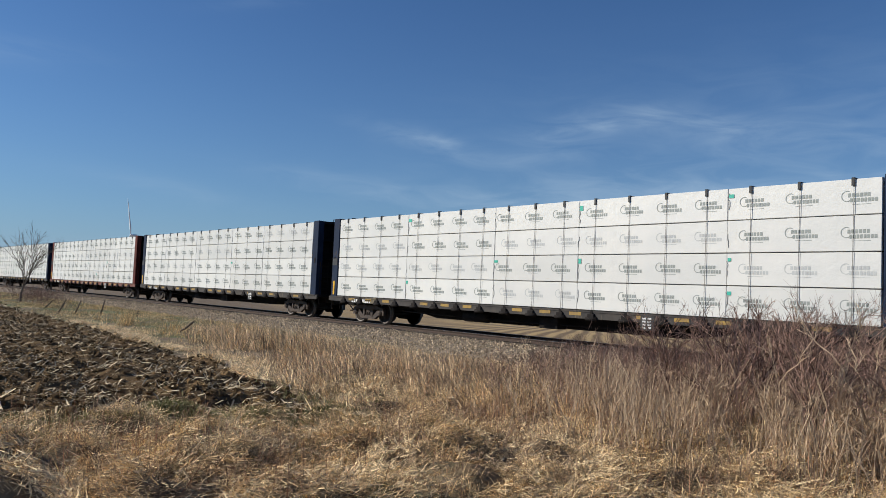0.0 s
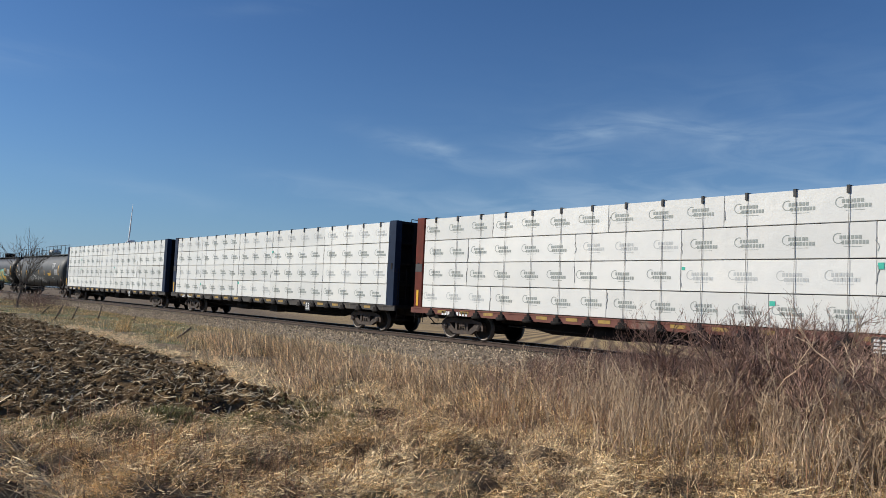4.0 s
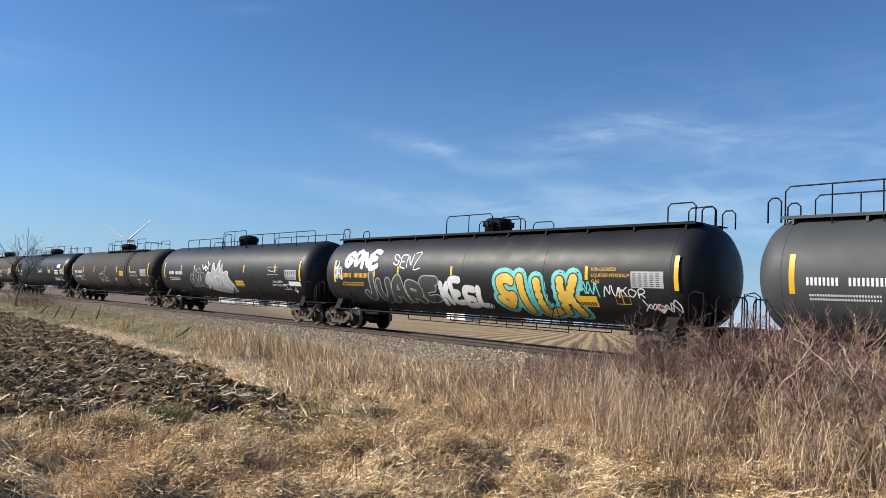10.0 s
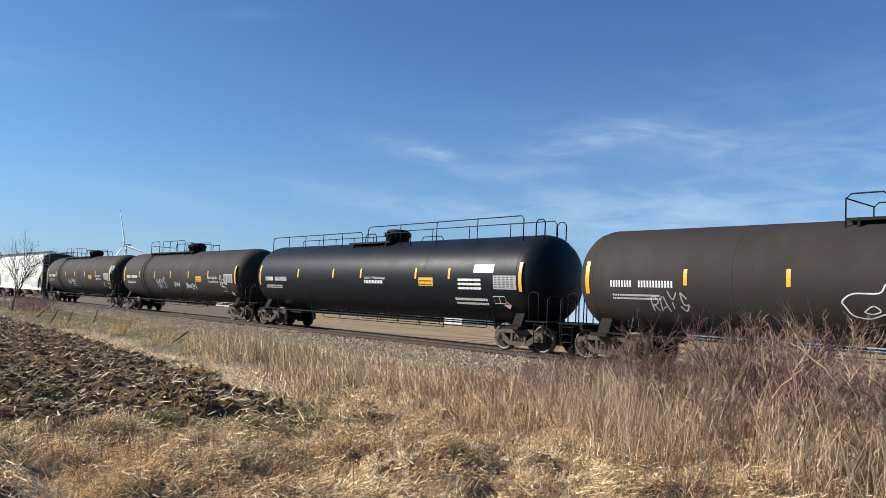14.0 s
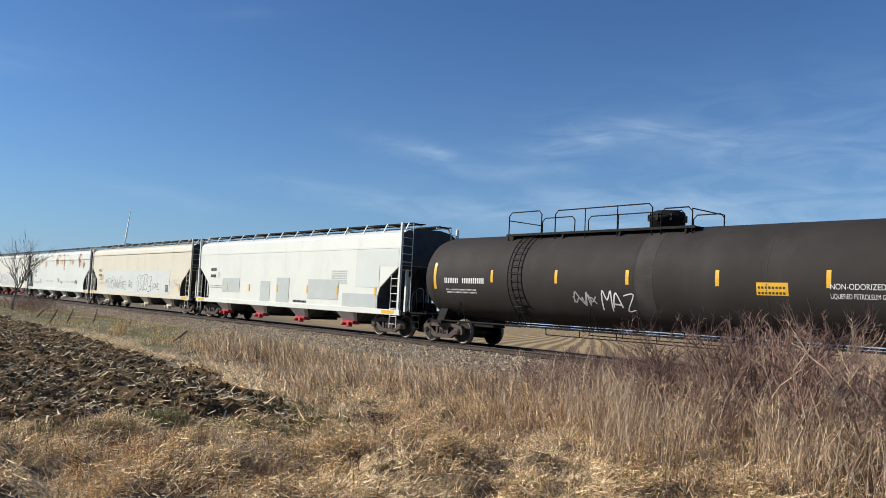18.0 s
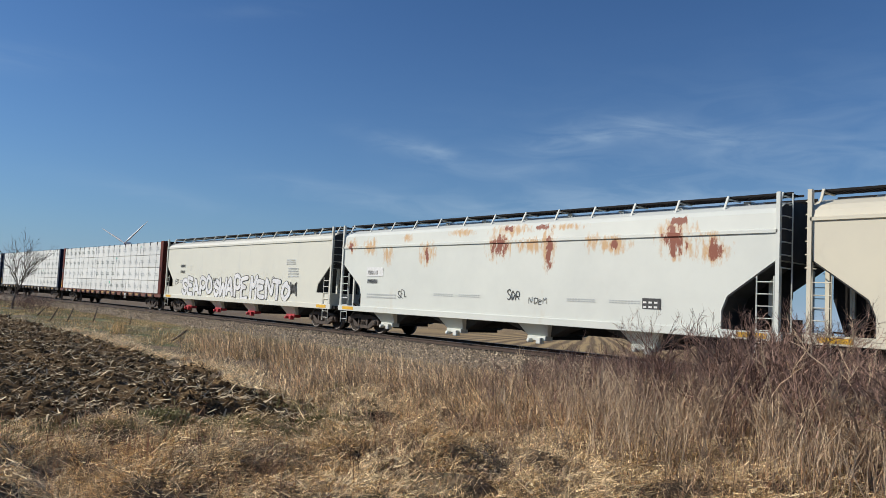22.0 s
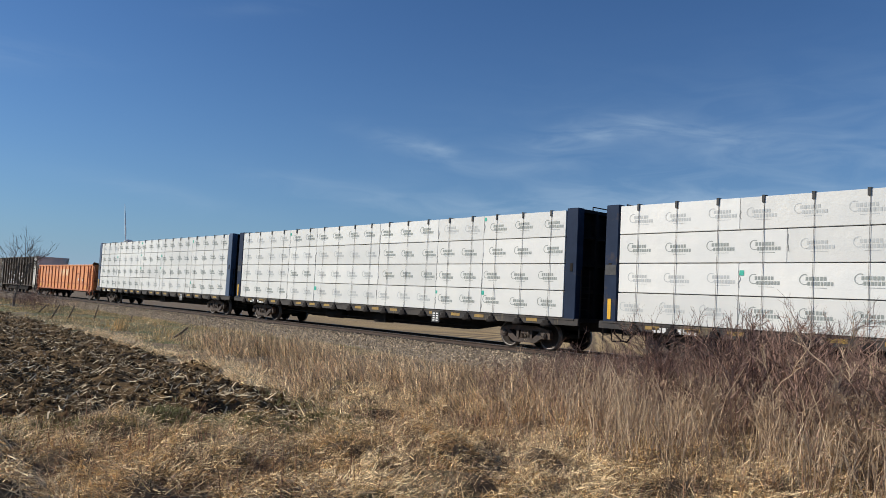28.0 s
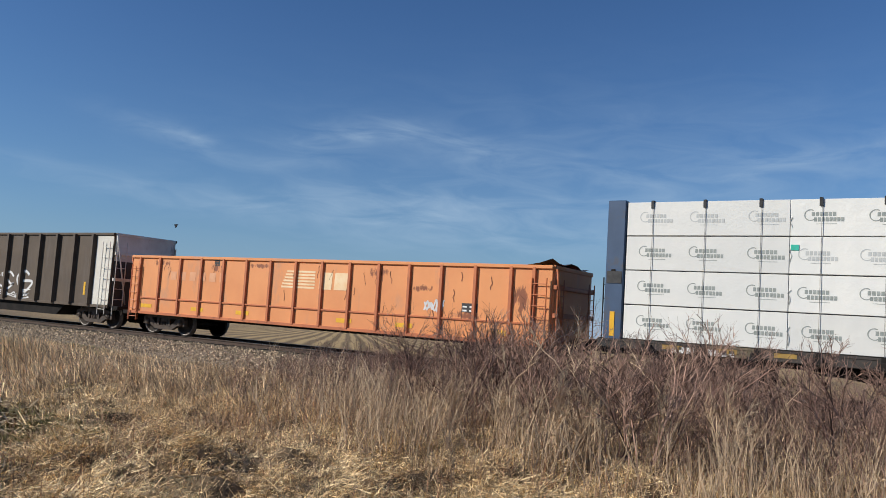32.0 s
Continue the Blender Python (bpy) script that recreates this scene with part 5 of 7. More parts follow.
def centerbeam(centre, colour, seed, label, faded=0.3, tape=4):
    rnd = random.Random(seed)
    paint, sill = {"blue": (BLUE, SILL), "mid blue": (BLUEPALE, SILL), "brown": (BROWN, SILLRED)}[colour]
    c = car("centerbeam_flatcar", centre, label, "freight car", "lumber cars in the train")
    half = 11.12
    # deck with side sills and a fishbelly centre sill
    dk = Mesh().box(-11.75, 11.75, -1.42, 1.42, 0.98, 1.10, 0.01)
    part("deck", dk, UNDER, c)
    for s in (-1, 1):
        sl = Mesh().prism([(-11.75, 1.08), (-11.75, 0.88), (-6.5, 0.84), (6.5, 0.84), (11.75, 0.88), (11.75, 1.08)], s * 1.40, s * 1.46, "y")
        sl.box(-11.6, 11.6, s * 1.44 - 0.04, s * 1.44 + 0.06 if s > 0 else s * 1.44 + 0.04, 1.04, 1.09)
        part("side_sill", sl, sill, c)
    part("center_sill", Mesh().prism([(-12.0, 0.98), (-12.0, 0.70), (-7.0, 0.66), (-5.5, 0.42), (5.5, 0.42), (7.0, 0.66), (12.0, 0.70), (12.0, 0.98)], -0.32, 0.32, "y"), UNDER, c)
    pipes = Mesh()
    for s in (-1, 1):
        pipes.tube([(-7, s * 0.9, 0.62), (-2, s * 0.9, 0.55), (7, s * 0.9, 0.6)], 0.03, 6)
    pipes.lathe([(-0.6, 0.2), (0.6, 0.2)], 14, "x", True, (-2.6, -0.85, 0.62)).box(0.6, 1.4, -1.05, -0.6, 0.42, 0.78, 0.02)
    part("brake_gear", pipes, UNDER, c)
    # bulkheads
    for s in (-1, 1):
        x0, x1 = sorted((s * 11.16, s * 11.62))
        b = Mesh()
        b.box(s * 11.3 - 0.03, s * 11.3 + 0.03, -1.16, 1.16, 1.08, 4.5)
        bh = part("bulkhead", b, BULK, c, "dark bulkhead sheet between painted corner posts")
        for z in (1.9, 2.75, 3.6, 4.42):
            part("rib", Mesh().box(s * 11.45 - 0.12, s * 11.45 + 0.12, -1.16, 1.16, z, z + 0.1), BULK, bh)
        for q in (-0.45, 0.45):
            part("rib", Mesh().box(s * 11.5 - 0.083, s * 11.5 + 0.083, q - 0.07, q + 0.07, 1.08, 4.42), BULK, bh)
        for q in (-1, 1):
            part("end_post", Mesh().box(x0, x1, q * 1.30 - 0.15, q * 1.30 + 0.15, 1.0, 4.53, 0.02), paint, bh)
            part("ladder", steel_ladder(Mesh(), s * 11.70, q * 1.1, 0.5, 2.6, 0.42, 6, "y"), UNDER, bh)
        part("grab_rail", Mesh().tube([(s * 11.5, -0.6, 4.48), (s * 11.5, -0.6, 4.64), (s * 11.5, 0.6, 4.64), (s * 11.5, 0.6, 4.48)], 0.02, 6), UNDER, bh)
        if s < 0:
            part("reflector", Mesh().box(s * 11.40 - 0.06, s * 11.40 + 0.06, -1.462, -1.452, 1.15, 1.75), YELLOW, bh)
        part("grab_slot", Mesh().box(s * 11.42 - 0.05, s * 11.42 + 0.05, -1.462, -1.450, 2.55, 2.8), UNDER, bh)
        coupler(c, s * 11.75, s)
        bogie(c, s * 9.2)
    part("end_plate", Mesh().box(-11.58, -11.2, -1.464, -1.453, 2.45, 2.75), BLACKP, c)
    # centre truss that rises between the two halves of the load
    tr = Mesh().box(-11.2, 11.2, -0.12, 0.12, 4.40, 4.56, 0.01)
    for i in range(13):
        x = -10.8 + i * 1.8
        tr.box(x - 0.06, x + 0.06, -0.07, 0.07, 1.1, 4.42)
        tr.box(x - 0.1, x + 0.1, -0.3, 0.3, 4.5, 4.60)
    part("center_truss", tr, paint, c)
    # the load
    usual = rnd.choice(ORDERS)
    for t in range(4):
        order = usual if rnd.random() < 0.7 else rnd.choice(ORDERS)
        gap = (2 * half - sum(order)) / len(order)
        x = -half
        for L in order:
            cx = x + gap / 2 + L / 2
            p = part("lumber_pack", PACK[L], None, c, "lumber bundle in white printed wrap", at=pose(cx, -0.79 + rnd.uniform(-0.008, 0.006), 1.10 + t * TIER, 0, 0, rnd.uniform(-0.12, 0.12)))
            ink = LOGO[rnd.random() < faded]
            for lx in MARKS[L, rnd.randint(0, 1)]:
                part("printed_mark", ink, None, p, at=(lx, 0, rnd.uniform(-0.02, 0.02)))
            if x > -half + 0.1:
                z0, zh = rnd.uniform(0.05, 0.35) * TIER, rnd.uniform(0.25, 0.6) * TIER
                fold = Mesh().tube([(-L / 2 + rnd.uniform(-0.03, 0.05), -0.645, z0 + zh * k / 4) for k in range(5)], rnd.uniform(0.006, 0.012), 4)
                part("wrap_fold", fold, FOLD, p, "crumpled torn edge of the wrap")
                if rnd.random() < tape * 0.06:
                    zt = TIER - rnd.uniform(0.05, 0.2)
                    part("tape", Mesh().box(-L / 2 + 0.02, -L / 2 + rnd.uniform(0.1, 0.2), -0.652, -0.644, zt - rnd.uniform(0.08, 0.16), zt), TEAL, p, "teal sealing tape")
            x += L + gap
        part("lumber_pack", Mesh().box(-half, half, 0.15, 1.42, 1.115 + t * TIER, 1.10 + (t + 1) * TIER - 0.012, 0.02), WRAP, c, "lumber bundles in white wrap")
    for i in range(18):
        x = -half + 0.62 + i * (2 * half - 1.24) / 17
        part("cable", CABLE_MESH, None, c, at=(x, 0, 0))
        part("corner_protector", CORNER_MESH, None, c, at=(x, 0, 0))
        part("winch", WINCH_MESH, None, c, at=(x, 0, 0))
    for i in range(17):
        if i % 4 != 3:
            x = -half + 1.24 + i * (2 * half - 1.24) / 17
            part("sill_reflector", Mesh().box(x - 0.26, x + 0.2, -1.468, -1.462, 0.93, 1.03), DULLYELLOW, c, "worn dull yellow sill marking")
    m = Mesh()
    for i in range(9):
        if i != 4:
            m.box(-9.9 + i * 0.16, -9.79 + i * 0.16, -1.468, -1.462, 0.86, 1.0)
    part("marking", m, WHITEP, c)
    x = 4.9
    m = Mesh()
    for i in range(2):
        for k in range(4):
            m.box(x + i * 0.18, x + i * 0.18 + 0.12, -1.479, -1.475, 0.68 + k * 0.085, 0.73 + k * 0.085)
    sg = part("sign_plate", Mesh().box(x - 0.06, x + 0.38, -1.474, -1.46, 0.63, 1.05), BLACKP, c)
    part("plate_text", m, WHITEP, sg)
    return c


# ---- painted marks: ribbons and patches laid on a curved or flat side ----
class Canvas:
    """Maps (along, up) of a car's near side to a place a few millimetres proud of the sheet."""

    def __init__(self, radius=None, zc=2.47, y=-1.45):
        self.r, self.zc, self.y = radius, zc, y

    def at(self, x, u, e=0.004):
        if self.r:
            a = u / self.r
            return (x, -(self.r + e) * math.cos(a), self.zc + (self.r + e) * math.sin(a))
        return (x, self.y - e, u)

    def patch(self, m, x0, x1, u0, u1, e=0.004, slant=0.0):
        k = max(1, math.ceil((u1 - u0) / 0.12)) if self.r else 1
        v = []
        for i in range(k + 1):
            u = u0 + (u1 - u0) * i / k
            s = slant * (u - u0)
            v += [self.at(x0 + s, u, e), self.at(x1 + s, u, e)]
        return m.add(v, [(2 * i, 2 * i + 1, 2 * i + 3, 2 * i + 2) for i in range(k)])

    def stroke(self, m, pts, w, e=0.006, closed=False):
        pts = list(pts) + ([pts[0]] if closed else [])
        v, n = [], len(pts)
        for i, (x, u) in enumerate(pts):
            a, b = pts[max(i - 1, 0)], pts[min(i + 1, n - 1)]
            if closed and i in (0, n - 1):
                a, b = pts[-2], pts[1]
            dx, du = b[0] - a[0], b[1] - a[1]
            L = math.hypot(dx, du) or 1.0
            nx_, nu = -du / L * w / 2, dx / L * w / 2
            v += [self.at(x + nx_, u + nu, e), self.at(x - nx_, u - nu, e)]
        return m.add(v, [(2 * i, 2 * i + 1, 2 * i + 3, 2 * i + 2) for i in range(n - 1)])

    def fill(self, m, pts, centre, e=0.004):
        """A star-shaped patch, in rings so that it follows the curve."""
        v, n, rings = [self.at(*centre, e)], len(pts), 8
        for f in range(1, rings + 1):
            v += [self.at(centre[0] + (x - centre[0]) * f / rings, centre[1] + (u - centre[1]) * f / rings, e) for x, u in pts]
        fs = [(0, 1 + i, 1 + (i + 1) % n) for i in range(n)]
        fs += [(1 + k * n + i, 1 + (k + 1) * n + i, 1 + (k + 1) * n + (i + 1) % n, 1 + k * n + (i + 1) % n) for k in range(rings - 1) for i in range(n)]
        return m.add(v, fs)


def curve(keys, n=5):
    """A smooth line through key points (Catmull-Rom)."""
    out, k = [], len(keys)
    for i in range(k - 1):
        p0, p1, p2, p3 = keys[max(i - 1, 0)], keys[i], keys[i + 1], keys[min(i + 2, k - 1)]
        for j in range(n):
            t = j / n
            out.append(tuple(0.5 * (2 * p1[q] + (p2[q] - p0[q]) * t + (2 * p0[q] - 5 * p1[q] + 4 * p2[q] - p3[q]) * t * t + (3 * p1[q] - p0[q] - 3 * p2[q] + p3[q]) * t ** 3) for q in (0, 1)))
    return out + [tuple(keys[-1])]


# single-line forms of painted characters, on a grid nine wide and nine high: strokes of corner points
FORMS = {"A": "00 26 49 66 80;13 73", "B": "10 19 59 77 55 15 55 83 60 10", "C": "88 59 17 13 40 82", "D": "10 19 58 85 51 10", "E": "89 19 15 65 15 10 80", "F": "89 19 15 65 15 10",
         "G": "88 59 17 13 40 82 84 54", "H": "19 10;89 80;15 85", "I": "39 35 40", "J": "69 62 40 12", "K": "19 10;89 45 14 45 80", "L": "19 12 20 80", "M": "00 19 45 79 80", "N": "10 19 71 89",
         "O": "49 17 13 40 83 87 49", "P": "10 19 69 86 54 14", "R": "10 19 69 86 54 14 44 80", "S": "87 59 18 35 64 83 50 12", "T": "09 89;49 40", "U": "19 13 40 73 89 80", "W": "09 10 46 70 99",
         "Y": "09 45 89;45 40", "Z": "09 89 10 90"}


def letter(ch, x, u, w, h, rnd, wob=0.06):
    """The strokes of one form, loosely drawn."""
    out, lean = [], rnd.uniform(-0.06, 0.14)
    for line in FORMS[ch].split(";"):
        keys = [(int(p[0]) / 9.0 + rnd.uniform(-wob, wob), int(p[1]) / 9.0 + rnd.uniform(-wob, wob)) for p in line.split()]
        out.append(curve([(x + w * (a + lean * b), u + h * b) for a, b in keys], 4))
    return out


def dab(cv, m, pts, w, e):
    """A wide stroke with round ends, each stretch a hair above the last; it follows the curve of the side."""
    n = len(pts)
    for i in range(n - 1):
        (xa, ua), (xb, ub) = pts[i], pts[i + 1]
        L = math.hypot(xb - xa, ub - ua) or 1.0
        px, pu = -(ub - ua) / L * w, (xb - xa) / L * w
        q = e + 0.0003 * i / n
        v = [cv.at(x + px * k, u + pu * k, q) for k in (-0.5, -0.25, 0, 0.25, 0.5) for x, u in ((xa, ua), (xb, ub))]
        m.add(v, [(2 * k, 2 * k + 1, 2 * k + 3, 2 * k + 2) for k in range(4)])
    for i, (x, u) in enumerate(pts):
        q = e + 0.0003 * i / n + 0.0001
        cs = [(math.cos(k * math.pi / 6), math.sin(k * math.pi / 6)) for k in range(12)]
        v = [cv.at(x, u, q)] + [cv.at(x + w * f * c, u + w * f * t, q) for f in (0.25, 0.5) for c, t in cs]
        m.add(v, [(0, 1 + k, 1 + (k + 1) % 12) for k in range(12)] + [(1 + k, 13 + k, 13 + (k + 1) % 12, 1 + (k + 1) % 12) for k in range(12)])


def throwup(cv, c, text, x0, u0, w, h, seed, fill, line, lw=0.05, fat=0.26, halo=None, label="spray-painted bubble graffiti", tall=0.12):
    """Fat rounded forms, one over the next, each with its outline."""
    rnd = random.Random(seed)
    mf, ml, mh = Mesh(), Mesh(), Mesh()
    step, fw = w / len(text), fat * h
    for i, ch in enumerate(text):
        if ch == " ":
            continue
        k, d = 0.75 * h + tall * h * rnd.uniform(-1, 1), rnd.uniform(-0.06, 0.06) * h
        for j, pts in enumerate(letter(ch, x0 + i * step + fw * 0.35, u0 + fw * 0.4 + d, step - fw * 0.45, k, rnd, 0.09)):
            e = 0.004 + 0.0024 * i
            dab(cv, ml, pts, fw + 2 * lw, e)
            dab(cv, mf, pts, fw, e + 0.0012 + 0.0001 * j)
            if halo:
                dab(cv, mh, pts, fw + 2 * lw + 0.3, 0.0022)
    g = part("graffiti", mf, SPRAY[fill], c, label)
    part("outline", ml, SPRAY[line], g)
    if halo:
        part("halo", mh, SPRAY[halo], g)


def tag(cv, c, text, x0, u0, w, h, seed, colour, lw=0.03, label="thin spray-painted tag"):
    """A quick hand-drawn tag of thin strokes."""
    rnd, m = random.Random(seed), Mesh()
    step = w / len(text)
    for i, ch in enumerate(text):
        if ch != " ":
            for j, pts in enumerate(letter(ch, x0 + i * step, u0 + rnd.uniform(-0.1, 0.1) * h, step * 0.95, h * rnd.uniform(0.7, 1.15), rnd, 0.12)):
                cv.stroke(m, pts, lw * rnd.uniform(0.8, 1.15), 0.004 + 0.0003 * i + 0.0001 * j)
    part("graffiti", m, SPRAY[colour], c, label)


def scribble(cv, c, x0, u0, w, h, seed, colour, lw=0.03, n=9, label="thin spray-painted scrawl"):
    """A quick looping scrawl from left to right."""
    rnd, m = random.Random(seed), Mesh()
    for k in range(2):
        keys = []
        for i in range(n):
            f = i / (n - 1)
            keys.append((x0 + w * (f + rnd.uniform(-0.08, 0.05)), u0 + h * (rnd.uniform(0.55, 1.0) if (i + k) % 2 else rnd.uniform(0.0, 0.45))))
        cv.stroke(m, curve(keys, 6), lw, 0.006 + 0.002 * k)
    part("graffiti", m, SPRAY[colour], c, label)


def bars(cv, c, x0, u0, w, h, n, material, rows=1, gap=0.35, name="lettering", slot=None):
    """Marks too small or not meant to be read: rows of short bars."""
    m = Mesh()
    pitch = h / rows
    for r in range(rows):
        step = w / n
        for i in range(n):
            if slot is not None and i in slot:
                continue
            cv.patch(m, x0 + i * step, x0 + (i + 1 - gap) * step, u0 + r * pitch, u0 + r * pitch + pitch * (0.55 if rows > 1 else 1.0))
    return part(name, m, material, c)


def words(cv, c, text, x0, u0, size, material, width=None, shear=0.0):
    """Readable lettering in Blender's own font, wrapped on to the side."""
    cu = bpy.data.curves.new("lettering", "FONT")
    cu.body, cu.size, cu.shear = text, size, shear
    tmp = bpy.data.objects.new("lettering", cu)
    me = bpy.data.meshes.new_from_object(tmp)
    bpy.data.objects.remove(tmp)
    bpy.data.curves.remove(cu)
    co = [v.co.copy() for v in me.vertices]
    k = width / max(max(p.x for p in co), 0.01) if width else 1.0
    for v, p in zip(me.vertices, co):
        v.co = cv.at(x0 + p.x * k, u0 + p.y, 0.005)
    me.materials.clear()
    me.materials.append(material)
    return part("lettering", me, None, c)


# ---- tank cars ----
TR = 1.54
TCV = Canvas(TR)


def handrail(m, pts, r=0.022):
    return m.tube(pts, r, 6)


def railing(m, x0, x1, y, z0, z1, posts, r=0.02, mid=False):
    """A straight railing along x with rounded ends."""
    m.tube([(x0, y, z0), (x0, y, z1 - 0.12), (x0 + 0.12, y, z1), (x1 - 0.12, y, z1), (x1, y, z1 - 0.12), (x1, y, z0)], r, 6)
    for i in range(1, posts):
        x = x0 + (x1 - x0) * i / posts
        m.tube([(x, y, z0), (x, y, z1)], r * 0.9, 5)
    if mid:
        m.tube([(x0, y, (z0 + z1) / 2), (x1, y, (z0 + z1) / 2)], r * 0.8, 5)


def shell_ladder(c, x, w=0.46):
    m = Mesh()
    arc = [(-(TR + 0.09) * math.cos(a), 2.47 + (TR + 0.09) * math.sin(a)) for a in np.linspace(-0.95, 1.25, 16)]
    for s in (-1, 1):
        m.tube([(x + s * w / 2, y, z) for y, z in arc], 0.022, 5)
    for y, z in arc[::1]:
        m.tube([(x - w / 2, y, z), (x + w / 2, y, z)], 0.014, 5)
    part("ladder", m, RAILING, c)


def tank(centre, half, paint, label, top, trucks=None, dome_x=0.0, ladder=None, dome_mat=None, shift=0.0):
    c = car("tank_car", centre, label, "tank car", "tank cars in the train")
    h, zc = half, 2.47
    prof = [(-h, 0.02), (-h + 0.02, 0.45), (-h + 0.09, 0.8), (-h + 0.21, 1.1), (-h + 0.38, 1.33), (-h + 0.58, 1.47), (-h + 0.8, 1.525), (-h + 0.95, TR)]
    prof += [(-x, r) for x, r in prof[::-1]]
    part("shell", Mesh().lathe(prof, 64, "x", True, (0, 0, zc)), paint, c)
    # weld seams
    for x in (-h + 0.95, -h * 0.45, 0.15, h * 0.42, h - 0.95):
        part("weld_seam", Mesh().lathe([(x - 0.03, TR - 0.01), (x - 0.012, TR + 0.004), (x + 0.012, TR + 0.004), (x + 0.03, TR - 0.01)], 64, "x", True, (0, 0, zc)), paint, c)
    # stub sills, saddles and end platforms
    tx = trucks or h - 1.15
    for s in (-1, 1):
        m = Mesh().box(s * (h - 1.35) - 1.75, s * (h - 1.35) + 1.75, -0.3, 0.3, 0.66, 1.02, 0.02)
        part("stub_sill", m, UNDER, c)
        m = Mesh()
        for q in (-1, 1):
            m.prism([(q * 1.2, 0.82), (q * 0.3, 0.72), (q * 0.3, 1.0), (q * 0.62, 1.06), (q * 1.0, 1.28)], s * tx - 0.2, s * tx + 0.2, "x")
        m.box(s * tx - 0.3, s * tx + 0.3, -1.4, 1.4, 0.74, 0.84)
        part("bolster", m, UNDER, c)
        x0, x1 = sorted((s * (h - 0.55), s * (h + 0.42)))
        pf = part("end_platform", Mesh().box(x0, x1, -1.4, 1.4, 1.02, 1.06), UNDER, c)
        for q in (-1, 1):
            xe = s * (h + 0.36)
            m = Mesh()
            m.tube([(xe, q * 1.36, 0.35), (xe, q * 1.36, 1.05), (xe, q * 1.36, 1.75), (xe, q * 1.2, 1.88), (xe, q * 0.75, 1.88), (xe, q * 0.62, 1.75), (xe, q * 0.62, 1.05)], 0.022, 6)
            part("handrail", m, RAILING, pf)
            m = Mesh()
            m.tube([(s * (h - 0.4), q * 1.40, 1.05), (s * (h - 0.4), q * 1.42, 1.9), (s * (h - 0.25), q * 1.42, 2.0), (s * (h + 0.02), q * 1.42, 1.95), (s * (h + 0.02), q * 1.40, 1.05)], 0.02, 6)
            part("handrail", m, RAILING, pf)
            part("step_ladder", steel_ladder(Mesh(), s * (h + 0.05), q * 1.4, 0.35, 1.05, 0.42, 3), RAILING, pf)
        coupler(c, s * (h + 0.18), s)
        bogie(c, s * tx)
    # rail along the foot of the shell on short brackets
    for q in (-1, 1):
        m = Mesh()
        m.tube([(-tx, q * 1.18, 0.84), (tx, q * 1.18, 0.84)], 0.03, 6)
        m.tube([(-h * 0.35, q * 1.1, 0.62), (h * 0.5, q * 1.1, 0.62)], 0.018, 5)
        for x in np.linspace(-h * 0.35, h * 0.5, 7):
            m.tube([(x, q * 1.1, 0.62), (x, q * 1.12, 0.86)], 0.018, 5)
        for x in np.linspace(-tx + 1.2, tx - 1.2, 6):
            m.tube([(x - 0.22, q * 1.18, 0.84), (x, q * 1.29, 1.56)], 0.016, 5)
            m.tube([(x + 0.22, q * 1.18, 0.84), (x, q * 1.29, 1.56)], 0.016, 5)
        part("foot_rail", m, RAILING, c)
    # manway housing
    d = Mesh().lathe([(3.9, 0.50), (4.28, 0.52), (4.30, 0.56), (4.36, 0.56), (4.38, 0.50), (4.50, 0.47), (4.54, 0.36), (4.55, 0.05)], 24, "z", True, (dome_x, 0, 0))
    for j in range(8):
        a = j * 0.785
        d.box(dome_x + 0.53 * math.cos(a) - 0.04, dome_x + 0.53 * math.cos(a) + 0.04, 0.53 * math.sin(a) - 0.04, 0.53 * math.sin(a) + 0.04, 4.22, 4.42)
    part("manway_housing", d, dome_mat or RAILING, c)
    # walkway and railings
    deck = Mesh()
    for kind, x0, x1, z1, posts in top:
        if kind == "deck":
            deck.box(x0, x1, -0.86, -0.35, 3.93, 3.96)
            deck.box(x0, x1, 0.35, 0.86, 3.93, 3.96)
            deck.box(x0, x1, -0.88, -0.855, 3.90, 3.975)
            for x in np.linspace(x0 + 0.3, x1 - 0.3, max(2, int((x1 - x0) / 1.6))):
                deck.prism([(-0.86, 3.92), (-0.5, 3.92), (-0.80, 3.74), (-0.88, 3.76)], x - 0.03, x + 0.03, "x")
        elif kind == "rail":
            for y in (-0.86, 0.86):
                m = Mesh()
                railing(m, x0, x1, y, 3.75, z1, posts)
                part("railing", m, RAILING, c)
        elif kind == "hoop":
            for y in (-0.55, 0.55):
                part("railing", Mesh().tube([(x0, y, 3.85), (x0, y, z1 - 0.1), (x0 + 0.1, y, z1), (x1 - 0.1, y, z1), (x1, y, z1 - 0.1), (x1, y, 3.85)], 0.022, 6), RAILING, c)
        elif kind == "end_rail":
            for x in (x0, x1):
                part("railing", Mesh().tube([(x, -0.86, 3.9), (x, -0.86, z1), (x, 0.86, z1), (x, 0.86, 3.9)], 0.02, 6), RAILING, c)
    if deck.v:
        part("walkway", deck, paint if paint in (TANKGREY,) else RAILING, c)
    if ladder is not None:
        shell_ladder(c, ladder)
    for ob in c.children:
        ob.matrix_basis = Matrix.Translation((shift, 0, 0)) @ ob.matrix_basis
    return c


def reflectors(c, xs, u=0.02, tall=0.42, ends=None):
    for x in xs:
        m = Mesh()
        TCV.patch(m, x - 0.055, x + 0.055, u - tall / 2, u + tall / 2)
        part("reflector", m, YELLOW, c)
    for x in ends or ():
        m = Mesh()
        TCV.patch(m, x - 0.07, x + 0.07, -0.48, 0.50)
        part("reflector", m, YELLOW, c)


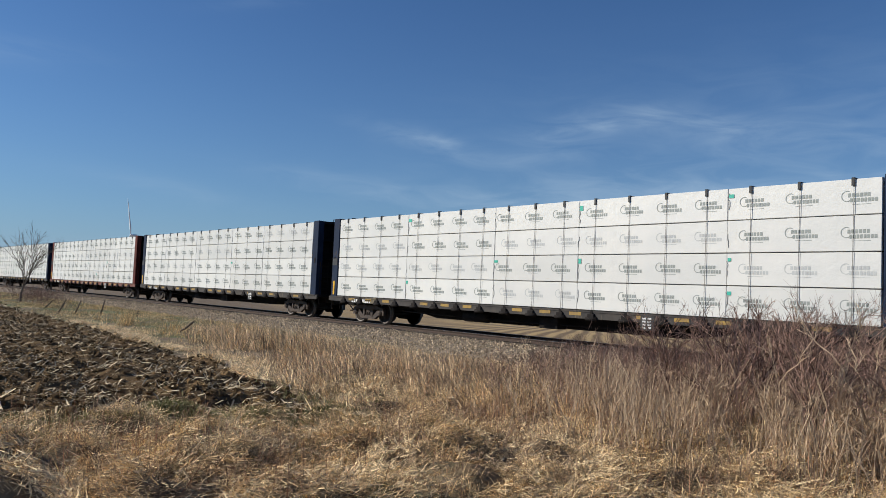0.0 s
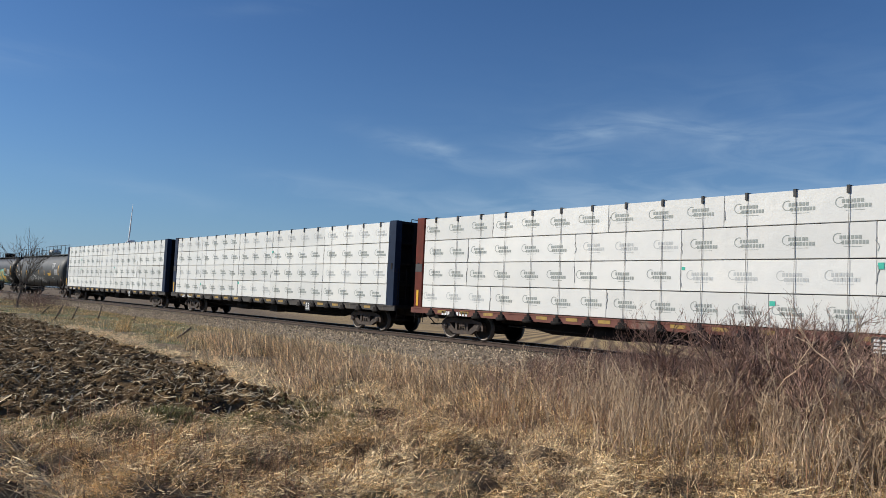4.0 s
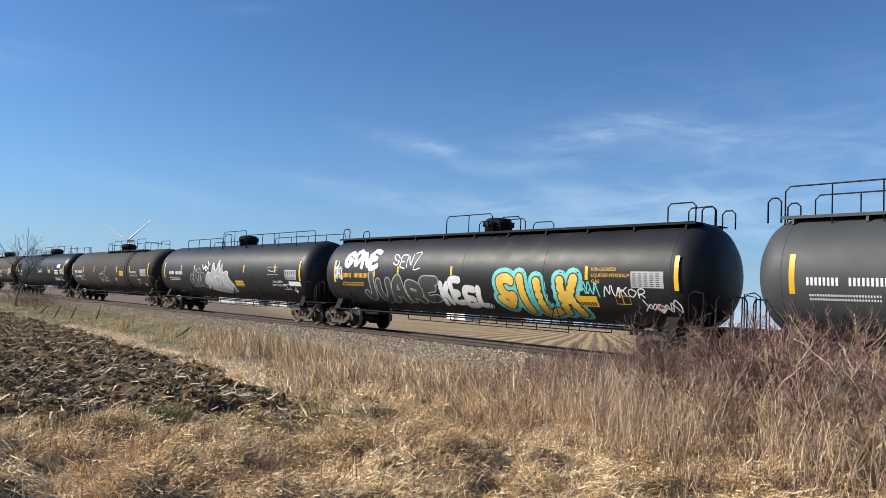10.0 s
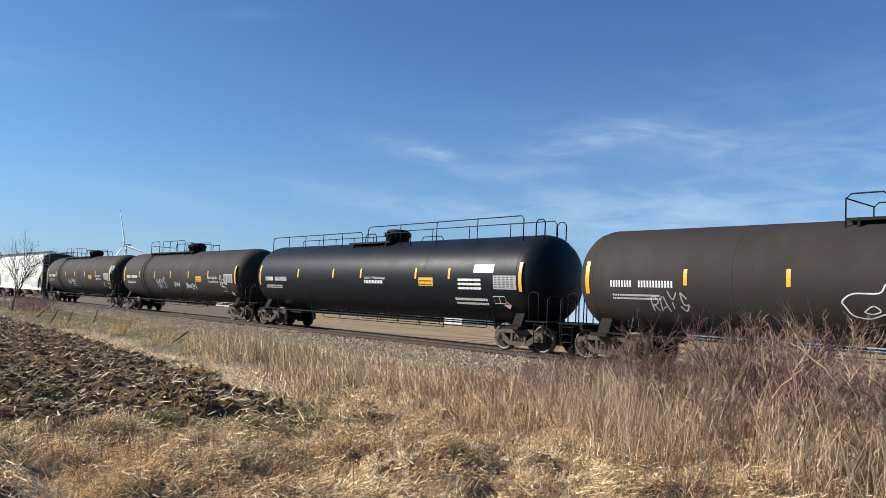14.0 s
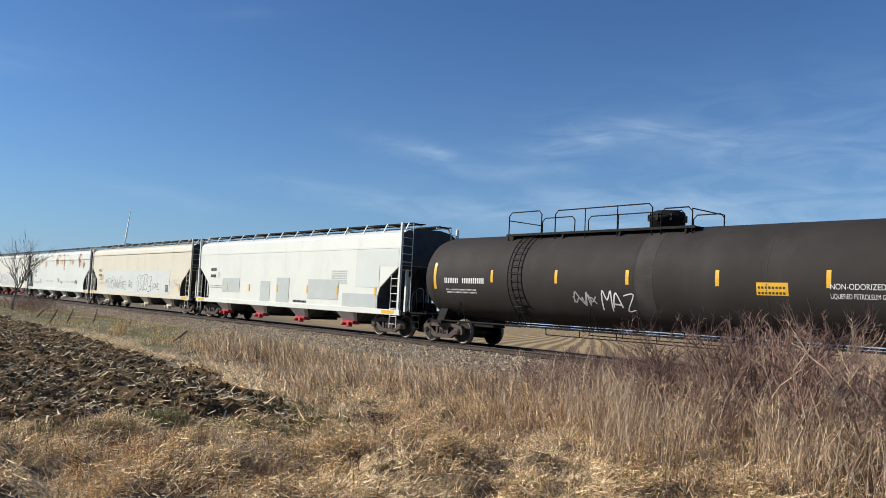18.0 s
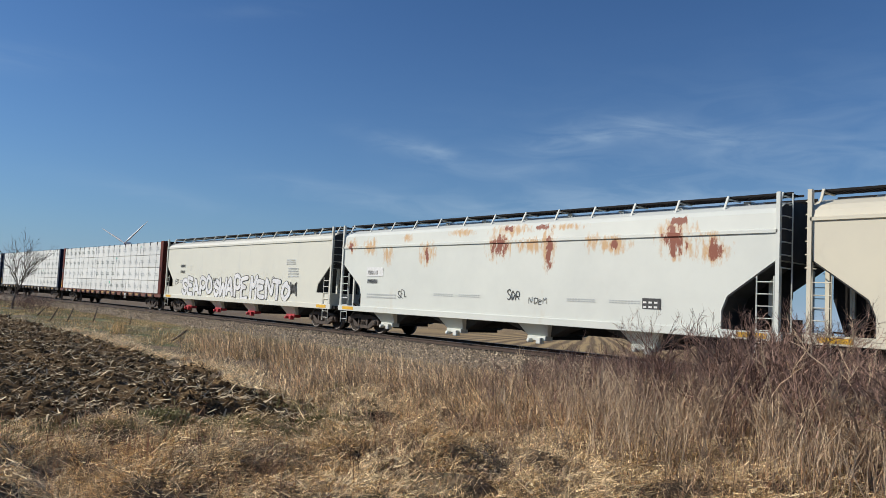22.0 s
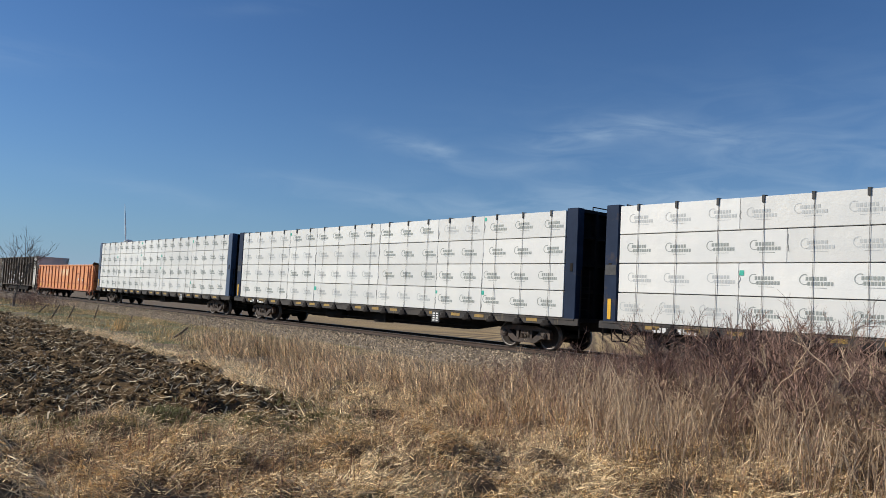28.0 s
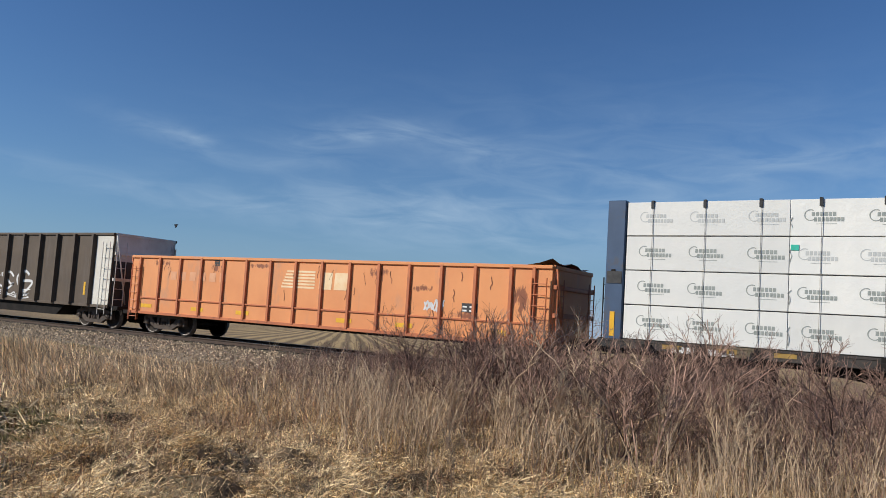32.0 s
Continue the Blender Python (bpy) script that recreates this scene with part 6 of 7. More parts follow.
def notice(c, x0, x1, u0, u1, back, ink, n, rows, cv=TCV):
    m = Mesh()
    cv.patch(m, x0, x1, u0, u1, 0.004)
    b = part("notice", m, back, c)
    m = Mesh()
    w, hh = (x1 - x0) * 0.9 / n, (u1 - u0) * 0.86 / rows
    for r in range(rows):
        for i in range(n):
            cv.patch(m, x0 + (x1 - x0) * 0.05 + i * w, x0 + (x1 - x0) * 0.05 + (i + 0.62) * w, u0 + (u1 - u0) * 0.09 + r * hh, u0 + (u1 - u0) * 0.09 + (r + 0.42) * hh, 0.007)
    part("notice_lines", m, ink, b)


def placard(c, x, u):
    m = Mesh()
    m.add([TCV.at(x - 0.17, u, 0.03), TCV.at(x, u - 0.17, 0.03), TCV.at(x + 0.17, u, 0.03), TCV.at(x, u + 0.17, 0.03)], [(0, 1, 2, 3)])
    b = part("placard", m, WHITEP, c, "white and red diamond hazard placard")
    m = Mesh()
    m.add([TCV.at(x - 0.13, u + 0.02, 0.034), TCV.at(x + 0.13, u + 0.02, 0.034), TCV.at(x, u + 0.15, 0.034)], [(0, 1, 2)])
    part("emblem", m, REDP, b)


def frame_box(c, x0, x1, u0, u1, ink, cv=TCV, w=0.025):
    m = Mesh()
    cv.stroke(m, [(x0, u0), (x1, u0), (x1, u1), (x0, u1)], w, 0.005, True)
    cv.stroke(m, [((x0 + x1) / 2, u0), ((x0 + x1) / 2, u1)], w, 0.0065)
    part("stencil_box", m, ink, c)


def tank_marks(c, tx, table, nx0, nw, ink=WHITEP):
    """Stencilled number, load lines, notices common to the tank cars."""
    bars(TCV, c, tx, -0.26, 2.1, 0.19, 22, ink, gap=0.42, name="number_bars", slot=(8, 9))
    bars(TCV, c, tx + 0.05, -0.62, 1.6, 0.2, 26, ink, 2, 0.45, "load_lines")
    notice(c, table, table + 1.08, -0.42, 0.05, SILVER, BLACKP, 5, 7)
    frame_box(c, nx0, nx0 + nw, -0.95, -0.68, ink)


C = tank(-138.0, 9.62, TANKGREY, "faded grey-black tank car with white graffiti and full-length railings",
         [("deck", -9.0, 9.0, 0, 0), ("rail", -8.9, -0.9, 4.72, 7), ("rail", 0.5, 8.9, 4.78, 6), ("hoop", -9.5, -9.15, 4.5, 0)], dome_x=0.35, dome_mat=WHITEEND, shift=-0.55)
reflectors(C, (-6.68, -4.31, -2.16, 0.69, 2.76, 5.01), -0.22, 0.44, (-8.95, 7.7))
tank_marks(C, -8.6, 6.35, 5.15, 0.55)
tag(TCV, C, "NAP", -3.85, -1.2, 1.9, 0.75, 11, "white", 0.035)
tag(TCV, C, "SUK", -1.65, -0.9, 1.1, 0.5, 12, "white", 0.04)
tag(TCV, C, "ZAW", -0.5, -0.9, 0.9, 0.35, 14, "white", 0.035)
tag(TCV, C, "MOBS", 0.5, -1.25, 1.85, 0.6, 13, "white", 0.032)
notice(C, 4.0, 4.8, -0.55, -0.28, YELLOW, BLACKP, 8, 2)
for line, x, u in (("NON - ODORIZED", 5.2, 0.62), ("LIQUEFIED", 5.4, 0.47), ("PETROLEUM", 5.32, 0.32), ("GAS", 5.62, 0.17)):
    words(TCV, C, line, x, u - 0.05, 0.17, WHITEP, {"NON - ODORIZED": 1.25, "LIQUEFIED": 0.85, "PETROLEUM": 1.0, "GAS": 0.36}[line], 0.2)
placard(C, 8.0, -0.95)

C = tank(-158.2, 9.6, TANKMID, "black tank car covered in white, silver and yellow graffiti",
         [("deck", -9.0, 9.0, 0, 0), ("rail", -1.6, 0.9, 4.62, 2), ("rail", 1.3, 2.3, 4.45, 1), ("hoop", 7.9, 8.8, 4.55, 0), ("hoop", 9.0, 9.4, 4.4, 0), ("hoop", -9.2, -8.7, 4.45, 0)], dome_x=0.35, shift=-0.75)
reflectors(C, (-6.0, -4.4, -1.19, 5.02), 0.0, 0.42, (8.1, -9.0))
tank_marks(C, -8.45, 6.62, 6.0, 0.5, YELLOW)
throwup(TCV, C, "GONE", -8.3, 0.12, 2.5, 0.85, 21, "white", "black", 0.02, 0.26)
tag(TCV, C, "SENZ", -4.8, 0.18, 1.75, 0.6, 22, "white", 0.05)
throwup(TCV, C, "JUARE", -6.95, -1.3, 4.9, 1.1, 23, "dim", "grey", 0.045, 0.28, label="dark grey bubble graffiti with a pale outline")
throwup(TCV, C, "KEEL", -2.05, -1.4, 2.6, 1.05, 24, "white", "black", 0.022, 0.26)
throwup(TCV, C, "SILK", 0.95, -1.5, 3.7, 1.65, 25, "yellow", "black", 0.045, 0.2, "teal", "large yellow graffiti with a pale teal halo")
scribble(TCV, C, 4.5, -0.75, 0.9, 0.5, 26, "teal", 0.04)
tag(TCV, C, "NUKOR", 5.6, -0.7, 1.5, 0.3, 27, "white", 0.035)
scribble(TCV, C, 7.0, -1.2, 1.2, 0.45, 28, "white", 0.035, 9)
scribble(TCV, C, -9.0, -0.5, 0.6, 1.0, 29, "white", 0.04, 7)
notice(C, 4.5, 5.3, -1.1, -0.72, YELLOW, BLACKP, 7, 1)
for line, u in (("NON-ODORIZED", 0.06), ("LIQUEFIED PETROLEUM", -0.12), ("GAS", -0.3)):
    words(TCV, C, line, 5.2, u, 0.15, YELLOW, {"NON-ODORIZED": 0.9, "LIQUEFIED PETROLEUM": 1.38, "GAS": 0.3}[line])
placard(C, 7.5, -1.05)

C = tank(-178.3, 9.6, TANKMID, "black tank car with silver crown-shaped graffiti and a long handrail",
         [("rail", -6.4, -1.4, 4.38, 3), ("rail", -1.3, 1.6, 4.72, 2), ("rail", 1.7, 8.9, 4.45, 4), ("hoop", -1.8, -0.9, 4.62, 0)], dome_x=0.15, shift=-0.72)
reflectors(C, (-6.3, -4.3, 2.18, 5.6), 0.1, 0.42, (8.02, -9.0))
tank_marks(C, -8.2, 6.6, 6.3, 0.6)
throwup(TCV, C, "CAZE", -5.0, -0.95, 2.2, 0.9, 31, "dim", "grey", 0.03, 0.27)
CROWN = curve([(0.85, -1.3), (0.75, -0.8), (0.35, -0.45), (0.2, -0.05), (-0.35, -0.1), (-0.55, 0.35), (-0.75, -0.02), (-1.0, 0.62), (-1.25, -0.02), (-1.75, 0.45), (-1.85, -0.15), (-2.35, -0.1), (-2.75, -0.55), (-2.8, -1.0), (-2.3, -1.15), (-1.3, -1.3), (-0.2, -1.4)], 4)
m = Mesh()
TCV.fill(m, CROWN, (-1.0, -0.7), 0.004)
g = part("graffiti", m, SPRAY["grey"], C, "silver graffiti with white spikes like a crown")
m = Mesh()
TCV.stroke(m, CROWN, 0.06, 0.0125)
for keys in ([(-2.3, -0.3), (-1.9, -0.6), (-1.95, -1.05)], [(-1.55, -0.35), (-1.3, -0.75), (-0.9, -0.75), (-0.75, -0.45), (-1.1, -0.3), (-1.5, -0.4)], [(-0.5, -0.3), (-0.3, -0.8), (0.3, -1.1)]):
    TCV.stroke(m, curve(keys, 4), 0.045, 0.014)
part("outline", m, SPRAY["white"], g)
m = Mesh()
for k, keys in enumerate(([(-3.2, 0.35), (-2.9, 0.05), (-2.75, 0.3), (-2.6, -0.05), (-2.2, 0.4)], [(-3.05, 0.1), (-2.6, 0.2), (-2.25, 0.05)], [(-2.5, 0.55), (-2.4, 0.3)])):
    TCV.stroke(m, curve(keys, 4), 0.07, 0.014 + 0.001 * k)
part("graffiti", m, SPRAY["white"], C, "white sprayed arrow strokes")
notice(C, 1.05, 2.0, -0.88, -0.55, YELLOW, BLACKP, 8, 2)
notice(C, 6.9, 8.0, -0.75, -0.52, WHITEP, WHITEP, 4, 1)
m = Mesh()
TCV.stroke(m, [(4.8, 0.18), (5.9, 0.18), (5.9, -0.2), (4.8, -0.2)], 0.03, 0.005, True)
TCV.stroke(m, curve([(4.9, 0.05), (5.3, -0.04), (5.8, 0.04)]), 0.05, 0.006)
part("stencil_box", m, SPRAY["grey"], C)
words(TCV, C, "NON-ODORIZED", 5.3, -0.6, 0.15, WHITEP, 1.0)
words(TCV, C, "LIQUEFIED PETROLEUM GAS", 5.2, -0.78, 0.14, WHITEP, 1.35)
placard(C, 7.4, -0.98)

MTZ_TOP = [("deck", -1.9, 6.4, 0, 0), ("rail", -1.9, -0.95, 4.55, 1), ("rail", -0.5, 4.0, 4.68, 3), ("rail", 4.6, 6.3, 4.72, 1), ("end_rail", -1.9, 6.3, 4.45, 0)]
C = tank(-199.0, 9.8, TANKBROWN, "dull dark brown-black tank car with a white chalk creature sketch", MTZ_TOP, dome_x=0.2, ladder=4.72, shift=-0.33)
reflectors(C, (-6.05, -3.26, -0.49, 2.18, 4.99), 0.03, 0.44, (-9.35, 8.65))
tank_marks(C, -8.5, 7.1, 6.4, 0.52)
notice(C, 2.75, 3.56, -0.46, -0.1, YELLOW, BLACKP, 8, 2)
words(TCV, C, "NON-ODORIZED", 5.1, -0.24, 0.19, WHITEP, 1.2)
words(TCV, C, "LIQUEFIED PETROLEUM GAS", 5.1, -0.46, 0.17, WHITEP, 1.3)
m = Mesh()
TCV.stroke(m, curve([(-2.0, -0.62), (-2.05, -0.5), (-1.8, -0.32), (-1.25, -0.3), (-1.1, -0.1), (-0.95, -0.32), (-0.7, -0.42), (-0.5, -0.6), (-0.1, -0.62), (0.1, -0.78), (0.2, -0.98), (-0.1, -0.86), (-0.4, -0.92), (-0.6, -0.78), (-0.85, -0.98), (-1.1, -0.78), (-1.5, -0.92), (-1.85, -0.85), (-2.0, -0.62)], 4), 0.035)
TCV.stroke(m, curve([(-1.6, -0.75), (-1.4, -0.6), (-1.25, -0.72), (-1.45, -0.8), (-1.6, -0.75)], 4), 0.03, 0.008)
part("graffiti", m, SPRAY["white"], C, "white chalk outline sketch")
tag(TCV, C, "RAYS", -7.2, -0.95, 1.2, 0.5, 41, "grey", 0.04)
scribble(TCV, C, 1.6, -0.9, 0.5, 0.4, 42, "grey", 0.02, 12)
placard(C, 7.8, -1.0)

C = tank(-219.6, 9.9, TANKGLOSS, "glossy blue-black tank car with a long railing",
         [("deck", -2.0, 1.0, 0, 0), ("rail", -9.0, -1.0, 4.42, 5), ("rail", -0.6, 8.6, 4.62, 4), ("hoop", -1.2, -0.4, 4.35, 0), ("hoop", 8.9, 9.3, 4.5, 0), ("rail", 1.0, 2.4, 4.3, 1)], dome_x=0.4, shift=-0.7)
reflectors(C, (-5.88, -2.85, -0.71, 2.97, 4.91), 0.11, 0.40, (8.46, -9.65))
tank_marks(C, -9.05, 7.2, 7.1, 0.55)
bars(TCV, C, -0.44, -0.3, 1.3, 0.13, 12, WHITEP, gap=0.3)
words(TCV, C, "IN CASE OF EMERGENCY CALL", -0.44, -0.12, 0.13, WHITEP, 1.45)
notice(C, 3.15, 4.0, -0.36, -0.04, YELLOW, BLACKP, 8, 2)
notice(C, 6.2, 7.2, 0.14, 0.44, WHITEP, WHITEP, 3, 1)
bars(TCV, C, 5.4, -0.45, 1.2, 0.45, 6, WHITEP, 3, 0.08, "load_lines")
bars(TCV, C, 5.1, -1.05, 1.7, 0.35, 14, WHITEP, 2, 0.25, "load_lines")
placard(C, 7.7, -1.0)

MTZ_BACK = [("deck", -5.6, 1.7, 0, 0), ("rail", -5.5, -4.0, 4.72, 1), ("rail", -3.4, 0.3, 4.68, 3), ("rail", 0.6, 1.6, 4.5, 1), ("end_rail", -5.5, 1.6, 4.45, 0)]
for centre, seed in ((-240.3, 6), (-261.2, 7)):
    C = tank(centre, 9.72, TANKBROWN, "dull dark brown-black tank car with white tags" if seed == 6 else "dull dark brown-black tank car with a paler band and tagged end", MTZ_BACK, dome_x=0.2 if seed == 6 else 0.25, ladder=-4.7 if seed == 6 else -4.5, shift=-0.87)
    reflectors(C, (-6.44, -3.57, -0.9, 1.9, 4.7), 0.0, 0.42, (-9.45, 8.15))
    tank_marks(C, -8.9, 6.75, 6.3, 0.52)
    notice(C, 2.95, 3.75, -0.42, -0.1, YELLOW, BLACKP, 8, 2)
    words(TCV, C, "NON-ODORIZED", 4.72, -0.24, 0.19, WHITEP, 1.2)
    words(TCV, C, "LIQUEFIED PETROLEUM GAS", 4.72, -0.46, 0.17, WHITEP, 1.3)
    if seed == 6:
        tag(TCV, C, "HAYS", -3.35, -0.95, 1.6, 0.75, 61, "grey", 0.06)
        scribble(TCV, C, -0.4, -0.85, 0.9, 0.5, 62, "grey", 0.05, 8)
        scribble(TCV, C, 1.4, -0.95, 1.5, 0.5, 63, "white", 0.04, 9)
        tag(TCV, C, "REN", 6.2, -0.6, 0.9, 0.5, 64, "white", 0.04)
    else:
        scribble(TCV, C, -2.9, -0.95, 0.8, 0.5, 71, "grey", 0.04, 8)
        tag(TCV, C, "MAZ", -1.9, -1.0, 1.2, 0.65, 72, "white", 0.045)
        tag(TCV, C, "EK", 7.55, -1.0, 0.55, 0.55, 73, "white", 0.03)
        tag(TCV, C, "ZS", 7.7, -0.5, 0.5, 0.45, 75, "white", 0.025)
        tag(TCV, C, "DUKEN", 8.0, 0.35, 0.9, 0.3, 74, "white", 0.025)
        tag(TCV, C, "EES", 8.0, 0.05, 0.7, 0.25, 76, "white", 0.025)
        m = Mesh()
        TCV.patch(m, -0.62, -0.05, -1.75, 2.35)
        part("paler_band", m, mat("worn_tank_band", (0.060, 0.054, 0.050), (0.040, 0.034, 0.030), 1.5, 0.75, spec=0.2), C, "paler worn band round the shell")
    placard(C, 7.5, -1.05)


# ---- covered hoppers ----
HCV = Canvas(None, y=-1.47)


def hopper(centre, paint, label, small_cut=False, gate=None, ladder_mat=None, eave=3.6, lip=1.51):
    c = car("covered_hopper", centre, label, "hopper car", "covered hopper cars in the train")
    lm = ladder_mat or paint
    e = 9.6
    side = [(-e, eave), (-e + 0.05, 2.88), (-8.3, 1.98), (-8.15, 1.6), (-8.15, 1.06), (8.15, 1.06), (8.15, 1.6), (8.3, 1.98), (e - 0.05, 2.88), (e, eave)]
    if small_cut:
        side = [(-e, eave), (-e + 0.02, 2.9), (-8.55, 2.0), (-8.45, 1.62), (-9.6, 1.6), (-9.6, 1.06), (9.6, 1.06), (9.6, 1.6), (8.45, 1.62), (8.55, 2.0), (e - 0.02, 2.9), (e, eave)]
    OUT = [(1.45, eave - 0.03), (lip, eave - 0.03), (lip, eave + 0.05), (min(lip, 1.47), eave + 0.07), (1.45, 4.075), (1.36, 4.2), (1.1, 4.33), (0.6, 4.43)]
    body = Mesh().prism(side, -1.46, 1.46, "y")
    part("body", body, paint, c)
    roof = Mesh().prism([(q * y, z) for q, ring in ((-1, OUT), (1, OUT[::-1])) for y, z in ring], -e - 0.01, e + 0.01, "x")
    part("roof", roof, paint, c)
    hat = Mesh().box(-8.6, 8.6, -0.28, 0.28, 4.40, 4.52, 0.03)
    for i in range(9):
        hat.box(-8.3 + i * 2.05, -8.1 + i * 2.05, -0.33, 0.33, 4.46, 4.57)
    part("hatch_cover", hat, paint, c)
    # running boards of grating on brackets
    for s in (-1, 1):
        rb = Mesh()
        for y in (0.40, 0.98):
            rb.box(-e - 0.15, e + 0.15, s * y - 0.012, s * y + 0.012, 4.575, 4.63)
        x = -e
        while x < e:
            rb.box(x, x + 0.02, min(s * 0.40, s * 0.98), max(s * 0.40, s * 0.98), 4.58, 4.625)
            x += 0.12
        for y in (0.55, 0.7, 0.84):
            rb.box(-e, e, s * y - 0.006, s * y + 0.006, 4.58, 4.625)
        board = part("running_board", rb, UNDER, c)
        for i in range(14):
            x = -e + 0.1 + i * (2 * e - 0.2) / 13
            b = Mesh().prism([(s * 1.28, 4.20), (s * 1.22, 4.26), (s * 0.99, 4.64), (s * 1.04, 4.64)], x - 0.03, x + 0.03, "x")
            b.box(x - 0.02, x + 0.02, min(s * 0.4, s * 1.0), max(s * 0.4, s * 1.0), 4.54, 4.575)
            part("bracket", b, lm, board)
    # sills, ends, posts and ladders
    for s in (-1, 1):
        part("side_sill", Mesh().box(-9.75, 9.75, s * 1.47 - 0.05, s * 1.47 + 0.05, 0.90, 1.12, 0.01), paint, c)
        x0, x1 = sorted((s * 8.1, s * 10.0))
        part("end_sill", Mesh().box(x0, x1, -1.42, 1.42, 0.92, 1.05), UNDER, c)
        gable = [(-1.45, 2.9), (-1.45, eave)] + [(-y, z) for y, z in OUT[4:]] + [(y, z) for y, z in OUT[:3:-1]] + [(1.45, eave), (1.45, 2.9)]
        part("end_sheet", Mesh().prism(gable, min(s * (e + 0.015), s * (e + 0.035)), max(s * (e + 0.015), s * (e + 0.035)), "x"), ENDDARK, c, "dark end sheet")
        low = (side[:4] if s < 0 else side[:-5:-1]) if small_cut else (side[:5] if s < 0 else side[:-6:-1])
        # plates over the slope facets, with their shade painted in as a dark tone
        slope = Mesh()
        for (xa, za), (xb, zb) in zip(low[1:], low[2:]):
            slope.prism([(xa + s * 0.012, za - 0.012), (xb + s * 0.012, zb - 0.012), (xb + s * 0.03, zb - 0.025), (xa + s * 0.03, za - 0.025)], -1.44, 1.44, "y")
        part("slope_sheet", slope, ENDDARK, c, "slope sheet painted dark to hold its shade")
        for q in (-1, 1):
            for x, y, z in ((9.62, 1.46, 4.58), (9.0, 0.5, 2.8), (9.4, 0.95, 3.0)):
                part("end_post", Mesh().box(s * x - 0.05, s * x + 0.05, q * y - 0.05, q * y + 0.05, 1.04, z), lm, c)
            m = Mesh()
            steel_ladder(m, s * 9.32, q * 1.49, 0.40, 2.5 if not small_cut else 2.3, 0.44, 7)
            for z in np.linspace(2.7, 4.3, 6):
                m.tube([(s * 9.66, q * 1.46, z), (s * 9.75, q * 1.40, z), (s * 9.75, q * 1.05, z), (s * 9.66, q * 1.0, z)], 0.014, 5)
            m.tube([(s * 9.75, q * 1.0, 1.05), (s * 9.75, q * 1.0, 4.6)], 0.018, 5)
            part("ladder", m, lm, c)
        # sheet that closes the end cage between the slope and the sill
        # the web's dark colour stands in for the shade inside the cage
        part("cage_web", Mesh().prism([(s * 7.9, 1.04), (s * 9.2, 1.04), (s * 9.5, 2.0), (s * 9.5, 2.95), (s * 8.6, 2.3), (s * 7.9, 1.9)], -0.40, -0.37, "y"), UNDER, c)
        # brake cylinder and pipes in the end cage
        m = Mesh().lathe([(s * 8.5, 0.19), (s * 9.05, 0.19)], 14, "x", True, (0, -0.75, 1.35)).box(min(s * 8.4, s * 9.2), max(s * 8.4, s * 9.2), 0.3, 0.9, 1.1, 1.45, 0.02)
        m.tube([(s * 8.3, -1.0, 1.15), (s * 9.2, -1.1, 1.2), (s * 9.6, -0.4, 0.9)], 0.025, 6)
        part("brake_gear", m, UNDER, c)
        coupler(c, s * 9.75, s)
        bogie(c, s * 8.45)
        part("yellow_sill_mark", Mesh().box(s * 9.0 - 0.4, s * 9.0 + 0.4, -1.526, -1.521, 0.95, 1.08), YELLOW, c)
    part("center_sill", Mesh().box(-9.8, 9.8, -0.3, 0.3, 0.62, 1.0), UNDER, c)
    for x in (-6.75, -2.62, 1.45, 5.55):
        bay = Mesh()
        b, z = 0.42, 0.50
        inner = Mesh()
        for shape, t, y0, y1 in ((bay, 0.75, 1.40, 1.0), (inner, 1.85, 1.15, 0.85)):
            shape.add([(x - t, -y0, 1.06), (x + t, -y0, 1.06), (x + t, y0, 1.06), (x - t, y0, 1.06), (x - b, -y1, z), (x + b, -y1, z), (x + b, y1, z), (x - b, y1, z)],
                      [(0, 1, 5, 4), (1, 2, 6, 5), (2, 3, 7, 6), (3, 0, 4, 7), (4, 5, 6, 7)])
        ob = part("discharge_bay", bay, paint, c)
        # dark paint on the inner slope imitates the shade between bays
        part("inner_slope", inner, ENDDARK, ob, "inner slope of the bay, its shade put into dark paint")
        g = Mesh().box(x - 0.40, x + 0.40, -1.08, -0.72, 0.36, 0.52, 0.015).box(x + 0.1, x + 0.3, -1.22, -1.02, 0.26, 0.46, 0.02).lathe([(-1.25, 0.07), (-1.05, 0.07)], 10, "y", True, (x - 0.2, 0, 0.36))
        part("gate_track", Mesh().box(x - 0.41, x + 0.41, -0.72, 0.8, 0.40, 0.5, 0.015), UNDER, ob)
        part("gate", g, gate or paint, ob, "bright red outlet gate" if gate else "")
    return c


def flat_patch(c, x0, x1, z0, z1, m_, name="repaint_patch", slant=0.0):
    m = Mesh()
    HCV.patch(m, x0, x1, z0, z1, 0.009 if name == "reflector" else 0.003, slant)
    return part(name, m, m_, c)


def hopper_marks(c, x, z, ink=BLACKP):
    bars(HCV, c, x, z, 0.72, 0.17, 9, ink, gap=0.5, name="number_bars")
    bars(HCV, c, x, z - 0.36, 0.72, 0.17, 9, ink, gap=0.5, name="number_bars")
    bars(HCV, c, x, z - 0.95, 2.0, 0.22, 14, PRINT_PALE, 2, 0.25, "load_lines")


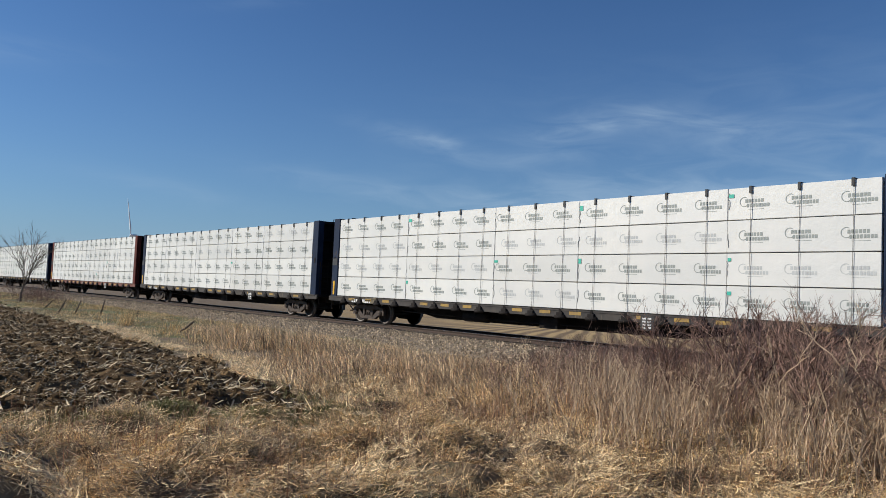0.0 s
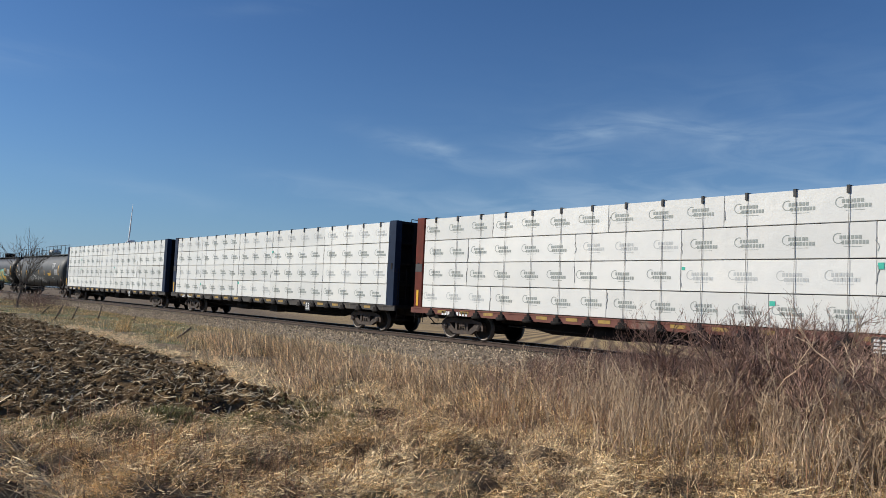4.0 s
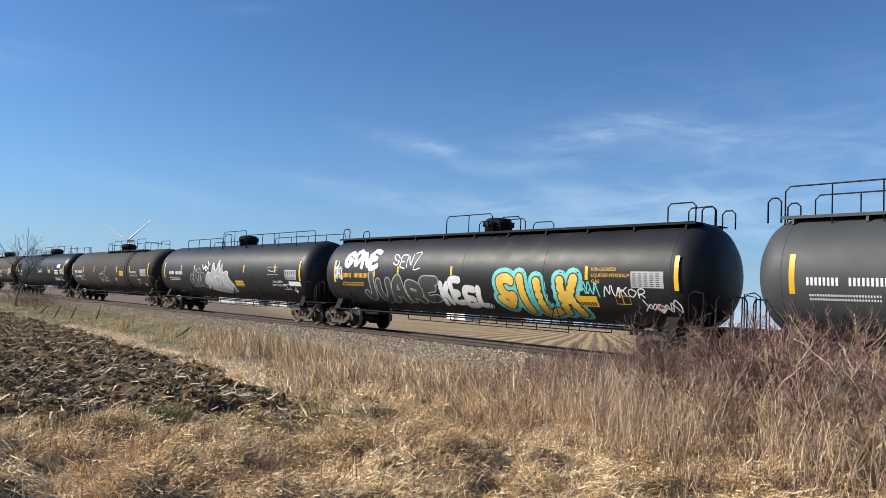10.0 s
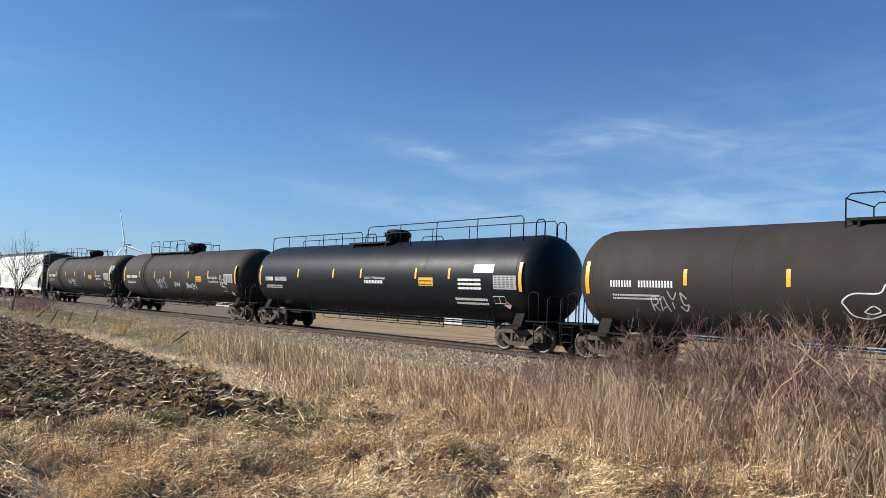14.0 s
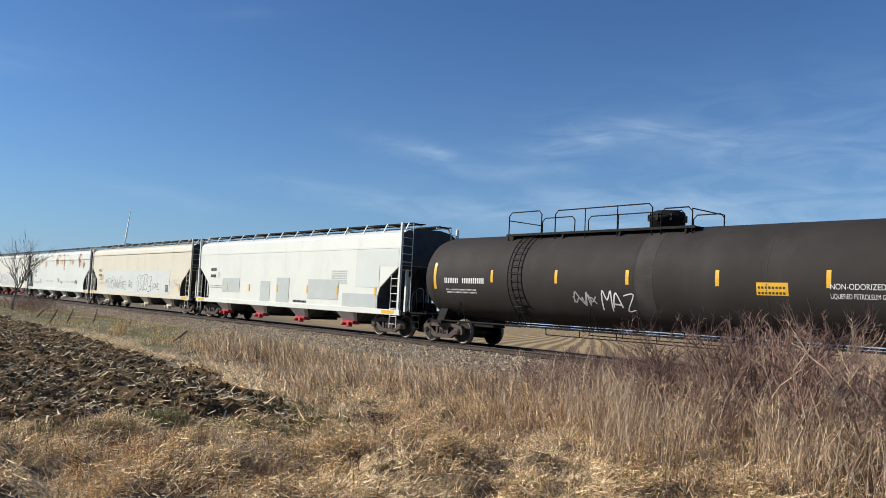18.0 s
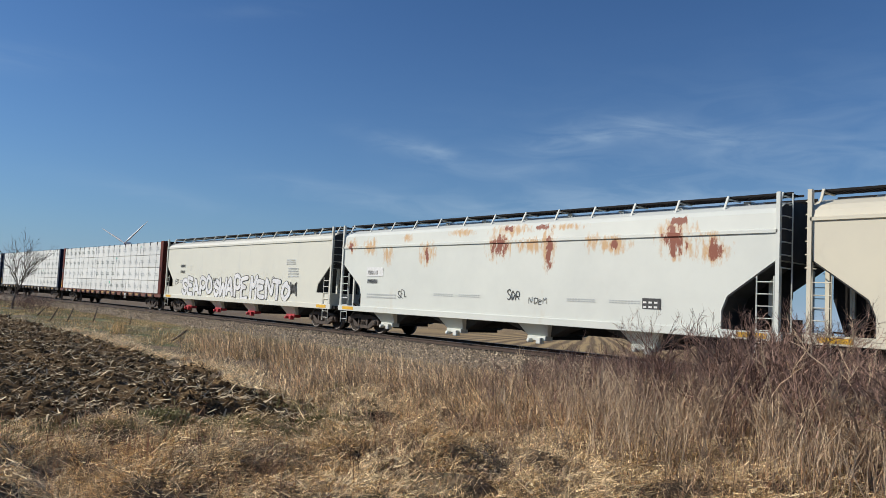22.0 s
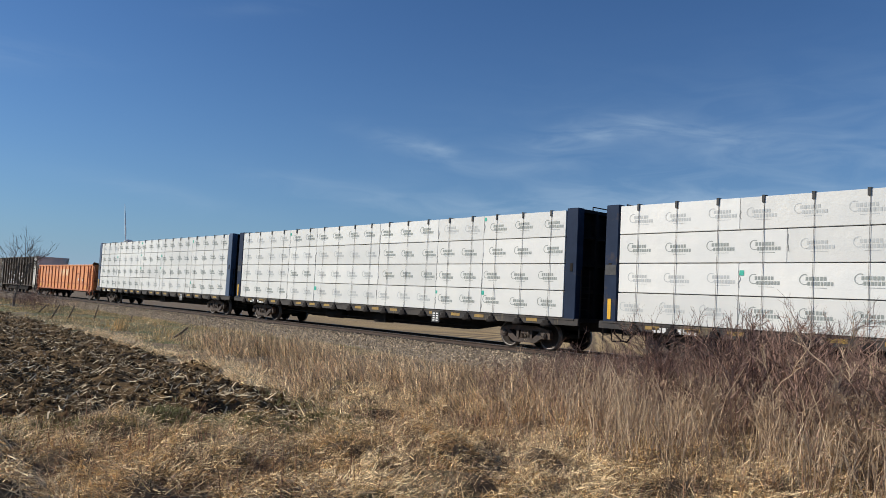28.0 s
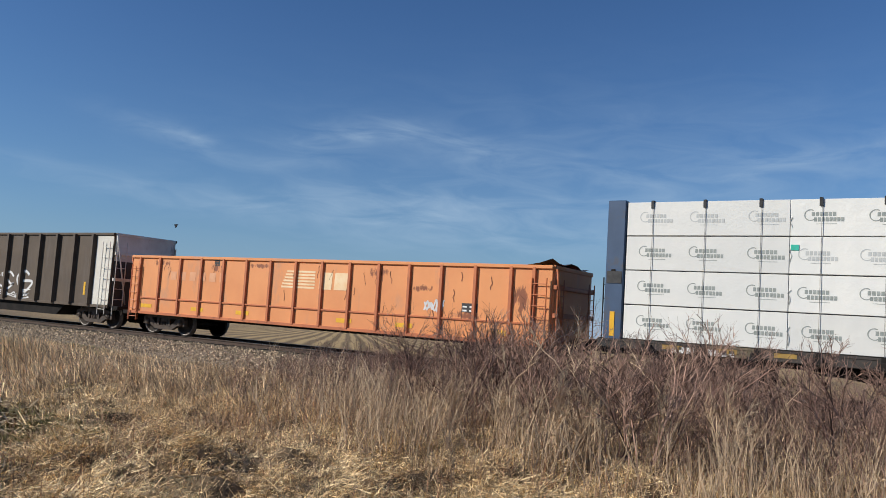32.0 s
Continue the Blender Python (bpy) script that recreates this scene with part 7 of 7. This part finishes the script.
C = hopper(-282.5, CREAM, "cream white covered hopper with grey repainted patches", gate=REDP, lip=1.472)
hopper_marks(C, -8.0, 2.65)
for x0, x1, z0, z1 in ((-6.42, -4.33, 1.52, 2.26), (-1.95, -0.96, 1.14, 2.14), (-0.29, 0.95, 1.14, 2.32), (2.70, 5.26, 1.39, 2.27), (5.6, 8.1, 1.14, 1.7)):
    flat_patch(C, x0, x1, z0, z1, PATCH)
flat_patch(C, 6.55, 8.25, 1.98, 3.54, PALEPATCH)
flat_patch(C, 8.25, 9.5, 2.86, 3.54, PALEPATCH)
for x in (-5.74, -3.18, -0.19, 2.65, 5.18, 8.02):
    flat_patch(C, x - 0.06, x + 0.06, 1.62, 1.98, YELLOW, "reflector")
bars(HCV, C, 4.65, 2.1, 1.25, 0.62, 10, PRINT_PALE, 6, 0.2, "load_lines")
bars(HCV, C, 1.4, 1.18, 1.2, 0.1, 10, BLACKP, 1, 0.3, "load_lines")
frame_box(C, -7.0, -6.8, 2.3, 2.55, BLACKP, HCV, 0.015)

C = hopper(-303.0, BEIGE, "beige covered hopper with a long grey patch and black graffiti", eave=3.85)
hopper_marks(C, -7.9, 2.6)
flat_patch(C, -6.32, 6.41, 1.14, 2.68, PALEPATCH)
throwup(HCV, C, "OKSE", 0.6, 1.32, 2.7, 1.0, 81, "patch", "black", 0.035, 0.26)
tag(HCV, C, "MTHERKWS", -6.1, 1.4, 3.5, 0.75, 82, "grey", 0.05)
tag(HCV, C, "MTHERKWS", -6.05, 1.42, 3.5, 0.75, 86, "black", 0.018)
tag(HCV, C, "KEZ", -2.5, 1.4, 0.9, 0.6, 83, "black", 0.035)
tag(HCV, C, "ORSO", -1.2, 1.5, 0.9, 0.4, 84, "black", 0.035)
tag(HCV, C, "SONE", 3.4, 1.45, 1.3, 0.4, 85, "black", 0.03)
tag(HCV, C, "RAT", 4.7, 1.45, 1.0, 0.8, 87, "white", 0.035)
tag(HCV, C, "SBR", 6.7, 1.65, 1.1, 0.5, 88, "white", 0.035)
tag(HCV, C, "DEK", -7.6, 2.0, 0.9, 0.3, 89, "red", 0.03)
for x in (-6.3, -3.9, -1.6, 4.4, 8.0):
    flat_patch(C, x - 0.06, x + 0.06, 1.4, 1.85, MATS["corn_stalk"] if x < 0 else YELLOW, "reflector")
notice(C, 5.75, 6.25, 1.3, 1.75, BLACKP, WHITEP, 3, 3, HCV)

C = hopper(-323.0, RUSTY, "off-white covered hopper streaked with orange rust stains")
hopper_marks(C, -7.7, 2.45)
m = Mesh()
HCV.patch(m, -7.8, -6.65, 2.38, 2.75, 0.003)
part("number_panel", m, WHITEP, C)
tag(HCV, C, "SEL", -5.6, 1.55, 0.6, 0.35, 91, "black", 0.03)
tag(HCV, C, "SOR", 0.4, 1.65, 0.6, 0.35, 92, "black", 0.035)
tag(HCV, C, "NOEM", 1.4, 1.55, 0.8, 0.22, 93, "black", 0.02)
notice(C, 5.75, 6.35, 1.55, 1.85, BLACKP, WHITEP, 3, 2, HCV)
for x in (-3.4, -2.0, 3.0, 4.6):
    bars(HCV, C, x, 1.68, 1.1, 0.12, 10, PRINT_PALE, 2, 0.25, "load_lines")

C = hopper(-343.15, OFFWHITE, "off-white covered hopper with large white graffiti outlined in black", True, REDP, eave=4.0)
hopper_marks(C, -7.4, 2.8)
for word, x0, w, seed in (("SEAPO", -7.1, 4.4, 101), ("SWAPE", -2.6, 4.3, 102), ("MENTO", 1.9, 4.1, 103)):
    throwup(HCV, C, word, x0, 1.16, w, 1.12, seed, "white", "black", 0.036, 0.2, label="white bubble graffiti outlined in black")
scribble(HCV, C, 6.1, 1.3, 0.6, 0.9, 104, "black", 0.12, 6)
tag(HCV, C, "ED", -8.1, 1.75, 0.5, 0.35, 105, "black", 0.03)
scribble(HCV, C, -2.6, 1.9, 0.4, 0.3, 106, "black", 0.03, 6)
bars(HCV, C, 5.6, 2.9, 0.9, 0.3, 8, PRINT_PALE, 3, 0.3, "load_lines")
bars(HCV, C, 5.8, 2.3, 1.0, 0.5, 10, PRINT_PALE, 4, 0.3, "load_lines")
frame_box(C, -6.0, -5.75, 2.6, 2.9, PRINT_PALE, HCV, 0.015)


# ---- gondolas ----
def gondola(centre, h, top, floor, paint, rib, label, ribs, end_paint=None, ledge=None, tub=False, truck=None, rib_w=0.07, rib_d=0.10):
    c = car("gondola", centre, label, "gondola car", "gondola cars in the train")
    y = 1.40
    for s in (-1, 1):
        part("side_panel", Mesh().box(-h, h, s * y - 0.03, s * y + 0.03, floor, top - 0.02), paint, c)
        part("top_rail", Mesh().box(-h - 0.03, h + 0.03, s * y - 0.09, s * y + 0.09, top - 0.10, top, 0.015), paint if not end_paint else COALBROWN, c)
        part("bottom_rail", Mesh().box(-h, h, s * y - 0.08, s * y + 0.06, floor - 0.05, floor + 0.05, 0.01), rib, c)
        cut = floor + (top - floor) * 0.62 if end_paint is WHITEEND else top - 0.05
        part("end_panel", Mesh().box(s * h - 0.04, s * h + 0.04, -y + 0.03, y - 0.03, floor, cut), ENDDARK if end_paint is WHITEEND else end_paint or paint, c)
        if cut < top - 0.1:
            part("end_panel_top", Mesh().box(s * h - 0.04, s * h + 0.04, -y + 0.03, y - 0.03, cut, top - 0.05), end_paint, c, "dirty white upper end panel")
        for z in (floor + (top - floor) * 0.35, floor + (top - floor) * 0.7):
            part("end_brace", Mesh().box(s * (h + 0.08) - 0.05, s * (h + 0.08) + 0.05, -y, y, z, z + 0.12, 0.01), end_paint or rib, c)
        part("end_rail", Mesh().box(s * h - 0.07, s * h + 0.07, -y, y, top - 0.11, top + 0.003, 0.01), end_paint or paint, c)
        for q in (-1, 1):
            part("ladder", steel_ladder(Mesh(), s * (h - 0.32), q * (y + 0.12), floor - 0.3, top - 0.35, 0.42, 7), end_paint or rib, c)
            part("ladder", steel_ladder(Mesh(), s * (h + 0.14), q * (y - 0.25), floor - 0.3, top - 0.35, 0.42, 7, "y"), end_paint or rib, c)
        part("end_strut", Mesh().tube([(s * (h + 0.12), -y, top - 0.1), (s * (h + 0.12), -y + 0.6, floor + 0.1)], 0.03, 6), end_paint or rib, c)
        part("end_sill", Mesh().box(s * (h + 0.2) - 0.25, s * (h + 0.2) + 0.25, -1.35, 1.35, floor - 0.1, floor + 0.04, 0.01), UNDER, c)
        coupler(c, s * (h + 0.25), s)
        bogie(c, s * (truck or h - 1.6))
    rm = Mesh().prism([(-rib_w, -y - 0.02), (-rib_w * 0.6, -y - rib_d), (rib_w * 0.6, -y - rib_d), (rib_w, -y - 0.02)], floor + 0.02, top - 0.06, "z").data("rib", rib)
    for x in ribs:
        part("rib", rm, None, c, at=(x, 0, 0))
        part("rib", rm, None, c, at=pose(x, 0, 0, 0, 0, 180))
    part("floor", Mesh().box(-h, h, -y, y, floor - 0.05, floor + 0.04), UNDER, c)
    part("center_sill", Mesh().box(-h - 0.2, h + 0.2, -0.3, 0.3, 0.6, floor), UNDER, c)
    if tub:
        part("tub", Mesh().prism([(-h + 2.9, floor), (-h + 3.5, 0.38), (h - 3.5, 0.38), (h - 2.9, floor)], -1.3, 1.3, "y"), UNDER, c)
    if ledge:
        part("ledge", Mesh().box(-h + 0.6, h - 0.6, -y - 0.075, -y - 0.03, ledge - 0.025, ledge + 0.025, 0.008), rib, c)
    return c


GCV = Canvas(None, y=-1.433)
ORX = [-7.98 + 1.09 * i for i in range(15)] + [7.95]
C = gondola(-459.5, 8.45, 2.86, 0.76, ORANGE, ORANGEDARK, "faded orange gondola with vertical ribs and scraped sides", ORX, ledge=1.30, truck=6.9)
tarp = Mesh()
k = 9
for i in range(k):
    for j in range(7):
        x, yy = 5.6 + i * 0.35, -1.36 + j * 0.453
        tarp.v.append((x, yy, 2.88 - 0.22 * math.sin(i * 0.5) * abs(math.sin(j * 0.9 + i)) - 0.05 * j / 6))
for i in range(k - 1):
    for j in range(6):
        tarp.f.append((i * 7 + j, i * 7 + j + 1, i * 7 + j + 8, i * 7 + j + 7))
        tarp.s.append(True)
part("tarp", tarp, RUBBER, C, "sagging black tarp over the car's end")
m = Mesh()
for i in range(6):
    GCV.patch(m, -0.95 + 0.04 * i, 0.45, 1.93 + i * 0.10, 1.99 + i * 0.10, 0.003)
for x in (0.62, 1.22):
    GCV.patch(m, x, x + 0.5, 1.93, 2.46, 0.003, 0.06)
part("emblem", m, mat("faded_cream_mark", (0.84, 0.66, 0.42), (0.78, 0.52, 0.28), 3, 0.6), C, "faded cream painted emblem")
SCRAPE = mat("scrape", (0.16, 0.055, 0.025), (0.26, 0.10, 0.05), 5, 0.8)
for i in range(26):
    rnd = random.Random(900 + i)
    m = Mesh()
    x, z = rnd.uniform(-7.2, 7.6), rnd.uniform(1.5, 2.68) if i % 3 else rnd.uniform(2.45, 2.7)
    keys = [(x, z)]
    for q in range(4):
        keys.append((keys[-1][0] + rnd.uniform(-0.05, 0.05), keys[-1][1] - rnd.uniform(0.03, 0.13)))
    GCV.stroke(m, curve(keys, 3), rnd.uniform(0.01, 0.03), 0.003)
    part("scrape", m, SCRAPE, C)
for x in (-7.5, -4.8, -2.6, 1.7, 3.9, 7.1):
    m = Mesh()
    GCV.patch(m, x - 0.3, x + 0.3, 0.95, 1.08, 0.003)
    part("reflector", m, YELLOW, C)
bars(GCV, C, -6.3, 2.0, 3.0, 0.3, 6, mat("faded_orange_mark", (0.70, 0.36, 0.20), (0.66, 0.3, 0.15), 3, 0.6), gap=0.4, name="number_bars")
notice(C, 5.8, 6.3, 1.5, 1.75, BLACKP, WHITEP, 2, 2, GCV)
notice(C, -4.1, -3.85, 2.55, 2.8, BLACKP, SCRAPE, 2, 2, GCV)
scribble(GCV, C, 4.55, 1.45, 0.7, 0.4, 111, "white", 0.05, 8)

BRX = [6.35 - 1.18 * i for i in range(12)]
for centre, seed, endp in ((-476.75, 120, WHITEEND), (-492.6, 130, COALBROWN)):
    C = gondola(centre, 7.55, 3.70, 0.85, COALBROWN, COALBROWN, "weathered dark brown gondola with a dirty white end and pale graffiti" if seed == 120 else "weathered dark brown gondola with vertical ribs", BRX, end_paint=endp, tub=True, truck=6.2, rib_w=0.10, rib_d=0.17)
    if seed == 120:
        m = Mesh()
        GCV.patch(m, 6.5, 7.5, 0.92, 3.58, 0.003)
        part("white_corner_panel", m, WHITEEND, C, "rust-streaked white corner panel")
        m = Mesh()
        GCV.patch(m, 5.9, 6.02, 1.25, 1.75, 0.003)
        part("reflector", m, YELLOW, C)
    GB = Canvas(None, y=-1.60)
    tag(GCV, C, "OCONSG", -4.8, 1.15, 7.2, 0.95, seed + 1, "white", 0.10)
    tag(GCV, C, "EMEMEME", -4.9, 0.95, 7.4, 0.3, seed + 3, "white", 0.05)
    scribble(GCV, C, -4.8, 0.9, 7.0, 0.3, seed + 2, "white", 0.03, 24)
gondola(-508.6, 7.5, 3.0, 0.85, BLUE, BLUE, "grey-blue gondola with vertical ribs at the train's tail", BRX, truck=6.2)
gondola(-524.6, 7.5, 3.0, 0.85, COALBROWN, COALBROWN, "weathered brown gondola at the train's tail", BRX, truck=6.2)


# ---- the train ----
CB0 = -17.9
centerbeam(CB0 + 24.57, "brown", 1, "brown centerbeam flat car loaded with white wrapped lumber")
centerbeam(CB0, "blue", 2, "navy blue centerbeam flat car loaded with white wrapped lumber")
centerbeam(CB0 - 24.57, "blue", 3, "navy blue centerbeam flat car loaded with white wrapped lumber")
centerbeam(CB0 - 49.14, "brown", 4, "red centerbeam flat car loaded with white wrapped lumber")
centerbeam(CB0 - 73.71, "blue", 5, "navy blue centerbeam flat car loaded with white wrapped lumber")
centerbeam(CB0 - 98.28, "blue", 6, "navy blue centerbeam flat car loaded with white wrapped lumber")
centerbeam(-365.35, "brown", 7, "red centerbeam flat car loaded with white wrapped lumber", 0.7)
centerbeam(-389.6, "blue", 8, "navy blue centerbeam flat car loaded with white wrapped lumber", 0.3)
centerbeam(-413.9, "blue", 9, "navy blue centerbeam flat car loaded with white wrapped lumber", 0.4)
centerbeam(-438.0, "mid blue", 10, "blue centerbeam flat car loaded with white wrapped lumber", 0.1, 9)


# ---- a bird in the distance ----
bird = tagged(new("bird"), "small dark bird in flight with spread wings", "bird")
part("body", Mesh().lathe([(-0.16, 0.01), (-0.12, 0.04), (0.0, 0.075), (0.1, 0.06), (0.15, 0.045), (0.19, 0.04), (0.22, 0.012), (0.25, 0.004)], 12, "x"), BIRDDARK, bird)
part("tail", Mesh().prism([(-0.12, -0.03), (-0.34, -0.07), (-0.34, 0.07), (-0.12, 0.03)], 0.0, 0.012, "z"), BIRDDARK, bird)
WINGS = []
for side in (-1, 1):
    WINGS.append((side, part("wing", Mesh().prism([(0.10, 0), (0.13, side * 0.2), (0.02, side * 0.46), (-0.04, side * 0.44), (-0.08, side * 0.2), (-0.09, 0)], -0.008, 0.008, "z"), BIRDDARK, bird, at=(0, side * 0.05, 0.02))))
BIRD_WAY = [(0.0, (-66, 31, -0.92)), (29.0, (-66, 31, -0.92)), (30.3, (-63.5, 33, 0.4)), (31.0, (-60.3, 36.4, 3.4)), (31.6, (-56.7, 40.7, 6.6)), (32.0, (-54.05, 44.07, 7.5))]

# ---- movement ----
SPEED = 13.836
# small unevenness of the train's progress: seconds, metres ahead of the steady run
AHEAD = [(0, 0.17), (1, -0.05), (2, 0.0), (3, 0.0), (4, 0.1), (5.5, 0.3), (6, 0.12), (7, 0.25), (8, 0.0), (9, -0.32), (10, 0.1), (11, 0.12), (12, -0.25), (13, 0.03),
         (14, 0.06), (15.5, 0.05), (17, -0.08), (18, -0.1), (19, 0.15), (20, -0.15), (21, -0.15), (22, 0.2), (23, 0.0), (24, -0.1), (25, 0.1), (26.5, -0.15), (28, -0.24), (29, -0.12), (30, 0.02), (31, 0.1), (32, 0.45)]


# the near turbine's rotor: seconds, degrees
TURN = [(0, -12), (0.5, 14), (1, 40), (2, 111), (3, 173), (6, 386), (8, 516), (10, 656), (12, 796), (14, 944), (17, 1136), (20, 1351), (23, 1565), (25, 1701), (28, 1912), (30, 2045), (31, 2108), (32, 2176)]


def run(t):
    return SPEED * t + float(np.interp(t, [a for a, _ in AHEAD], [b for _, b in AHEAD]))


def motions():
    for ob, centre in CARS:
        walk(ob, [(t, pose(centre + run(t), TRACK_Y, 0)) for t, _ in AHEAD])
    # wheels roll while their car is near
    for ob, x, wheel, q in WHEELSETS:
        centre = next(c for o, c in CARS if o == ob)
        ts = [i / FPS for i in range(961) if -95 < centre + x + run(i / FPS) < 10]
        ts = sorted(set([0.0] + ts + [32.0]))
        start = run(ts[1]) if len(ts) > 2 else 0.0
        last = run(ts[-2]) if len(ts) > 2 else 0.0
        walk(wheel, [(t, pose(q, 0, WR, 0, math.degrees(min(max(run(t) - start, 0), last - start) / WR), 0)) for t in ts])
    # the bird crosses the sky beyond the train, flapping
    walk(bird, [(t, pose(*p, 0, -8, 52)) for t, p in BIRD_WAY])
    for side, wing in WINGS:
        walk(wing, [(k * 0.1, pose(0, side * 0.05, 0.02, side * 32 * math.sin(k * 1.9) * (k > 290), 0, 0)) for k in range(321)])
    walk(rotor_near, [(t * 0.5, pose(0, 0, rotor_top, 0, float(np.interp(t * 0.5, [a for a, _ in TURN], [b for _, b in TURN])), 0)) for t in range(65)])
    walk(rotor_far, [(t * 0.5, pose(0, 0, rotor_far_top, 0, 40 + 30.0 * t, 0)) for t in range(65)])


motions()
